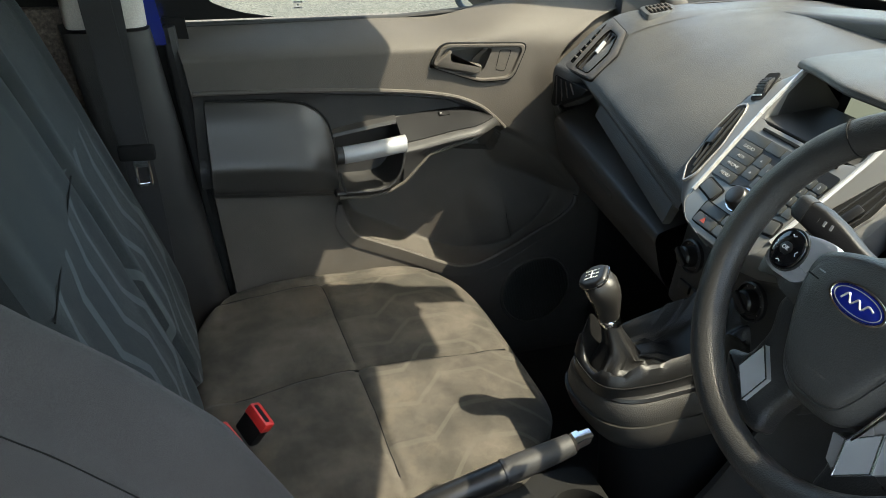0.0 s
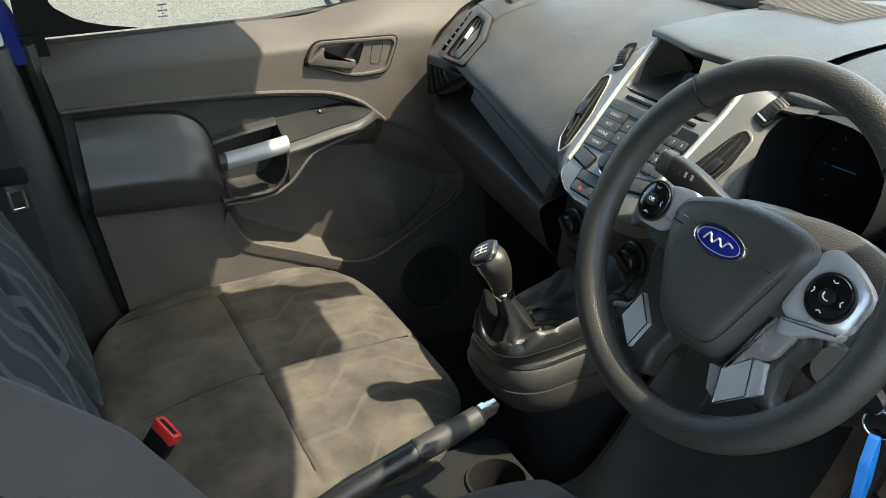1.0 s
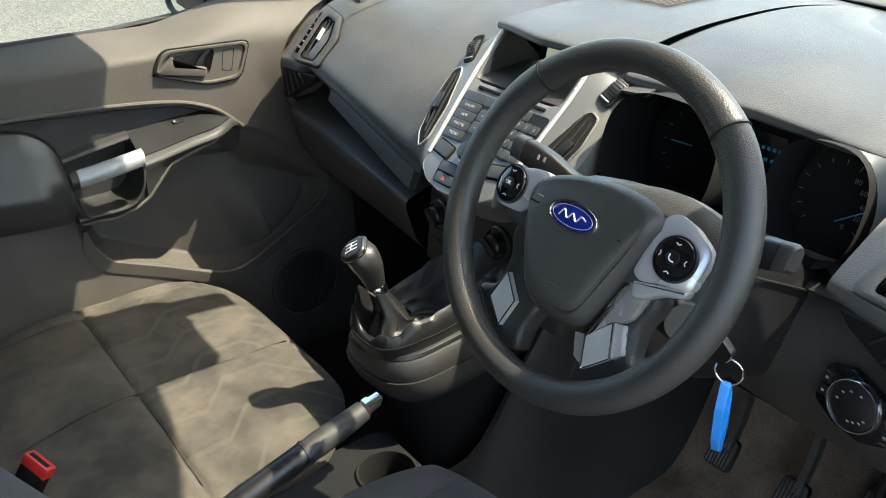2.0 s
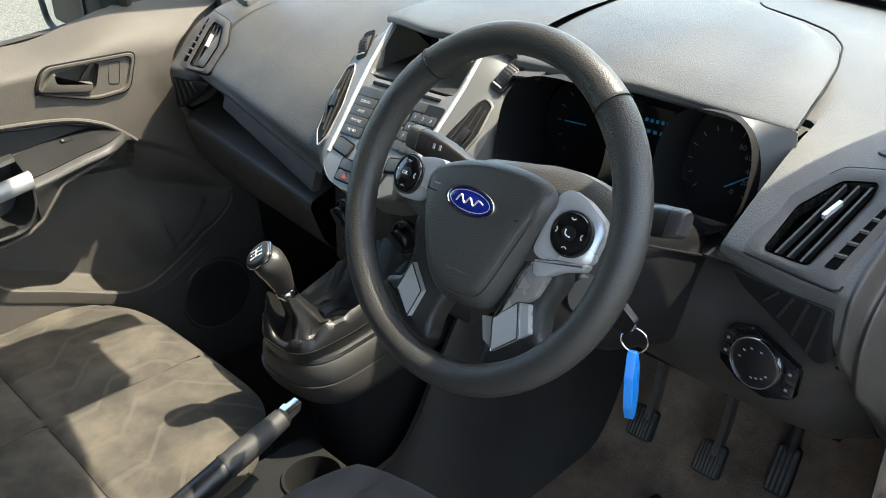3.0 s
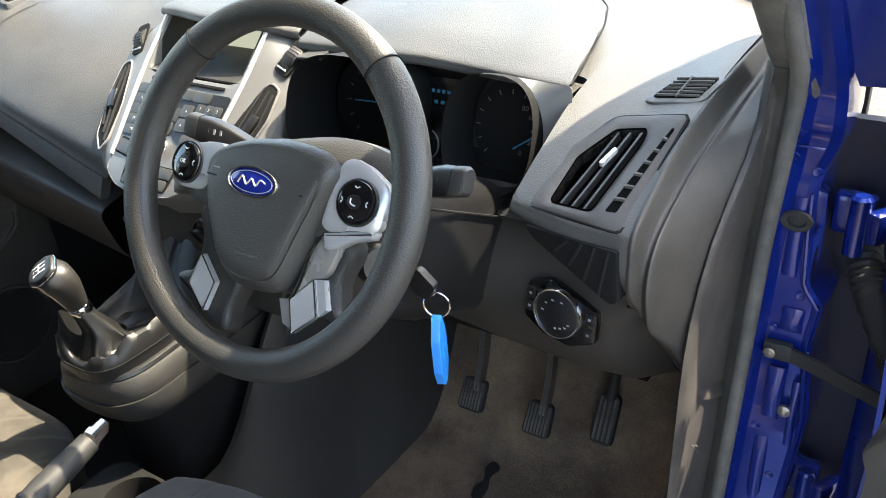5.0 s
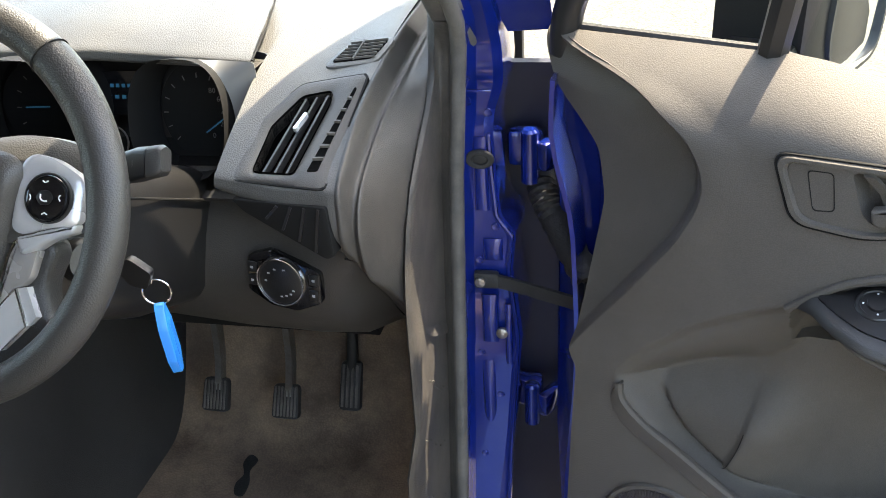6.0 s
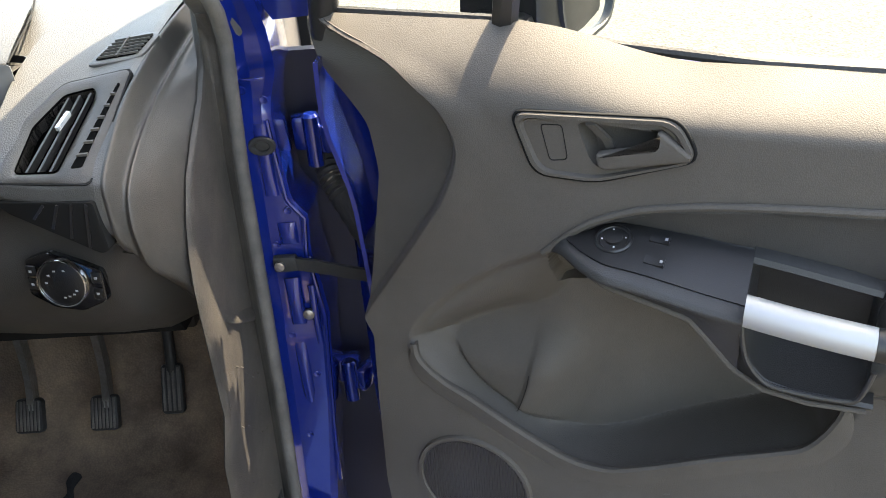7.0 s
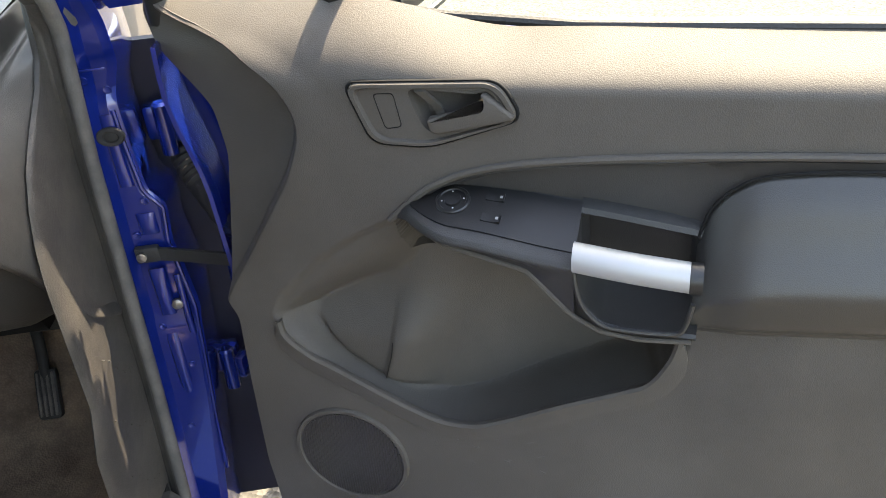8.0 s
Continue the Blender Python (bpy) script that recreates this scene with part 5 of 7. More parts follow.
hm = basis((0.557, 0.2315, 0.871), (0.99, -0.13, -0.055), (0, 0.10, 1))
sp = dp("light_switch_plate", plate(rounded([(-0.050, -0.020), (-0.048, 0.026), (-0.02, 0.037), (0.046, 0.018), (0.047, -0.022), (0.015, -0.038), (-0.02, -0.036)], 0.005, 3), 0.01, hm @ Matrix.Translation((0, 0, 0.006)), 0.002), GLOSS, "black light switch panel")
dp("dial_ring", hoop(oval(-0.004, 0, 0.031, 0.031, 40), oval(-0.004, 0, 0.0285, 0.0285, 40), 0.008, hm @ Matrix.Translation((0, 0, 0.012)), 0.001), CHROME, "chrome ring", parent=sp)
dp("dial", lathe([(0.0286, 0), (0.0286, 0.006), (0.026, 0.0075), (0.0001, 0.0075)], hm @ Matrix.Translation((-0.004, 0, 0.004)), 36), SATIN, "headlamp dial", parent=sp)
for a, b in ((-0.018, 0.010), (-0.010, 0.016), (0.002, 0.017), (-0.022, 0.0), (0.004, -0.016), (0.010, -0.013), (0.014, -0.008), (-0.002, -0.018)):
    dp("mark", box(0.003, 0.0018, 0.0005, hm @ Matrix.Translation((a, b, 0.0118))), GREYPRINT, parent=sp, smooth=0)
for a, b in ((-0.042, 0.012), (-0.042, -0.005), (0.038, 0.008), (0.038, -0.012)):
    btn = dp("button", box(0.012, 0.014, 0.004, hm @ Matrix.Translation((a, b, 0.006)), 0.0015), SATIN, parent=sp)
    dp("mark", box(0.0035, 0.003, 0.0005, hm @ Matrix.Translation((a, b, 0.0083))), GREYPRINT, parent=sp, smooth=0)

# instrument hood, cluster and its lid
lid = sections([
    (0.10, [(0.98, 1.12), (0.75, 1.150), (0.55, 1.152), (0.42, 1.138), (0.350, 1.118), (0.338, 1.108), (0.345, 1.098), (0.40, 1.092)]),
    (0.30, [(0.98, 1.12), (0.75, 1.152), (0.55, 1.152), (0.42, 1.136), (0.360, 1.116), (0.350, 1.106), (0.357, 1.096), (0.41, 1.090)]),
    (0.44, [(0.96, 1.12), (0.72, 1.148), (0.55, 1.144), (0.43, 1.126), (0.360, 1.106), (0.350, 1.097), (0.357, 1.089), (0.41, 1.084)]),
    (0.505, [(0.94, 1.11), (0.70, 1.126), (0.52, 1.124), (0.43, 1.114), (0.362, 1.100), (0.352, 1.092), (0.358, 1.085), (0.41, 1.08)])], span(0.10, 0.500, 16))
LID_R = ((0.35, 0.503), (0.45, 0.487), (0.53, 0.468), (0.59, 0.447), (0.63, 0.415), (0.66, 0.36), (0.70, 0.28), (0.80, 0.20), (1.0, 0.15))
lid = [[(0.10 + (q[0] - 0.10) / 0.40 * (lerp(q[1], LID_R) - 0.10), q[1], q[2]) for q in r] for r in lid]
dp("cluster_lid", loft(lid, closed=False, caps=False), PAD, "grained pad over the instruments")
infill = sheet(lambda u, v: (0.02 + 0.50 * u, 0.40 + 0.56 * v, lerp(0.40 + 0.56 * v, ((0.37, 1.085), (0.50, 1.108), (0.70, 1.122), (0.96, 1.11))) + 0.022 * (1 - u) * smooth01(0.0, 0.4, v) - 0.012 * smooth01(0.80, 1.0, u)), 12, 14, 0.004)
dp("dash_top", infill, PAD, "grained dash top beside the lid")
gr = [(lerp(y, LID_R) + 0.0012, y, lerp(y, ((0.352, 1.098), (0.43, 1.111), (0.52, 1.122), (0.59, 1.133), (0.66, 1.142), (0.8, 1.148)))) for y in span(0.352, 0.72, 30)]
dp("lid_groove", tube(gr, 0.0014, 6), BLACK, "dark shut line")
cm = basis((0.335, 0.385, 1.02), (1, 0, 0), (0, 0.35, 1))
cl = dp("instrument_panel", plate(rounded([(-0.20, -0.09), (0.165, -0.10), (0.172, 0.075), (-0.19, 0.085)], 0.02, 4), 0.02, cm, 0.0), SATIN, "black instrument panel")
# two deep eyebrows round the gauges
for cx, cz, rx, rz, lean in ((0.212, 1.030, 0.086, 0.068, -1), (0.415, 1.026, 0.058, 0.064, 1)):
    rings = []
    for k in range(5):
        t = k / 4
        y = 0.375 - (0.100 if lean < 0 else 0.070) * t
        rings.append([(cx + (rx + 0.004 * t) * q[0], y + 0.02 * q[1], cz + 0.012 * t + (rz + 0.006 * t) * q[1]) for q in [(math.copysign(abs(math.cos(a)) ** 0.7, math.cos(a)), math.copysign(abs(math.sin(a)) ** 0.8, math.sin(a))) for a in [2 * math.pi * j / 40 for j in range(40)]]])
    brow = dp("gauge_cowl", loft(rings, caps=False), BLACK, "deep black gauge cowl")
    dp("gauge_face", plate(oval(0, 0, rx * 0.97, rz * 0.97, 40), 0.004, basis((cx, 0.374, cz), (1, 0, 0), (0, 0.2, 1)), 0), BLACK, parent=brow)
    gm = basis((cx, 0.368, cz), (1, 0, 0), (0, 0.2, 1))
    for j in range(13):
        a = radians(225 - 270 * j / 12)
        r = min(rx, rz) * 0.80
        dp("tick", box(0.006, 0.0012, 0.0006, gm @ pose(r * math.cos(a), r * math.sin(a), 0.001, 0, 0, math.degrees(a))), DIALPRINT, parent=brow, smooth=0)
    if lean > 0:
        for body, a in (("0", 240), ("20", 205), ("40", 180), ("60", 150), ("80", 125)):
            r = min(rx, rz) * 0.58
            lettering("numeral", body, 0.0095, gm @ pose(-r * math.cos(radians(a)) * 1.0, r * math.sin(radians(a)), 0.001), DIALPRINT, brow, shift=DS)
    a = radians(215 if lean > 0 else 178)
    dp("needle", box(0.036, 0.0018, 0.001, gm @ pose(-0.026 * math.cos(a) * lean, 0.026 * math.sin(a), 0.002, 0, 0, 35 if lean > 0 else 2)), CYAN, "pale blue needle", parent=brow)
WALL = [(0.34, 0.955), (0.512, 0.955), (0.506, 1.096), (0.34, 1.098)]


def wall_pt(u, v):
    """Round the right-hand cowl, from its outline to the lid and the pod."""
    a = radians(-25 + 105 * u)
    n = (math.copysign(abs(math.cos(a)) ** 0.7, math.cos(a)) * 0.0605, math.copysign(abs(math.sin(a)) ** 0.8, math.sin(a)) * 0.067)
    o = ray_out(WALL, (0.415, 1.032), math.atan2(n[1], n[0]))
    return (0.415 + n[0] + (o[0] - 0.415 - n[0]) * v, 0.340 + 0.012 * v, 1.032 + n[1] + (o[1] - 1.032 - n[1]) * v)


dp("right_wall", sheet(wall_pt, 60, 6, 0.003), STACK, "pale grey panel beside the gauges")
dm = basis((0.305, 0.368, 1.048), (1, 0, 0), (0, 0.3, 1))
disp = dp("trip_display", plate(rounded([(-0.052, -0.025), (0.045, -0.025), (0.04, 0.03), (-0.048, 0.03)], 0.006, 3), 0.006, dm, 0), GLOSS, "dark trip computer display")
for b, w in ((0.012, 0.040), (-0.002, 0.050)):
    for j in range(5):
        dp("glyph_bar", box(w / 9, 0.0045, 0.0006, dm @ Matrix.Translation((-w / 2 + w * (j + 0.5) / 5 + 0.01, b, 0.001))), CYAN, parent=disp, smooth=0)
for cx in (0.285, 0.335):
    small = basis((cx, 0.362, 0.985), (1, 0, 0), (0, 0.3, 1))
    dp("small_gauge", hoop(oval(0, 0, 0.022, 0.022, 28), oval(0, 0, 0.0205, 0.0205, 28), 0.003, small, 0.0005), GREYPRINT)
    dp("needle", box(0.018, 0.0016, 0.001, small @ pose(-0.006, -0.004, 0.001, 0, 0, 10)), CYAN)
dp("cluster_floor", sheet(lambda u, v: (0.10 + 0.42 * u, 0.27 + 0.12 * v, 0.955 + 0.0 * u + 0.02 * v), 4, 4, 0.004), SATIN, "black shroud below the gauges")

# ---- centre stack ----
SM = basis((-0.062, 0.25, 1.03), (1, 0, 0), (0, 0.707, 0.707))


def sm(a, b, c=0.0):
    return SM @ Matrix.Translation((a, b, c))


RIDGE = ((-0.146, 0.020), (-0.138, 0.060), (-0.120, 0.086), (-0.063, 0.092), (-0.02, 0.097), (0.012, 0.100), (0.060, 0.104), (0.142, 0.104))
OUTER = ((-0.146, 0.030), (-0.138, 0.072), (-0.117, 0.112), (-0.082, 0.153), (-0.027, 0.172), (0.04, 0.174), (0.10, 0.166), (0.142, 0.138))
bs = span(-0.146, 0.142, 36)
right_edge = [(lerp(b, RIDGE), b) for b in bs]
notch = rounded([(0.104, 0.142), (0.097, 0.142), (0.095, 0.050), (0.082, 0.040), (-0.082, 0.040), (-0.095, 0.050), (-0.097, 0.142), (-0.104, 0.142)], 0.008, 3)[4:-4]
face_out = [(-a, b) for a, b in right_edge[::-1]] + right_edge
stack = dp("centre_shield", plate(face_out + notch, 0.03, SM, 0.002, 2), STACK, "silver-grey painted centre console shield")


def flank_pt(s, u, v):
    b = -0.146 + 0.288 * v
    r, o = lerp(b, RIDGE), lerp(b, OUTER)
    if u < 0.7:
        t = u / 0.7
        return SM @ V((s * (r + (o - r) * t), b, -0.016 * t ** 1.5 - 0.012 * t * smooth01(0.08, 0.14, b)))
    t = (u - 0.7) / 0.3
    return SM @ V((s * (o + 0.006 * math.sin(math.pi * t / 2)), b, -0.016 - 0.012 * smooth01(0.08, 0.14, b) - 0.035 * t))


for s in (-1, 1):
    dp("shield_flank", sheet(lambda u, v: flank_pt(s, u, v), 14, 40, 0.003, s < 0), STACK, "grey painted flank with an air vent", parent=stack)
    dp("ridge_trim", tube([sm(s * lerp(b, RIDGE), b) @ V((0, 0, 0.0005)) for b in bs[6:]], 0.0035, 8), SILVER, "bright ridge trim", parent=stack)
    fm_ = SM @ Matrix.Translation((s * 0.10, 0, 0.0005)) @ pose(0, 0, 0, 0, s * 9, 0)
    vent = rounded([(s * 0.046, 0.054), (s * 0.062, 0.046), (s * 0.063, 0.0), (s * 0.046, -0.070), (s * 0.022, -0.094), (s * 0.012, -0.075), (s * 0.016, -0.02), (s * 0.036, 0.040)], 0.006, 3)
    dp("vent_mouth", plate(vent, 0.002, fm_ @ Matrix.Translation((0, 0, 0.001)), 0), BLACK, "dark centre vent", parent=stack)
    c = np.mean(np.array([np.array(q) for q in vent]), 0)
    dp("vent_rim", hoop([c + (np.array(q) - c) * 1.06 for q in vent], vent, 0.004, fm_ @ Matrix.Translation((0, 0, 0.002)), 0.0015), DARKSILVER, "bright vent rim", parent=stack)
    for j in range(3):
        dp("vent_slat", strip([fm_ @ V((s * (0.041 + 0.008 * j), 0.046 - 0.004 * j, 0.0025)), fm_ @ V((s * (0.030 + 0.013 * j), -0.01, 0.003)), fm_ @ V((s * (0.018 + 0.011 * j), -0.080 + 0.012 * j, 0.0025))], 0.002, 0.003, SM.to_3x3() @ V((1, 0, 0))), DARK, parent=stack)
    dp("vent_tab", box(0.014, 0.030, 0.006, fm_ @ pose(s * 0.044, -0.012, 0.004, 0, 0, -s * 12), 0.002), SATIN, parent=stack)
    tw = fm_ @ pose(*((-0.048, 0.092) if s < 0 else (0.060, 0.097)), 0, 0, 0, -s * 18)
    dp("thumbwheel_slot", plate(rounded([(-0.013, -0.027), (0.013, -0.027), (0.013, 0.027), (-0.013, 0.027)], 0.006, 3), 0.002, tw @ Matrix.Translation((0, 0, 0.001)), 0), BLACK, parent=stack)
    wheel_m = tw @ Matrix.Translation((0, 0, -0.016)) @ pose(0, 0, 0, 0, 90, 0)
    tb = dp("thumbwheel", lathe([(0.0001, -0.010), (0.022, -0.010), (0.024, -0.007), (0.024, 0.007), (0.022, 0.010), (0.0001, 0.010)], wheel_m, 40), DARK, "ribbed vent thumbwheel", parent=stack)
    for j in range(30):
        a = 2 * math.pi * j / 30
        dp("wheel_rib", box(0.0012, 0.0016, 0.018, wheel_m @ pose(0.0242 * math.cos(a), 0.0242 * math.sin(a), 0, 0, 0, math.degrees(a))), DARK, parent=stack, smooth=0)
    dp("wheel_mark", box(0.018, 0.0022, 0.001, tw @ Matrix.Translation((0, -0.020, 0.004)) @ pose(0, 0, 0, 30, 0, 0)), WHITE, parent=stack, smooth=0)
# display deep under the hood
dp("recess_shelf", sheet(lambda u, v: SM @ V((-0.095 + 0.19 * u, 0.042 + 0.09 * v, -0.002 - 0.075 * v)), 4, 6, 0.003, True), DARK, "dark shelf under the hood", parent=stack)
for s in (-1, 1):
    dp("recess_wall", sheet(lambda u, v: SM @ V((s * (0.096 - 0.004 * u), 0.044 + 0.105 * v, -0.002 - 0.095 * u)), 6, 4, 0.003), DARK, parent=stack)
scr = dp("display", plate(rounded([(-0.070, 0.0), (0.085, 0.0), (0.085, 0.062), (-0.070, 0.062)], 0.004, 3), 0.006, basis((-0.062, 0.402, 1.052), (1, 0, 0), (0, 0.25, 1)), 0.001), LENS, "small pale display", parent=stack)
dp("display_frame", plate(rounded([(-0.096, -0.02), (0.096, -0.02), (0.096, 0.08), (-0.096, 0.08)], 0.004, 3), 0.006, basis((-0.062, 0.410, 1.050), (1, 0, 0), (0, 0.25, 1)), 0.001), BLACK, parent=stack)
dp("cd_slot", box(0.150, 0.005, 0.003, sm(0, 0.031, 0.001), 0.001), BLACK, "disc slot", parent=stack)


def key(a, b, w, h, text="", label="", rot=0, mat=None):
    m = sm(a, b, 0.0032) @ pose(0, 0, 0, 0, 0, rot)
    k = dp("button", plate(rounded([(-w / 2, -h / 2), (w / 2, -h / 2), (w / 2, h / 2), (-w / 2, h / 2)], 0.003, 2), 0.003, m, 0.0008), mat or BUTTONS, label, parent=stack)
    if text:
        lettering("print", text, 0.0075, m, GREYPRINT, k, shift=DS)
    return k


bank = rounded([(-0.094, 0.021), (0.094, 0.021), (0.088, -0.045), (0.060, -0.066), (0.025, -0.060), (0.012, -0.050), (-0.012, -0.050), (-0.040, -0.064), (-0.086, -0.066)], 0.006, 3)
dp("key_bed", plate(bank, 0.002, sm(0, 0, 0.0012), 0), SATIN, "black key surround", parent=stack)
for j, t in enumerate(("", "RADIO", "AUX", "PHONE", "MENU")):
    key(-0.0665 + 0.001 * j, 0.0125 - 0.0168 * j, 0.0475 - 0.001 * j, 0.0163, t)
for j in range(3):
    key(-0.026 + 0.034 * j, 0.0125, 0.0332, 0.0163)
for a, b in ((-0.028, -0.012), (-0.028, -0.034), (0.024, -0.012), (0.024, -0.034), (-0.002, -0.042)):
    k_ = key(a, b, 0.0205, 0.0205)
    dp("arrow_mark", plate([(-0.002, -0.0015), (0.002, -0.0015), (0.0, 0.0018)], 0.0005, sm(a, b, 0.0038), 0), GREYPRINT, parent=k_, smooth=0)
key(-0.002, -0.020, 0.0300, 0.0215, "OK")
for r in range(4):
    for c_ in range(3):
        key(0.048 + 0.0165 * c_ - 0.002 * r, -0.0045 - 0.0165 * r, 0.0152, 0.0150, str(1 + c_ + 3 * r) if r < 3 else "")
for s in (-1, 1):
    dp("key_rim", plate(rounded([(-0.022, -0.013), (0.022, -0.013), (0.022, 0.013), (-0.022, 0.013)], 0.006, 3), 0.002, sm(s * 0.062, -0.083, 0.0012) @ pose(0, 0, 0, 0, 0, s * 10), 0), BLACK, parent=stack)
    key(s * 0.062, -0.083, 0.038, 0.020, rot=s * 10)
dp("volume_knob", lathe([(0.017, 0), (0.017, 0.010), (0.0145, 0.016), (0.013, 0.017), (0.0001, 0.017)], sm(-0.006, -0.074, 0.0), 28), SATIN, "round volume knob", parent=stack)
dp("knob_ring", hoop(oval(-0.006, -0.074, 0.0205, 0.0205, 28), oval(-0.006, -0.074, 0.0172, 0.0172, 28), 0.004, sm(0, 0, 0.003), 0.001), CHROME, parent=stack)
dp("hazard_rim", plate(rounded([(-0.052, -0.098), (0.052, -0.098), (0.046, -0.136), (-0.046, -0.136)], 0.006, 3), 0.002, sm(0, 0, 0.0012), 0), BLACK, parent=stack)
for s in (-1, 1):
    key(s * 0.024, -0.108, 0.046, 0.016)
    key(s * 0.0225, -0.126, 0.043, 0.016)
dp("hazard_mark", plate([(-0.030, -0.130), (-0.020, -0.130), (-0.025, -0.121)], 0.0006, sm(0, 0, 0.0038), 0), REDPRINT, "red hazard triangle", parent=stack, smooth=0)

# hood over the display, with a speaker grille
hood = sections([
    (-0.188, [(0.98, 1.12), (0.75, 1.140), (0.55, 1.146), (0.43, 1.142), (0.365, 1.137), (0.352, 1.130), (0.36, 1.121), (0.42, 1.118)]),
    (-0.14, [(0.98, 1.12), (0.75, 1.148), (0.55, 1.154), (0.42, 1.150), (0.345, 1.144), (0.332, 1.136), (0.34, 1.128), (0.40, 1.122)]),
    (-0.05, [(0.98, 1.12), (0.75, 1.152), (0.55, 1.158), (0.40, 1.152), (0.324, 1.144), (0.311, 1.136), (0.32, 1.127), (0.40, 1.120)]),
    (0.02, [(0.98, 1.12), (0.75, 1.152), (0.55, 1.158), (0.41, 1.152), (0.338, 1.140), (0.326, 1.132), (0.335, 1.123), (0.40, 1.118)]),
    (0.09, [(0.98, 1.12), (0.75, 1.150), (0.55, 1.154), (0.42, 1.144), (0.365, 1.126), (0.353, 1.117), (0.36, 1.108), (0.40, 1.102)])], span(-0.188, 0.09, 16))
dp("display_hood", loft(hood, closed=False, caps=False), PAD, "flat hood over the display")
gp = rounded([(-0.175, 0.545), (-0.06, 0.545), (0.0, 0.66), (-0.02, 0.73), (-0.165, 0.70)], 0.03, 4)
dp("dash_grille", plate(gp, 0.006, basis((0, 0, 1.1598), (1, 0, 0), (0, 1, -0.01)), 0.001), DARK, "fine mesh speaker grille")
for j in range(24):
    y0, y1 = 0.552, lerp(-0.168 + 0.0068 * j, ((-0.17, 0.690), (-0.02, 0.722), (0.0, 0.66)))
    dp("grille_rib", box(0.0022, y1 - y0, 0.0016, Matrix.Translation((-0.168 + 0.0068 * j, (y0 + y1) / 2, 1.1602)) @ pose(0, 0, 0, -0.6, 0, 0)), TRIM, smooth=0)
dp("cowl_shoulder", sheet(lambda u, v: (0.088 + 0.065 * u, 0.322 + 0.06 * v, 1.094 + 0.016 * v + 0.006 * u), 8, 8, 0.004), PAD, "grained shoulder beside the gauges")

# climate panel below the shield
cp = basis((-0.045, 0.222, 0.835), (1, 0, 0), (0, 0.10, 1))
clim = dp("climate_panel", plate(rounded([(-0.165, -0.10), (0.165, -0.10), (0.165, 0.075), (-0.165, 0.075)], 0.012, 3), 0.05, cp, 0.006), DARK, "dark heater control panel")
for a, b, r in ((-0.128, -0.005, 0.028), (0.022, 0.0, 0.030), (0.128, -0.005, 0.026)):
    ring = dp("dial_ring", lathe([(r, 0), (r, 0.006), (r - 0.003, 0.008), (r - 0.005, 0.004), (0.0001, 0.004)], cp @ Matrix.Translation((a, b, 0)), 32), SATIN, "heater dial", parent=clim)
    dp("dial_knob", lathe([(r * 0.62, 0), (r * 0.60, 0.016), (r * 0.5, 0.019), (0.0001, 0.019)], cp @ Matrix.Translation((a, b, 0.003)), 24), SATIN, parent=clim)
    dp("dial_grip", box(r * 0.36, r * 1.25, 0.010, cp @ pose(a, b, 0.022, 0, 0, 60), 0.003), SATIN, parent=clim)
    for j in range(7):
        t = radians(210 - 40 * j)
        dp("mark", box(0.004, 0.0018, 0.0005, cp @ pose(a + r * 0.8 * math.cos(t), b + r * 0.8 * math.sin(t), 0.0048, 0, 0, math.degrees(t))), GREYPRINT, parent=clim, smooth=0)
for j in range(3):
    dp("button", box(0.030, 0.016, 0.006, cp @ Matrix.Translation((-0.125 + 0.034 * j, -0.058, 0.002)), 0.002), SATIN, parent=clim)
dp("button", lathe([(0.010, 0), (0.010, 0.006), (0.0001, 0.007)], cp @ Matrix.Translation((-0.020, 0.035, 0.0)), 20), SATIN, parent=clim)

# glovebox and the strip above it
gb = sections([(-0.625, [(0.275, 0.985), (0.268, 0.948), (0.258, 0.935), (0.205, 0.918), (0.188, 0.907), (0.190, 0.88), (0.22, 0.80), (0.31, 0.70)]),
               (-0.42, [(0.268, 0.945), (0.262, 0.906), (0.253, 0.896), (0.205, 0.882), (0.190, 0.872), (0.193, 0.845), (0.223, 0.77), (0.31, 0.68)]),
               (-0.235, [(0.262, 0.905), (0.258, 0.866), (0.250, 0.858), (0.205, 0.846), (0.192, 0.836), (0.196, 0.81), (0.226, 0.74), (0.31, 0.66)])], span(-0.625, -0.235, 12))
glove = dp("glovebox", loft(gb, closed=False, caps=False), KNEE, "glovebox with a ledge on top")
bar = []
for k in range(13):
    t = k / 12
    c = V((-0.500, 0.206, 0.972)).lerp(V((-0.228, 0.196, 0.884)), t)
    bar.append([c + V((0, q[0], q[1])) for q in rounded([(-0.004, -0.020), (0.012, -0.022), (0.030, 0.014), (0.010, 0.016)], 0.004, 3)])
dp("dash_strip", loft(bar), PAD, "raised strip under the pad")
dp("glovebox_handle", box(0.11, 0.012, 0.018, pose(-0.44, 0.196, 0.852, 0, 8, 0), 0.004), DARK, parent=glove)
dp("airbag_mark", hoop(rounded([(-0.012, -0.005), (0.012, -0.005), (0.012, 0.005), (-0.012, 0.005)], 0.004, 3), rounded([(-0.0105, -0.0035), (0.0105, -0.0035), (0.0105, 0.0035), (-0.0105, 0.0035)], 0.003, 3), 0.002, basis((-0.52, 0.292, 1.052), (1, 0, 0), (0, 0.7, 0.6)), 0.0004), BLACK)
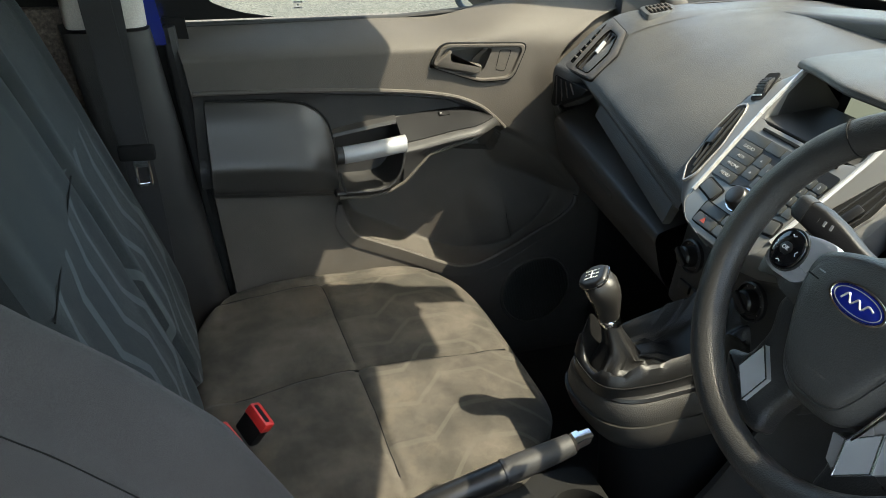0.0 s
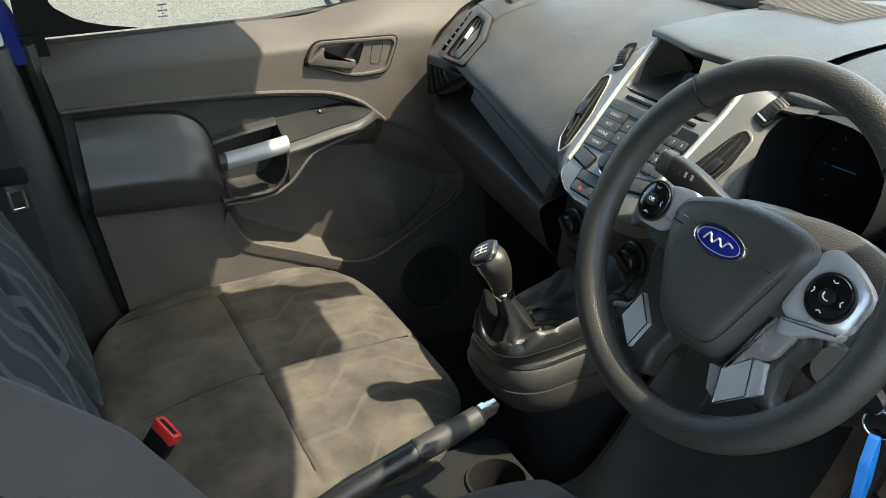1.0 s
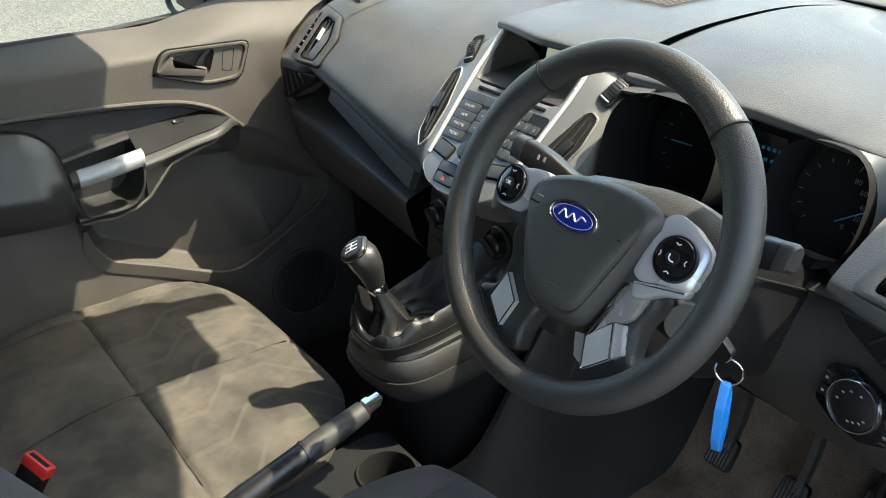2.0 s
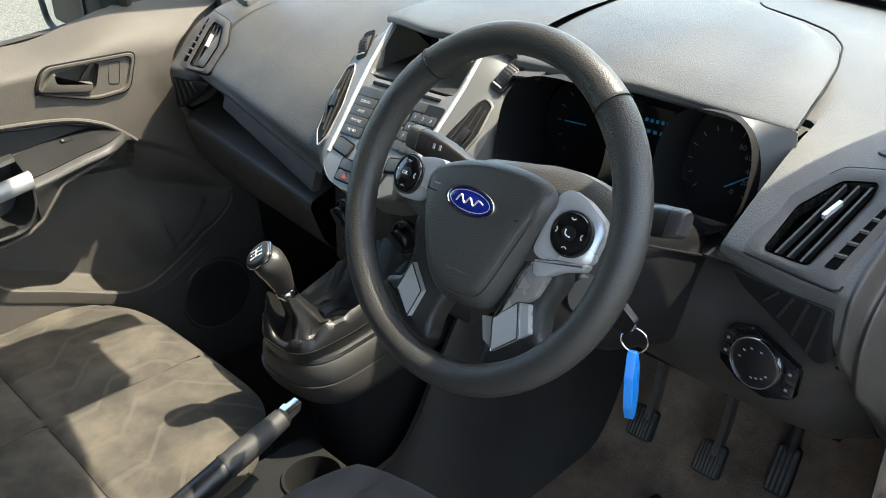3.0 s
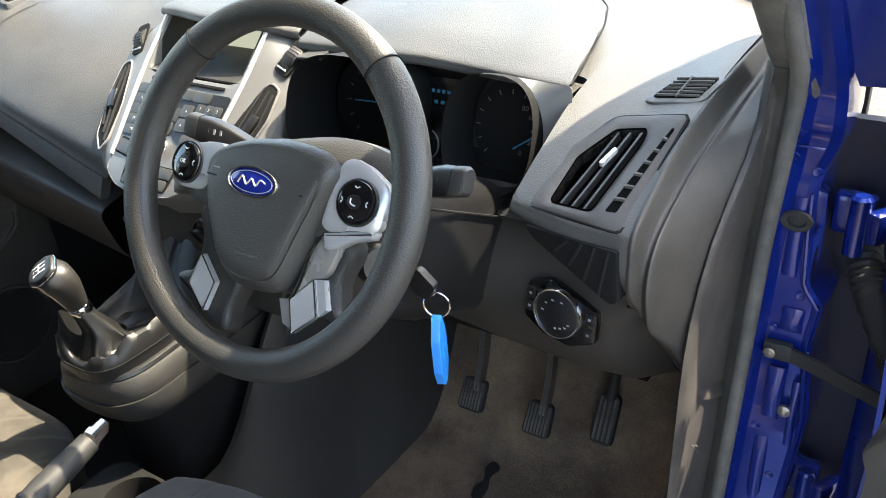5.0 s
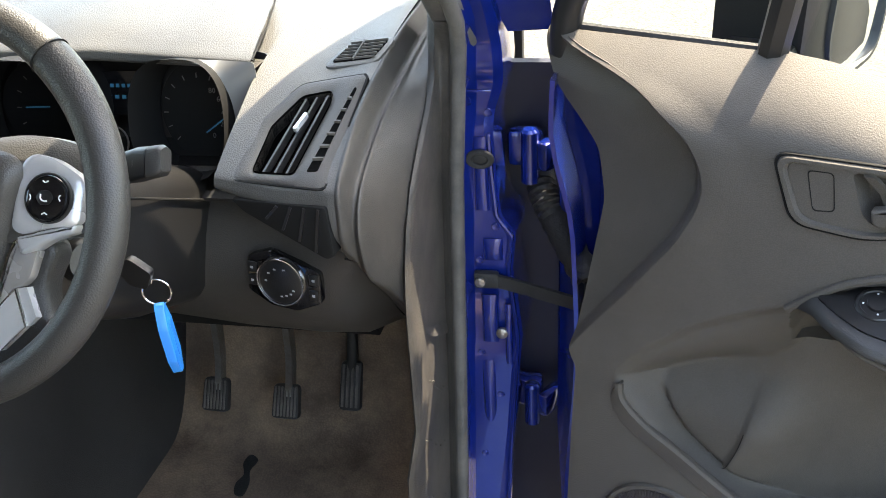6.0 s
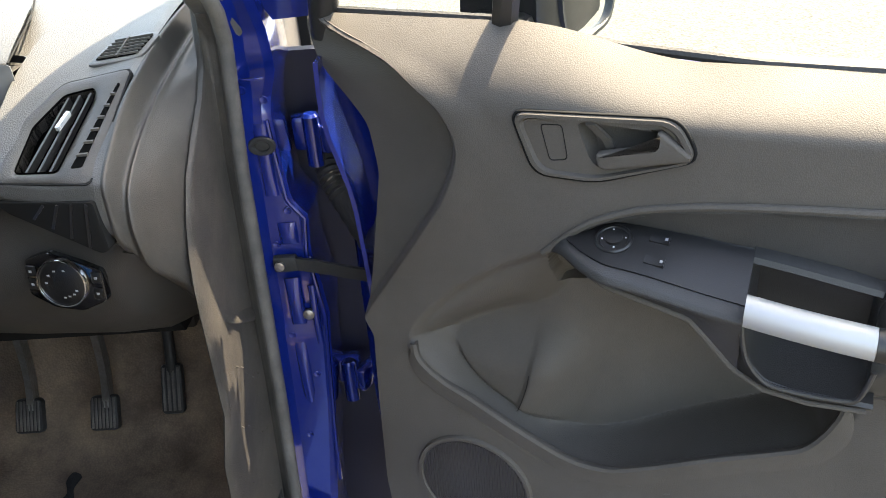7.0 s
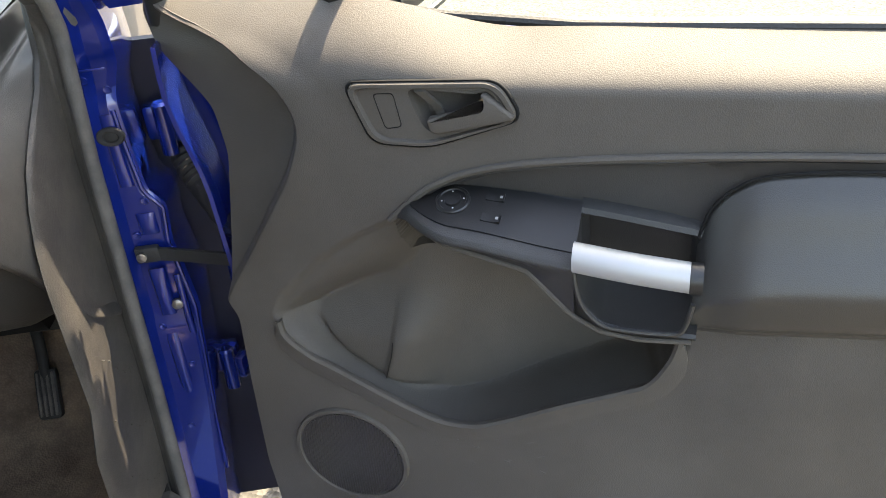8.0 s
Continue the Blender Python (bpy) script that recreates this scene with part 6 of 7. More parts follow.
# console cheeks down to the floor
for s in (-1, 1):
    dp("console_cheek", sheet(lambda u, v: (-0.045 + s * (0.110 + 0.075 * (1 - v) ** 2 + 0.055 * smooth01(0.55, 1.0, v) * smooth01(0.45, 0.65, u)), (-0.42 if s > 0 else 0.09) + 0.10 * v + (1.10 if s > 0 else 0.59) * u, 0.30 + (0.22 + 0.36 * smooth01(0.36, 0.62, u)) * v), 40, 24, 0.01, s < 0), DARK, "dark console side")

# ---- gear lever console ----
con = thing("gear_console", "dark grey gear lever console with a leatherette gaiter", "console", (-0.045, 0.08, 0.31))
CS = (0.045, -0.08, -0.31)
def console_ring(z, x0, x1, y0, y1, r):
    return [(q[0], q[1], z + 0.10 * (q[1] - 0.05) * (1 if z > 0.5 else 0)) for q in rounded([(x0, y0), (x1 * 0.9, y0 + 0.010), (x1 + 0.012, y1), (x0 - 0.004, y1)], r, 7)]


part("console_base", loft([console_ring(*q) for q in ((0.31, -0.10, 0.010, 0.06, 0.30, 0.05), (0.60, -0.105, 0.016, 0.03, 0.30, 0.05), (0.645, -0.12, 0.022, 0.015, 0.30, 0.06))]), BLACK, con, "dark recessed base", shift=CS)
part("console_body", loft([console_ring(*q) for q in ((0.640, -0.118, 0.018, 0.012, 0.31, 0.06), (0.644, -0.138, 0.030, -0.004, 0.31, 0.070), (0.655, -0.146, 0.034, -0.014, 0.31, 0.075), (0.672, -0.150, 0.034, -0.022, 0.31, 0.078), (0.686, -0.149, 0.030, -0.026, 0.31, 0.078))]), CONSOLE, con, "smooth lower console band", shift=CS)
part("console_panel", loft([console_ring(*q) for q in ((0.684, -0.145, 0.026, -0.021, 0.31, 0.076), (0.690, -0.146, 0.028, -0.0225, 0.31, 0.076), (0.716, -0.139, 0.020, -0.023, 0.31, 0.073), (0.720, -0.135, 0.0165, -0.021, 0.31, 0.071))]), DIMPLED, con, "finely dimpled console panel", shift=CS)
part("console_lip", loft([console_ring(*q) for q in ((0.716, -0.133, 0.014, -0.018, 0.30, 0.070), (0.722, -0.136, 0.0165, -0.0215, 0.30, 0.070), (0.727, -0.134, 0.0145, -0.020, 0.30, 0.068), (0.729, -0.128, 0.010, -0.015, 0.29, 0.064), (0.722, -0.06, -0.02, 0.05, 0.2, 0.02))]), SATIN, con, "satin lip round the gaiter", shift=CS)
K1 = V((-0.082, 0.028, 0.797))          # the lever's collar
BAG = ((1.0, -0.006), (1.01, 0.004), (1.02, 0.014), (1.0, 0.026), (0.96, 0.034), (0.89, 0.036), (0.80, 0.026), (0.70, 0.012), (0.58, 0.002), (0.46, 0.000), (0.36, 0.006))
rings = []
for k, (f, h) in enumerate(BAG):
    c = V((-0.059, 0.118, 0.729)).lerp(V((-0.074, 0.050, 0.729)), (1 - f) ** 1.1 * 1.45 if f < 1 else 0)
    ring = []
    for j in range(120):
        a = 2 * math.pi * j / 120
        cx, cy = math.copysign(abs(math.cos(a)) ** 0.55, math.cos(a)), math.copysign(abs(math.sin(a)) ** 0.65, math.sin(a))
        w = min(k, 5) / 5
        fold = 1 - 2 * abs(((a * 7 / (2 * math.pi) + 0.35 * math.sin(2 * a + 1.1)) % 1.0) - 0.5)          # sharp pleats
        crumple = (0.9 * (fold - 0.5) + 0.35 * math.sin(3 * a + 0.8 + 1.5 * f) + 0.25 * math.sin(11 * a + 4 * f)) * w
        g = f * (1 + 0.050 * crumple)
        rear = smooth01(-0.2, 0.9, cy)
        ring.append(V((c.x + 0.070 * g * cx, c.y + 0.134 * g * cy, 0.729 + 0.10 * (c.y + 0.134 * g * cy - 0.05) + h * (1.0 + 0.85 * crumple + 0.75 * rear))))
    rings.append(ring)
for t, r in ((0.2, 0.028), (0.45, 0.0225), (0.75, 0.0185), (1.0, 0.0155)):
    c = V((-0.072, 0.056, 0.738)).lerp(K1, t)
    rings.append([V((c.x + r * (1 + 0.16 * (1 - t) * math.sin(5 * a)) * math.cos(a), c.y + r * (1 + 0.16 * (1 - t) * math.sin(5 * a)) * math.sin(a), c.z - 0.3 * r * math.sin(a))) for a in [2 * math.pi * j / 120 for j in range(120)]])
part("gaiter", loft(rings, caps=False), GAITER, con, "creased black leatherette gaiter", shift=CS, smooth=50)
seam = [rings[2][j] + V((0, 0, 0.001)) for j in range(0, 120, 2)]
part("gaiter_seam", tube(seam, 0.0012, 6, closed=True), BLACK, con, "stitched edge", shift=CS)
axis = (V((-0.088, 0.006, 0.872)) - K1).normalized()
lvm = Matrix.Translation(K1) @ axis.to_track_quat("Z", "Y").to_matrix().to_4x4()
part("lever_sleeve", lathe([(0.017, -0.03), (0.0145, -0.002)], lvm, 20), GAITER, con, shift=CS)
part("collar", lathe([(0.0145, -0.006), (0.016, -0.004), (0.016, 0.007), (0.0145, 0.009)], lvm, 24), CHROME, con, "chrome collar", shift=CS)
def knob_ring(h, r, wide, lean=0.0):
    return [lvm @ V((r * wide * math.copysign(abs(math.cos(a)) ** 0.85, math.cos(a)), lean + r * math.copysign(abs(math.sin(a)) ** 0.85, math.sin(a)), h)) for a in [2 * math.pi * k / 40 for k in range(40)]]


part("gear_knob", loft([knob_ring(*q) for q in ((0.009, 0.0145, 1.0), (0.018, 0.0170, 1.02), (0.030, 0.0195, 1.06), (0.044, 0.0225, 1.10), (0.058, 0.0248, 1.12, -0.002), (0.070, 0.0245, 1.10, -0.003), (0.079, 0.0205, 1.06, -0.004), (0.085, 0.0130, 1.0, -0.005), (0.087, 0.001, 1.0, -0.006))]), KNOBGREY, con, "grained grey gear knob", shift=CS)
kt = lvm @ pose(0, -0.010, 0.0815, 24, 0, 0) @ pose(0, 0, 0, 0, 0, -30)
shield = rounded([(q[0] * 1.1, q[1] * 1.1) for q in [(-0.019, 0.010), (-0.012, 0.020), (0.012, 0.020), (0.019, 0.010), (0.019, -0.008), (0.008, -0.022), (-0.008, -0.022), (-0.019, -0.008)]], 0.006, 4)
crown = plate(shield, 0.010, kt @ Matrix.Translation((0, 0, 0.0045)), 0.006, 4, 0.0012)
part("knob_insert", crown, SATIN, con, "glossy black crown with the shift pattern", shift=CS)
part("insert_band", tube([kt @ V((q[0] * 1.03, q[1] * 1.03, -0.0015)) for q in shield], 0.0007, 6, closed=True), CHROME, con, "thin chrome band", shift=CS)
face_up = [knob_ring(h, r + 0.0006, w, l)[26:35] for h, r, w, l in ((0.020, 0.0172, 1.02, 0.0), (0.034, 0.0200, 1.07, 0.0), (0.048, 0.0232, 1.10, 0.0), (0.060, 0.0249, 1.12, -0.002), (0.070, 0.0246, 1.10, -0.003))]
part("knob_front", loft(face_up, closed=False, caps=False), GLOSS, con, "glossy black front of the knob", shift=CS)
for a, b, w, h in ((-0.007, 0, 0.0012, 0.012), (0, 0, 0.0012, 0.012), (0.007, 0, 0.0012, 0.012), (0, 0, 0.014, 0.0012)):
    part("shift_pattern", box(w, h, 0.0008, kt @ Matrix.Translation((a, b, 0.0058))), WHITE, con, smooth=0, shift=CS)
for t, a, b in (("1", -0.007, 0.009), ("3", 0, 0.009), ("5", 0.007, 0.009), ("2", -0.007, -0.009), ("4", 0, -0.009), ("R", 0.007, -0.009)):
    lettering("gear_number", t, 0.006, kt @ Matrix.Translation((a, b, 0.0052)), WHITE, con, shift=CS)

# ---- handbrake and the cup tray behind the console ----
tray = thing("cup_tray", "dark moulded tunnel tray with a round cup well", "tray", (0.0, -0.2, 0.31))
CUP, cup_fan = (0.035, -0.045), [2 * math.pi * k / 72 for k in range(72)]
tray_edge = [ray_out(rounded([(-0.06, -0.55), (0.085, -0.55), (0.085, 0.008), (-0.06, 0.008)], 0.03, 4), CUP, a) for a in cup_fan]
disc = lambda r: [(CUP[0] + r * math.cos(a), CUP[1] + r * math.sin(a)) for a in cup_fan]
part("tray_body", loft([[(q[0], q[1], z) for q in ring] for ring, z in ((tray_edge, 0.31), (tray_edge, 0.548), ([(CUP[0] + (q[0] - CUP[0]) * 0.97, CUP[1] + (q[1] - CUP[1]) * 0.97) for q in tray_edge], 0.554), (disc(0.050), 0.555), (disc(0.047), 0.560), (disc(0.043), 0.560), (disc(0.041), 0.552), (disc(0.037), 0.47), (disc(0.001), 0.468))]), TRAY, tray, "tray moulding with a deep cup well", shift=(0, 0.2, -0.31))
hb = thing("handbrake", "black plastic handbrake lever with a silver tip", "handbrake", (0.02, -0.30, 0.556))
HB = [V((0.02, -0.36, 0.585)), V((0.02, -0.27, 0.622)), V((0.02, -0.17, 0.650)), V((0.019, -0.09, 0.670)), V((0.018, -0.070, 0.675))]
hs = lambda k: (-0.02, 0.30, -0.556)
part("lever", tube(HB[:3] + [HB[2].lerp(HB[3], 0.05)], [0.019, 0.019, 0.018, 0.017], 16), SATIN, hb, shift=hs(0))
part("grip", tube([HB[2].lerp(HB[3], 0.02), HB[2].lerp(HB[3], 0.3), HB[3], HB[4]], [0.0175, 0.0185, 0.0165, 0.0155], 16), DARK, hb, "grained grip", shift=hs(0))
part("grip_joint", tube([HB[2], HB[2].lerp(HB[3], 0.06)], 0.0195, 16), SATIN, hb, shift=hs(0))
part("tip", loft([[c + V((q[0], 0.3 * q[1], q[1])) for q in rounded([(-w, -h), (w, -h), (w, h), (-w, h)], 0.003, 2)] for c, w, h in ((HB[4], 0.0115, 0.0115), (V((0.018, -0.062, 0.678)), 0.0115, 0.0115), (V((0.018, -0.0615, 0.6785)), 0.0095, 0.0095), (V((0.018, -0.044, 0.683)), 0.0090, 0.0085), (V((0.018, -0.042, 0.682)), 0.0075, 0.0070))]), CHROME, hb, "silver push button", shift=hs(0), smooth=20)
part("foot", loft([[(q[0], q[1], z) for q in rounded([(-0.01, -0.45), (0.05, -0.45), (0.05, -0.33), (-0.01, -0.33)], 0.02, 3)] for z in (0.556, 0.58)]), RUBBER, hb, shift=hs(0))

# ---- steering wheel ----
WC, WT = V((0.346, 0.0, 1.080)), 26.8
WM = basis(WC, (1, 0, 0), (0, math.sin(radians(WT)), math.cos(radians(WT))))       # z points at the driver
wheel = thing("steering_wheel", "dark grained steering wheel with silver spoke trims and a blue badge", "steering wheel", m=WM)
rim = []
for k in range(96):
    a = 2 * math.pi * k / 96
    r0 = 0.0172 + 0.0010 * math.cos(2 * a) + 0.0012 * math.exp(-((abs(math.cos(a)) - 0.72) / 0.14) ** 2) * (math.sin(a) > 0)
    ring = []
    for j in range(18):
        b = 2 * math.pi * j / 18
        ring.append(V(((0.1705 + r0 * math.cos(b)) * math.cos(a), (0.1705 + r0 * math.cos(b)) * math.sin(a), 0.0165 * math.sin(b))))
    rim.append(ring)
part("rim", loft(rim, wrap=True), LEATHER, wheel, "grained dark rim")
for deg in (48, 132):
    a = radians(deg)
    c, t = V((0.1705 * math.cos(a), 0.1705 * math.sin(a), 0)), V((math.cos(a), math.sin(a), 0))
    part("rim_joint", tube([c + 0.0186 * (t * math.cos(b)) + V((0, 0, 0.0176 * math.sin(b))) for b in [2 * math.pi * j / 20 for j in range(20)]], 0.0007, 6, closed=True), BLACK, wheel)


def wz(z):
    return Matrix.Translation((0, 0, z))


# airbag cover: a raised face inside a crease, with shoulders that fall away to the spokes
bag = curve([(-0.080, 0.020), (-0.062, 0.034), (-0.022, 0.047), (0.026, 0.052), (0.064, 0.049), (0.084, 0.040), (0.086, 0.022), (0.078, -0.004), (0.065, -0.038), (0.050, -0.078), (0.036, -0.097), (0.010, -0.103), (-0.022, -0.101), (-0.046, -0.086), (-0.062, -0.058), (-0.075, -0.030), (-0.083, -0.004)], 5)
rings = []
for f, z in ((0.88, -0.042), (0.96, -0.022), (0.97, -0.014), (0.95, -0.008), (0.88, -0.001), (0.83, 0.0025), (0.805, 0.0020), (0.790, 0.0066), (0.76, 0.0086), (0.60, 0.0100), (0.35, 0.0108), (0.15, 0.0110), (0.02, 0.0110)):
    ring = []
    for q in bag:
        top = smooth01(-0.01, 0.035, q[1])
        zz = z * (1 - top) + top * (0.011 - 0.010 * f ** 4 - 0.012 * max(f - 0.9, 0) * 10 if f < 0.99 else z)
        ring.append(V((q[0] * f, (q[1] + 0.025) * f - 0.025, zz)))
    rings.append(ring)
part("airbag_cover", loft(rings), HUBSKIN, wheel, "grained airbag cover")
bm_ = wz(0.0125) @ Matrix.Translation((-0.003, 0.004, 0))
bd = part("badge", plate(oval(0, 0, 0.029, 0.0125, 48), 0.006, bm_, 0.002), BADGE, wheel, "oval blue badge")
part("badge_rim", hoop(oval(0, 0, 0.0325, 0.0152, 48), oval(0, 0, 0.0290, 0.0125, 48), 0.006, bm_ @ wz(0.0008), 0.001), CHROME, bd, "bright badge rim")
part("badge_line", hoop(oval(0, 0, 0.0268, 0.0106, 48), oval(0, 0, 0.0258, 0.0097, 48), 0.002, bm_ @ wz(0.0004), 0.0002), SILVER, bd, "thin silver line")
wave = curve([(-0.017, -0.003), (-0.012, 0.004), (-0.006, -0.003), (0.0, 0.003), (0.006, -0.003), (0.011, 0.003), (0.018, 0.001)], 6, False)
part("badge_script", tube([bm_ @ V((q[0], q[1], 0.0004)) for q in wave], 0.0010, 6), SILVER, bd, "pale wavy script shape")
for s, x in ((-1, -0.054), (1, 0.046)):
    part("cover_slot", box(0.024, 0.0016, 0.0012, wz(0.0088) @ pose(x, 0.002, 0, 0, 0, -2), 0.0004), BLACK, wheel)
    part("horn_mark", box(0.008, 0.0012, 0.0006, wz(0.0090) @ Matrix.Translation((x, 0.010, 0))), GREYPRINT, wheel, smooth=0)
part("embossed_bar", box(0.030, 0.0055, 0.0014, wz(0.0096) @ Matrix.Translation((0.004, -0.066, 0)), 0.0006), HUBSKIN, wheel, "faint embossed bar")
# grained backs of the upper spokes and the pad behind the cover
back = curve([(-0.150, -0.030), (-0.154, 0.004), (-0.150, 0.012), (-0.110, 0.020), (-0.060, 0.032), (0.0, 0.050), (0.060, 0.062), (0.110, 0.057), (0.150, 0.038), (0.156, 0.010), (0.150, -0.024), (0.120, -0.020), (0.088, -0.030), (0.0, -0.040), (-0.088, -0.032), (-0.120, -0.024)], 4)


def domed(outline, depth, m, fn, steps=8, centre=None):
    """A plate whose face follows z = fn(x, y)."""
    o = [np.array(q, float) for q in outline]
    c = np.array(centre) if centre else sum(o) / len(o)
    rings = [[m @ V((q[0], q[1], fn(q[0], q[1]) - depth)) for q in o]]
    for k in range(steps):
        f = 1 - (k / steps) ** 1.0 * 0.98
        rings.append([m @ V((*(c + (q - c) * f), fn(*(c + (q - c) * f)) - 0.002 * (k == 0))) for q in o])
    return loft(rings)


part("spoke_back", domed(back, 0.020, wz(-0.010), lambda x, y: -2.6 * max(y - 0.012, 0) ** 1.6 - 0.35 * max(abs(x) - 0.10, 0), 10, (0, 0.01)), HUBSKIN, wheel, "grained pad behind the airbag cover")
for s in (-1, 1):
    mx = (lambda pts: [(s * a, b) for a, b in pts])
    tr = mx([(0.080, 0.040), (0.090, 0.046), (0.112, 0.040), (0.133, 0.027), (0.139, 0.018), (0.136, 0.002), (0.134, -0.016), (0.108, -0.019), (0.082, -0.026), (0.072, -0.020), (0.078, 0.012)])
    if s < 0:
        tr = [(-0.066, 0.032), (-0.085, 0.033), (-0.109, 0.027), (-0.131, 0.016), (-0.139, 0.003), (-0.143, -0.009), (-0.136, -0.016), (-0.118, -0.019), (-0.086, -0.018), (-0.074, -0.006), (-0.070, 0.012)]
    trim = part("spoke_trim", domed(rounded(tr, 0.007, 4), 0.012, wz(-0.0045), lambda x, y: -0.35 * max(abs(x) - 0.115, 0) - 5.5 * max(y - 0.004, 0) ** 2 - 2.0 * max(-y - 0.004, 0) ** 2, 8), SILVER, wheel, "satin silver spoke trim")
    pm = wz(-0.0045) @ Matrix.Translation((s * 0.110, 0.007, 0)) @ pose(0, 0, 0, -4, s * 2, 0)
    pod = part("button_pod", lathe([(0.0205, -0.006), (0.0205, 0.0012), (0.0195, 0.0026), (0.0185, 0.0022), (0.0182, 0.0034), (0.012, 0.0050), (0.0001, 0.0042)], pm, 36), GLOSS, wheel, "glossy black button pod")
    part("pod_ring", hoop(oval(0, 0, 0.0222, 0.0222, 36), oval(0, 0, 0.0206, 0.0206, 36), 0.004, pm @ wz(0.0012), 0.0006), DARK, pod)
    hexa = [(0.0085 * math.cos(math.pi / 3 * k), 0.0072 * math.sin(math.pi / 3 * k)) for k in range(6)]
    part("pod_button", plate(rounded(hexa, 0.002, 3), 0.003, pm @ wz(0.0058), 0.0008), SATIN, pod)
    for k, (a, b) in enumerate(((0.0, 0.0135), (0.0, -0.0135), (0.0135, 0.0), (-0.0135, 0.0))):
        for h in (-1, 1):
            part("mark", box(0.0034, 0.0010, 0.0005, pm @ pose(a + (0.0012 * h if a == 0 else 0), b + (0.0012 * h if a else 0), 0.0046, 0, 0, h * (35 if a == 0 else 55) * (1 if a + b > 0 else -1))), WHITE, pod, smooth=0)
    if s < 0:
        lettering("print", "OK", 0.0062, pm @ wz(0.0058), WHITE, pod)
    else:
        part("phone_mark", tube([pm @ V((q[0], q[1], 0.0062)) for q in curve([(-0.003, 0.003), (-0.003, -0.001), (0.0, -0.003), (0.003, -0.003)], 4, False)], 0.0007, 6), WHITE, pod)
    # lower spoke: dark foot, folded silver leg and bright toe
    lo = mx([(0.026, -0.100), (0.050, -0.088), (0.066, -0.040), (0.076, -0.026), (0.100, -0.030), (0.104, -0.044), (0.092, -0.070), (0.097, -0.104), (0.124, -0.112), (0.112, -0.130), (0.084, -0.150), (0.058, -0.160), (0.036, -0.158), (0.038, -0.130)])
    part("lower_spoke", plate(rounded(lo, 0.010, 4), 0.024, wz(-0.024), 0.008, 3), LEATHER, wheel, "dark lower spoke")
    if s > 0:
        ba = mx([(0.073, -0.027), (0.133, -0.0145), (0.131, -0.023), (0.106, -0.031), (0.092, -0.040), (0.078, -0.044)])
        part("spoke_bar", plate(rounded(ba, 0.004, 3), 0.014, wz(-0.0095), 0.004, 3), SILVER, wheel, "silver bar under the buttons")
        lt = mx([(0.0735, -0.028), (0.094, -0.040), (0.086, -0.064), (0.078, -0.072), (0.070, -0.0735), (0.056, -0.090), (0.048, -0.098), (0.053, -0.086), (0.064, -0.046)])
        leg = part("lower_trim", plate(rounded(lt, 0.003, 3), 0.010, wz(-0.013), 0.003), DARKSILVER, wheel, "smoked silver lower spoke leg")
        part("trim_edge", tube([wz(-0.0125) @ V((q[0], q[1], 0)) for q in curve(mx([(0.0735, -0.030), (0.064, -0.048), (0.053, -0.086), (0.048, -0.098)]), 5, False)], 0.0013, 6), CHROME, leg)
    off = (0.0, 0.0) if s > 0 else (-0.008, -0.008)
    sx_ = lambda pts: [(s * a + off[0], b + off[1]) for a, b in pts]
    fo = sx_([(0.046, -0.099), (0.070, -0.0745), (0.081, -0.1075), (0.0555, -0.131)])
    toe = part("foot_trim", plate(fo, 0.008, wz(-0.0145), 0.0), FOOTSILVER, wheel, "bright lower spoke toe", smooth=0)
    if s > 0:
        part("toe_side", plate(sx_([(0.0715, -0.0740), (0.081, -0.0725), (0.0905, -0.099), (0.0822, -0.1072)]), 0.008, wz(-0.0160), 0.0), SILVER, toe, smooth=0)
        part("toe_edge", plate(sx_([(0.031, -0.102), (0.0452, -0.0995), (0.0545, -0.1305), (0.040, -0.124)]), 0.008, wz(-0.0175), 0.0), DARKSILVER, toe, smooth=0)
    for p0, p1 in (((0.046, -0.099), (0.0555, -0.131)), ((0.070, -0.0745), (0.081, -0.1075)), ((0.046, -0.099), (0.070, -0.0745)), ((0.0555, -0.131), (0.081, -0.1075))):
        part("toe_bead", tube([wz(-0.0145) @ V((*sx_([p0])[0], 0)), wz(-0.0145) @ V((*sx_([p1])[0], 0))], 0.0008, 6), CHROME, toe)

# ---- steering column, stalks and the key ----
col = thing("steering_column", "dark steering column shroud with two stalks", "steering column", m=WM)
rings = []
for z, w, h0, h1 in ((-0.045, 0.070, -0.080, 0.035), (-0.07, 0.085, -0.100, 0.050), (-0.14, 0.100, -0.120, 0.055), (-0.20, 0.105, -0.125, 0.050), (-0.33, 0.10, -0.12, 0.05)):
    rings.append([V((q[0], q[1], z)) for q in rounded([(-w, h0 * 0.6), (-w * 0.7, h0), (w * 0.85, h0), (w, h0 * 0.6), (w, h1 * 0.6), (w * 0.7, h1), (-w * 0.7, h1), (-w, h1 * 0.6)], 0.025, 3)])
part("shroud", loft(rings), SATIN, col, "dark two-part shroud")
part("shroud_joint", tube([(0.104, 0.008, -0.10), (0.107, 0.008, -0.19), (0.103, 0.008, -0.32)], 0.0015, 6), BLACK, col)
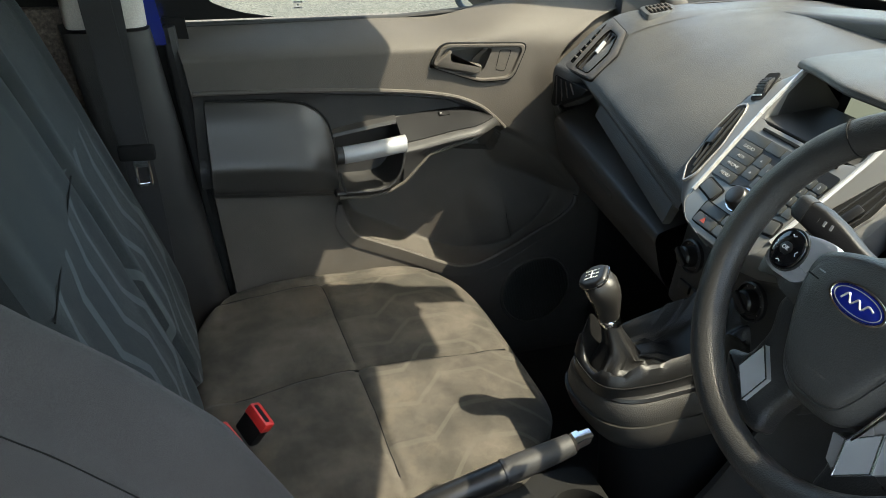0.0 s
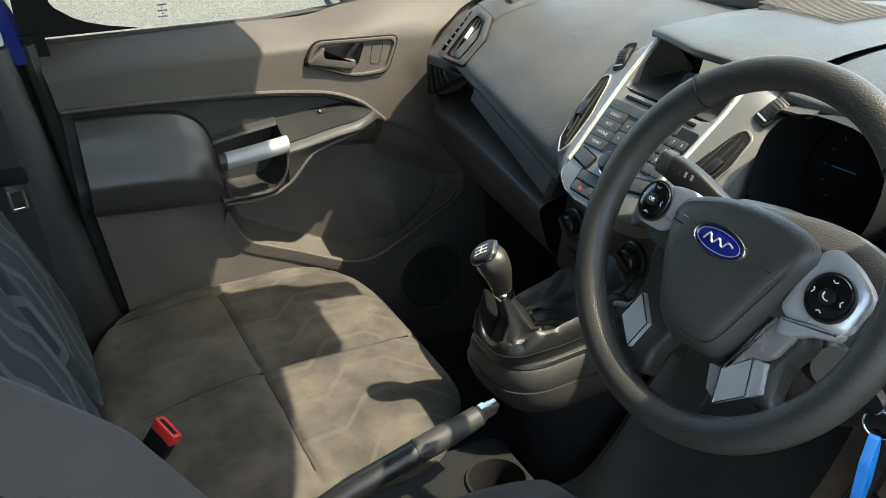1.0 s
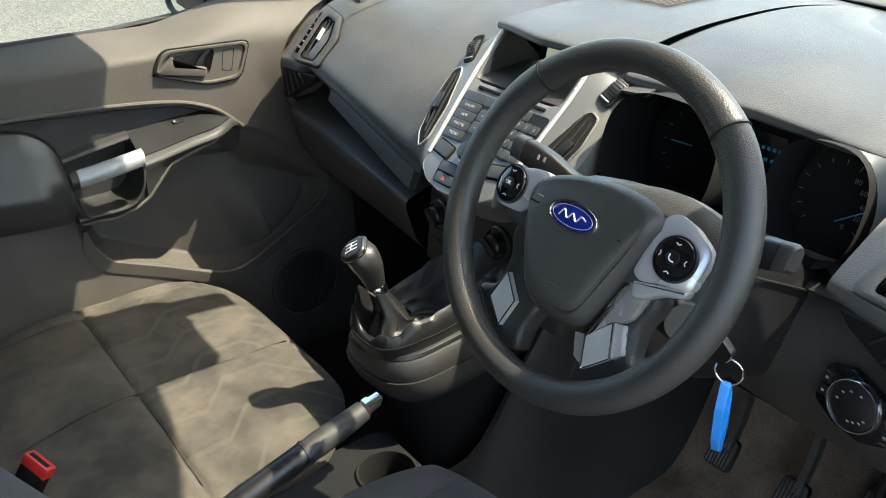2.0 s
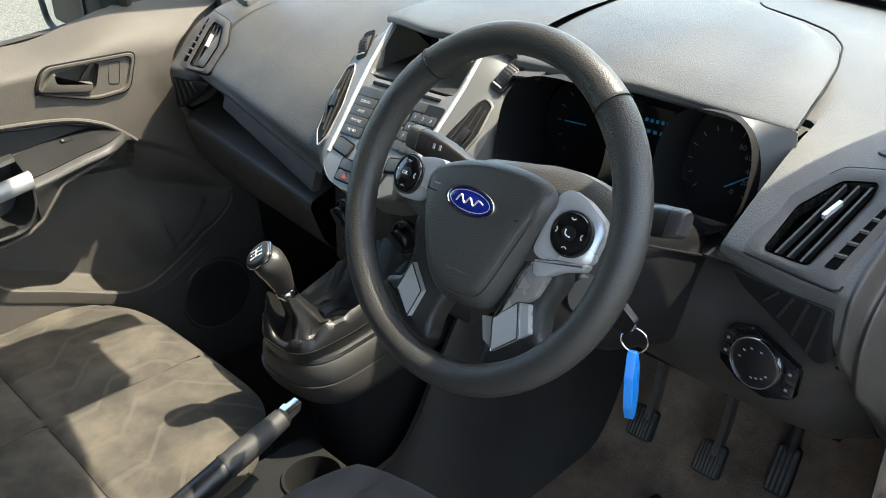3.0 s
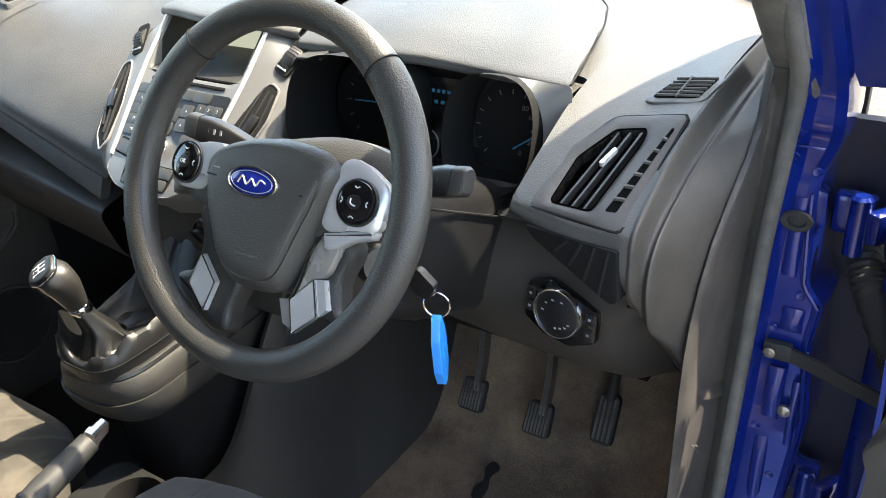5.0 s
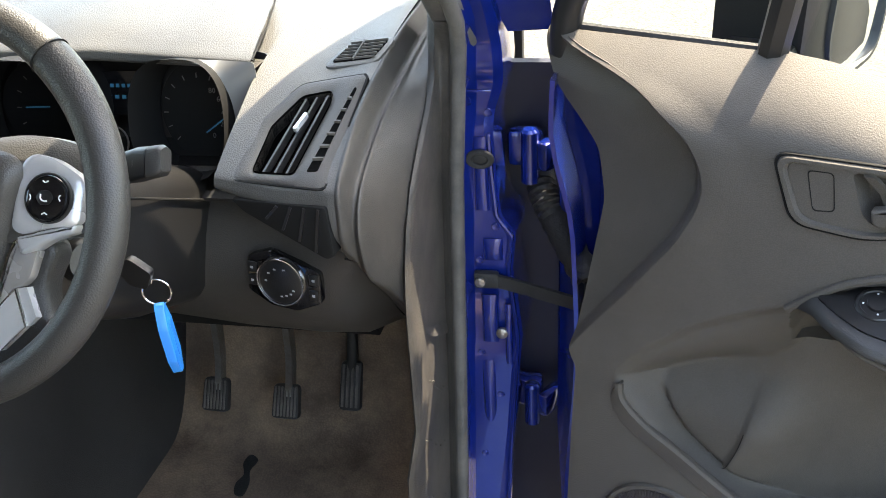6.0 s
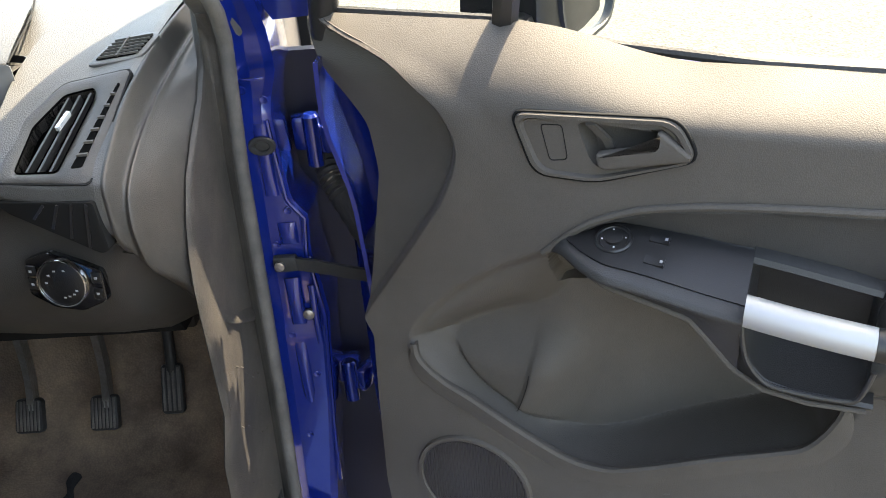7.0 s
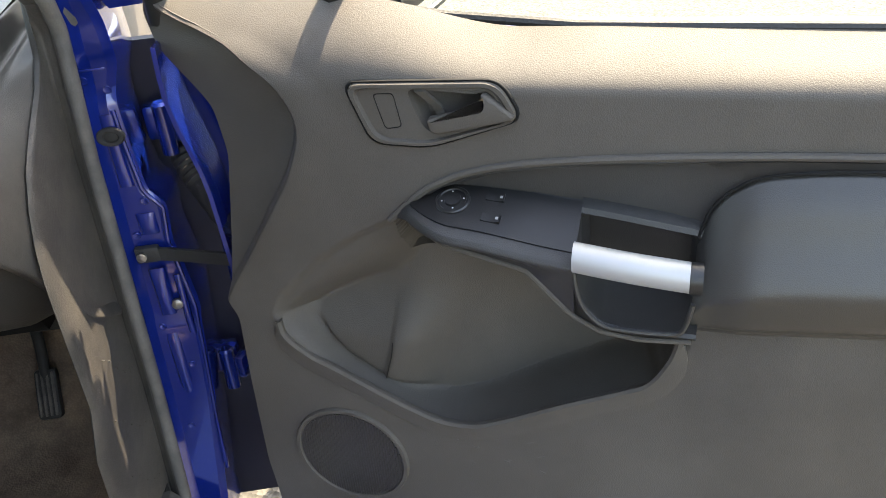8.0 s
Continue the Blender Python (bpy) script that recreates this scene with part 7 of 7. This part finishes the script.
for s in (-1, 1):
    arm_ = [(0.080, 0.026, -0.100, 0.010, 0.010), (0.105, 0.031, -0.092, 0.011, 0.011), (0.130, 0.037, -0.084, 0.015, 0.012), (0.152, 0.041, -0.077, 0.0165, 0.012), (0.1665, 0.043, -0.073, 0.0150, 0.012)]
    st = part("stalk", loft([[V((s * x, y + q[0], z + q[1])) for q in rounded([(-h, -d), (h * 0.75, -d), (h, 0.0), (h * 0.7, d), (-h, d)], 0.004, 3)] for x, y, z, h, d in arm_]), SATIN, col, "black control stalk")
    part("stalk_end", loft([[V((s * x, y + q[0], z + q[1])) for q in rounded([(-h, -d), (h * 0.75, -d), (h, 0.0), (h * 0.7, d), (-h, d)], 0.004, 3)] for x, y, z, h, d in ((0.1675, 0.0432, -0.0727, 0.0152, 0.0122), (0.180, 0.045, -0.069, 0.0145, 0.0118), (0.184, 0.0455, -0.068, 0.0115, 0.0095))]), DARK, st)
    part("stalk_collar", loft([[V((s * x, y + q[0], z + q[1])) for q in rounded([(-h, -d), (h, -d), (h, d), (-h, d)], 0.004, 3)] for x, y, z, h, d in ((0.108, 0.016, -0.090, 0.012, 0.010), (0.128, 0.018, -0.085, 0.012, 0.010))]), DARK, st)
    for j in range(3):
        part("mark", box(0.003, 0.006, 0.0008, pose(s * (0.133 + 0.010 * j), 0.041, -0.0655, 0, 0, 0)), GREYPRINT, st, smooth=0)
ig = part("ignition", lathe([(0.022, -0.02), (0.022, 0.008), (0.019, 0.012), (0.0001, 0.012)], pose(0.098, -0.052, -0.075, 0, 55, 0), 24), SATIN, col, "ignition barrel")

kx, ky, kz = 0.480, 0.080, 0.977
ck = thing("car_key", "black car key in the ignition with a bright blue plastic fob", "key", (kx, ky, kz))
part("key_head", plate(rounded([(-0.014, -0.016), (0.014, -0.016), (0.017, 0.010), (0.0, 0.020), (-0.017, 0.010)], 0.006, 4), 0.009, basis((-0.004, -0.004, -0.004), (0.75, 0.0, -0.6), (-0.5, 0.2, -0.8)), 0.003), SATIN, ck, "black key head")
part("key_ring", tube([(0.008 + 0.0135 * math.cos(a), -0.004 + 0.004 * math.cos(a), -0.030 + 0.0145 * math.sin(a)) for a in [2 * math.pi * k / 28 for k in range(28)]], 0.0011, 8, closed=True), CHROME, ck, "steel split ring")
part("small_ring", tube([(0.001 + 0.005 * math.cos(a), -0.004, -0.016 + 0.0055 * math.sin(a)) for a in [2 * math.pi * k / 18 for k in range(18)]], 0.0009, 6, closed=True), CHROME, ck)
fm = basis((0.010, -0.004, -0.084), (-0.35, 0.94, 0.05), (-0.03, 0.03, 1))
part("fob", plate(rounded([(-0.004, 0.042), (0.004, 0.042), (0.0145, 0.016), (0.0145, -0.024), (0.003, -0.044), (-0.006, -0.044), (-0.0145, -0.022), (-0.0145, 0.018)], 0.003, 3), 0.010, fm @ Matrix.Translation((0, 0, 0.004)), 0.002), FOB, ck, "bright blue fob")
part("fob_slot", plate(rounded([(-0.002, 0.022), (0.005, 0.020), (0.005, -0.018), (-0.002, -0.024)], 0.002, 2), 0.001, fm @ Matrix.Translation((0, 0, 0.0045)), 0.0004), FOB, ck)

# ---- pedals ----


def pedal(x, y, z, w, h, ribs, lean, kind_label, horizontal):
    p = thing("pedal", kind_label, "pedal", (x, y, z), group="pedals")
    m = basis((0, 0, 0), (1, 0, 0), (0, math.sin(radians(lean)), math.cos(radians(lean))))
    part("pad", plate(rounded([(-w / 2, -h / 2), (w / 2, -h / 2), (w / 2 * 0.92, h / 2), (-w / 2 * 0.92, h / 2)], 0.010, 4), 0.014, m, 0.004), RUBBER, p, "ribbed black rubber pad")
    for k in range(ribs):
        t = (k + 0.5) / ribs - 0.5
        if horizontal:
            part("rib", box(w * 0.80, h / ribs * 0.45, 0.004, m @ Matrix.Translation((0, t * h * 0.85, 0.001)), 0.001), RUBBER, p)
        else:
            part("rib", box(w / ribs * 0.45, h * 0.86, 0.004, m @ Matrix.Translation((t * w * 0.85, 0, 0.001)), 0.001), SEAL, p)
    return p, m


for x, y, z, nm in ((0.228, 0.535, 0.405, "clutch pedal with a ribbed black rubber pad"), (0.372, 0.520, 0.415, "brake pedal with a ribbed black rubber pad")):
    y, z = y + 0.008, z + 0.006
    p, m = pedal(x, y, z, 0.052, 0.062, 7, 32, nm, False)
    part("arm", strip(curve([(0.004, 0.014, 0.0), (0.01, 0.035, 0.08), (0.012, 0.045, 0.22), (0.015, 0.06, 0.40)], 6, False), 0.012, 0.022, (1, 0, 0)), STEEL, p, "worn steel pedal arm")
p, m = pedal(0.470, 0.600, 0.408, 0.042, 0.092, 4, 30, "accelerator pedal with long raised ribs", False)
part("arm", tube(curve([(0.0, 0.02, 0.02), (0.004, 0.04, 0.10), (0.01, 0.03, 0.20), (0.03, 0.05, 0.36)], 6, False), 0.010, 10), RUBBER, p, "black pedal arm")
part("hinge_box", box(0.055, 0.05, 0.03, Matrix.Translation((0.05, 0.02, 0.15)), 0.006), DARK, p)

# ---- seats ----


def cushion(x0, x1, y0, y1, top, thick, crown, dips, roll=0.05, plan=0.22):
    """A stuffed pad: squarish outline, crowned top, rolled edges and a skirt."""
    cx, cy, hx, hy = (x0 + x1) / 2, (y0 + y1) / 2, (x1 - x0) / 2, (y1 - y0) / 2

    def pt(u, v):
        a, b = (2 * u - 1) * 1.12, (2 * v - 1) * 1.12
        skirt = max(max(abs(a), abs(b)) - 1, 0) / 0.12
        a, b = max(-1, min(1, a)), max(-1, min(1, b))
        x, y = cx + hx * a * math.sqrt(1 - plan * abs(b) ** 6), cy + hy * b * math.sqrt(1 - plan * abs(a) ** 6)
        edge = min((1 - abs(a)) * hx, (1 - abs(b)) * hy)
        t = max(1 - edge / roll, 0)
        z = top + crown * (1 - a ** 4) * (1 - b ** 4) - roll * 0.7 * (1 - math.sqrt(max(1 - t * t, 0))) + dips(x, y) * (1 - t)
        return (x, y, z - thick * skirt)
    return sheet(pt, 150, 150)


bench = thing("passenger_bench", "grey patterned cloth double passenger seat, stained and dusty", "seat", (-0.36, -0.25, 0.31))
BS = (0.36, 0.25, -0.31)


def bench_dip(x, y):
    g = -0.010 * math.exp(-((x + 0.346) / 0.007) ** 2) - 0.006 * math.exp(-((y + 0.286) / 0.006) ** 2)
    if x < -0.40:
        g += -0.007 * math.exp(-((x + 0.648) / 0.006) ** 2)
    g += 0.006 * noise.noise((x * 9, y * 9, 0.3)) + 0.0025 * noise.noise((x * 30, y * 30, 1.7))
    return g + 0.012 * smooth01(-0.62, -0.70, x) - 0.015 * smooth01(-0.32, -0.50, y)


def bench_top(x, y):
    return 0.5795 + 0.015 * (1 - ((x + 0.37) / 0.345) ** 4) * (1 - ((y + 0.26) / 0.295) ** 4) + bench_dip(x, y)


part("cushion", cushion(-0.715, -0.025, -0.555, 0.020, 0.580, 0.17, 0.015, bench_dip, 0.06, 0.45), CLOTH_B, bench, "dusty zigzag-patterned cushion", shift=BS)
part("seam", tube([(-0.346, y, bench_top(-0.346, y) + 0.0005) for y in span(-0.49, -0.01, 30)], 0.0016, 6), BLACK, bench, shift=BS)
part("seam", tube([(x, -0.286, bench_top(x, -0.286) + 0.0005) for x in span(-0.648, -0.08, 30)], 0.0014, 6), BLACK, bench, shift=BS)
part("seam", tube([(-0.648, y, bench_top(-0.648, y) + 0.0005) for y in span(-0.49, -0.286, 16)], 0.0014, 6), BLACK, bench, shift=BS)
part("seat_base", loft([[(q[0], q[1], z) for q in rounded([(-0.70, -0.52), (-0.08, -0.52), (-0.08, -0.03), (-0.70, -0.03)], 0.04, 4)] for z in (0.31, 0.45)]), BLACK, bench, shift=BS)
LEAN = radians(20)


def back_pt(x0, x1, bulge, side_bulge, ztop=0.74):
    def pt(u, v):
        a = 2 * math.pi * u
        ca, sa = math.cos(a), math.sin(a)
        ex, ez = math.copysign(abs(ca) ** 0.36, ca), math.copysign(abs(sa) ** 0.36, sa)
        if v < 0.74:
            r = v / 0.74 * 0.95
            d = bulge * (1 - r ** 2) + side_bulge * smooth01(0.55, 0.85, abs(ex) * r) * (1 - smooth01(0.86, 0.95, r))
        else:
            t = (v - 0.74) / 0.26
            r = 0.95 + 0.05 * math.sin(min(t * 2, 1) * math.pi / 2)
            d = -0.012 - 0.12 * t
        x, s = (x0 + x1) / 2 + (x1 - x0) / 2 * r * ex, ztop / 2 + ztop / 2 * r * ez
        y, z = -0.53 - s * math.sin(LEAN), 0.545 + s * math.cos(LEAN)
        return (x, y + d * math.cos(LEAN), z + d * math.sin(LEAN))
    return pt


part("backrest", sheet(back_pt(-0.665, -0.345, 0.020, 0.012), 120, 60), CLOTH_D, bench, "zigzag-patterned backrest", shift=BS)
part("middle_backrest", sheet(back_pt(-0.342, 0.055, 0.020, 0.010), 120, 60), CLOTH_D, bench, "zigzag-patterned middle backrest", shift=BS)
part("back_seam", tube([(x, -0.53 - 0.472 * math.sin(LEAN) + 0.0165 * math.cos(LEAN), 0.545 + 0.472 * math.cos(LEAN) + 0.0165 * math.sin(LEAN)) for x in span(-0.33, 0.04, 8)], 0.0012, 6), BLACK, bench, shift=BS)

drv = thing("driver_seat", "dark grey cloth driver's seat with padded bolsters", "seat", (0.36, -0.3, 0.31))
VS = (-0.36, 0.3, -0.31)
part("cushion", cushion(0.098, 0.605, -0.55, 0.012, 0.660, 0.22, 0.016, lambda x, y: 0.012 * smooth01(0.22, 0.16, x) + 0.012 * smooth01(0.50, 0.56, x) - 0.006 * math.exp(-((x - 0.205) / 0.006) ** 2), 0.085, 0.45), CLOTH_A, drv, "plain dark cushion", shift=VS)
part("seat_base", loft([[(q[0], q[1], z) for q in rounded([(0.14, -0.52), (0.58, -0.52), (0.58, -0.08), (0.14, -0.08)], 0.04, 4)] for z in (0.31, 0.46)]), BLACK, drv, shift=VS)


def bolster(z):
    return lerp(z, ((0.60, -0.455), (0.70, -0.452), (0.81, -0.465), (0.93, -0.53), (1.015, -0.61), (1.085, -0.69), (1.15, -0.74), (1.2, -0.78)))


def drv_back(u, v):
    z = 0.56 + 0.66 * v
    x = 0.125 + 0.47 * u
    e = abs(u - 0.5) * 2
    f = bolster(z) - 0.05 * (1 - smooth01(0.45, 0.85, e)) - 0.055 * smooth01(0.84, 1.0, e) ** 1.5 - 0.05 * smooth01(0.93, 1.0, v)
    return (x, f, z)


part("backrest", sheet(drv_back, 48, 40, 0.09, True), CLOTH_A, drv, "plain dark backrest", shift=VS)
part("bolster_seam", tube([drv_back(0.30, v) for v in span(0.10, 0.85, 24)], 0.0010, 6), BLACK, drv, shift=VS)

# ---- belts and buckles ----
for x, y, z, r in ((-0.216, -0.462, 0.646, 25), (-0.185, -0.512, 0.646, 30)):
    b = thing("belt_buckle", "red-topped black seat belt buckle", "buckle", (x, y, z), group="belt buckles")
    m = pose(0, 0, -0.012, -25, 22, r)
    part("case", box(0.044, 0.020, 0.040, m @ Matrix.Translation((0, 0, -0.030)), 0.005), BLACK, b)
    part("release", box(0.046, 0.021, 0.020, m @ Matrix.Translation((0, 0.0005, -0.009)), 0.004), RED, b, "red release button")
    part("slot", box(0.034, 0.008, 0.004, m @ Matrix.Translation((0, -0.002, 0.0)), 0.001), BLACK, b)
bp = thing("b_pillar", "dark plastic lock pillar trim with a beige upper cover", "pillar", (-0.70, -0.53, 0.31), kind="structure")
PS = (0.70, 0.53, -0.31)
part("lower_trim", loft([[(q[0], q[1] + 0.165 * (1.10 - z), z) for q in rounded([(-0.76, -0.70), (-0.685, -0.69), (-0.682, -0.575), (-0.70, -0.552), (-0.76, -0.552)], 0.015, 3)] for z in (0.31, 0.6, 0.9, 1.095)]), DARK, bp, "dark lower trim", shift=PS)
part("upper_trim", loft([[(q[0] + 0.10 * (z - 1.1), q[1] - 0.05 * (z - 1.1), z) for q in rounded([(-0.755, -0.69), (-0.69, -0.68), (-0.687, -0.577), (-0.70, -0.555), (-0.755, -0.555)], 0.015, 3)] for z in (1.10, 1.4, 1.68)]), BEIGE, bp, "beige upper cover", shift=PS)
part("painted_jamb", loft([[(q[0], q[1] + 0.165 * (1.10 - z), z) for q in ((-0.78, -0.66), (-0.73, -0.66), (-0.725, -0.532), (-0.78, -0.525))] for z in (1.06, 1.1, 1.3)]), BLUE, bp, "blue painted jamb", shift=PS)
sb = thing("seat_belt", "black seat belt webbing with a steel tongue", "seat belt", (-0.66, -0.60, 1.1))
SS = (0.66, 0.60, -1.1)
part("webbing", strip(curve([(-0.665, -0.63, 1.45), (-0.666, -0.615, 1.15), (-0.665, -0.60, 0.92), (-0.66, -0.585, 0.72), (-0.66, -0.57, 0.42)], 6, False), 0.048, 0.0025, (0.10, 1, 0)), BELT, sb, "black webbing", shift=SS)
part("webbing", strip(curve([(-0.660, -0.66, 1.45), (-0.658, -0.63, 1.15), (-0.655, -0.602, 0.905)], 6, False), 0.048, 0.0025, (0.10, 1, 0)), BELT, sb, "black webbing", shift=SS)
part("tongue_grip", box(0.014, 0.062, 0.030, pose(-0.652, -0.598, 0.895, 0, 0, -6), 0.006), BLACK, sb, "black tongue grip", shift=SS)
tm = basis((-0.650, -0.592, 0.858), (0, 1, 0.05), (0, 0, 1))
part("tongue", hoop(rounded([(-0.014, -0.026), (0.014, -0.026), (0.014, 0.028), (-0.014, 0.028)], 0.004, 3), rounded([(-0.0085, -0.020), (0.0085, -0.020), (0.0085, 0.010), (-0.0085, 0.010)], 0.002, 3), 0.003, tm, 0.0006), CHROME, sb, "steel tongue", shift=SS)
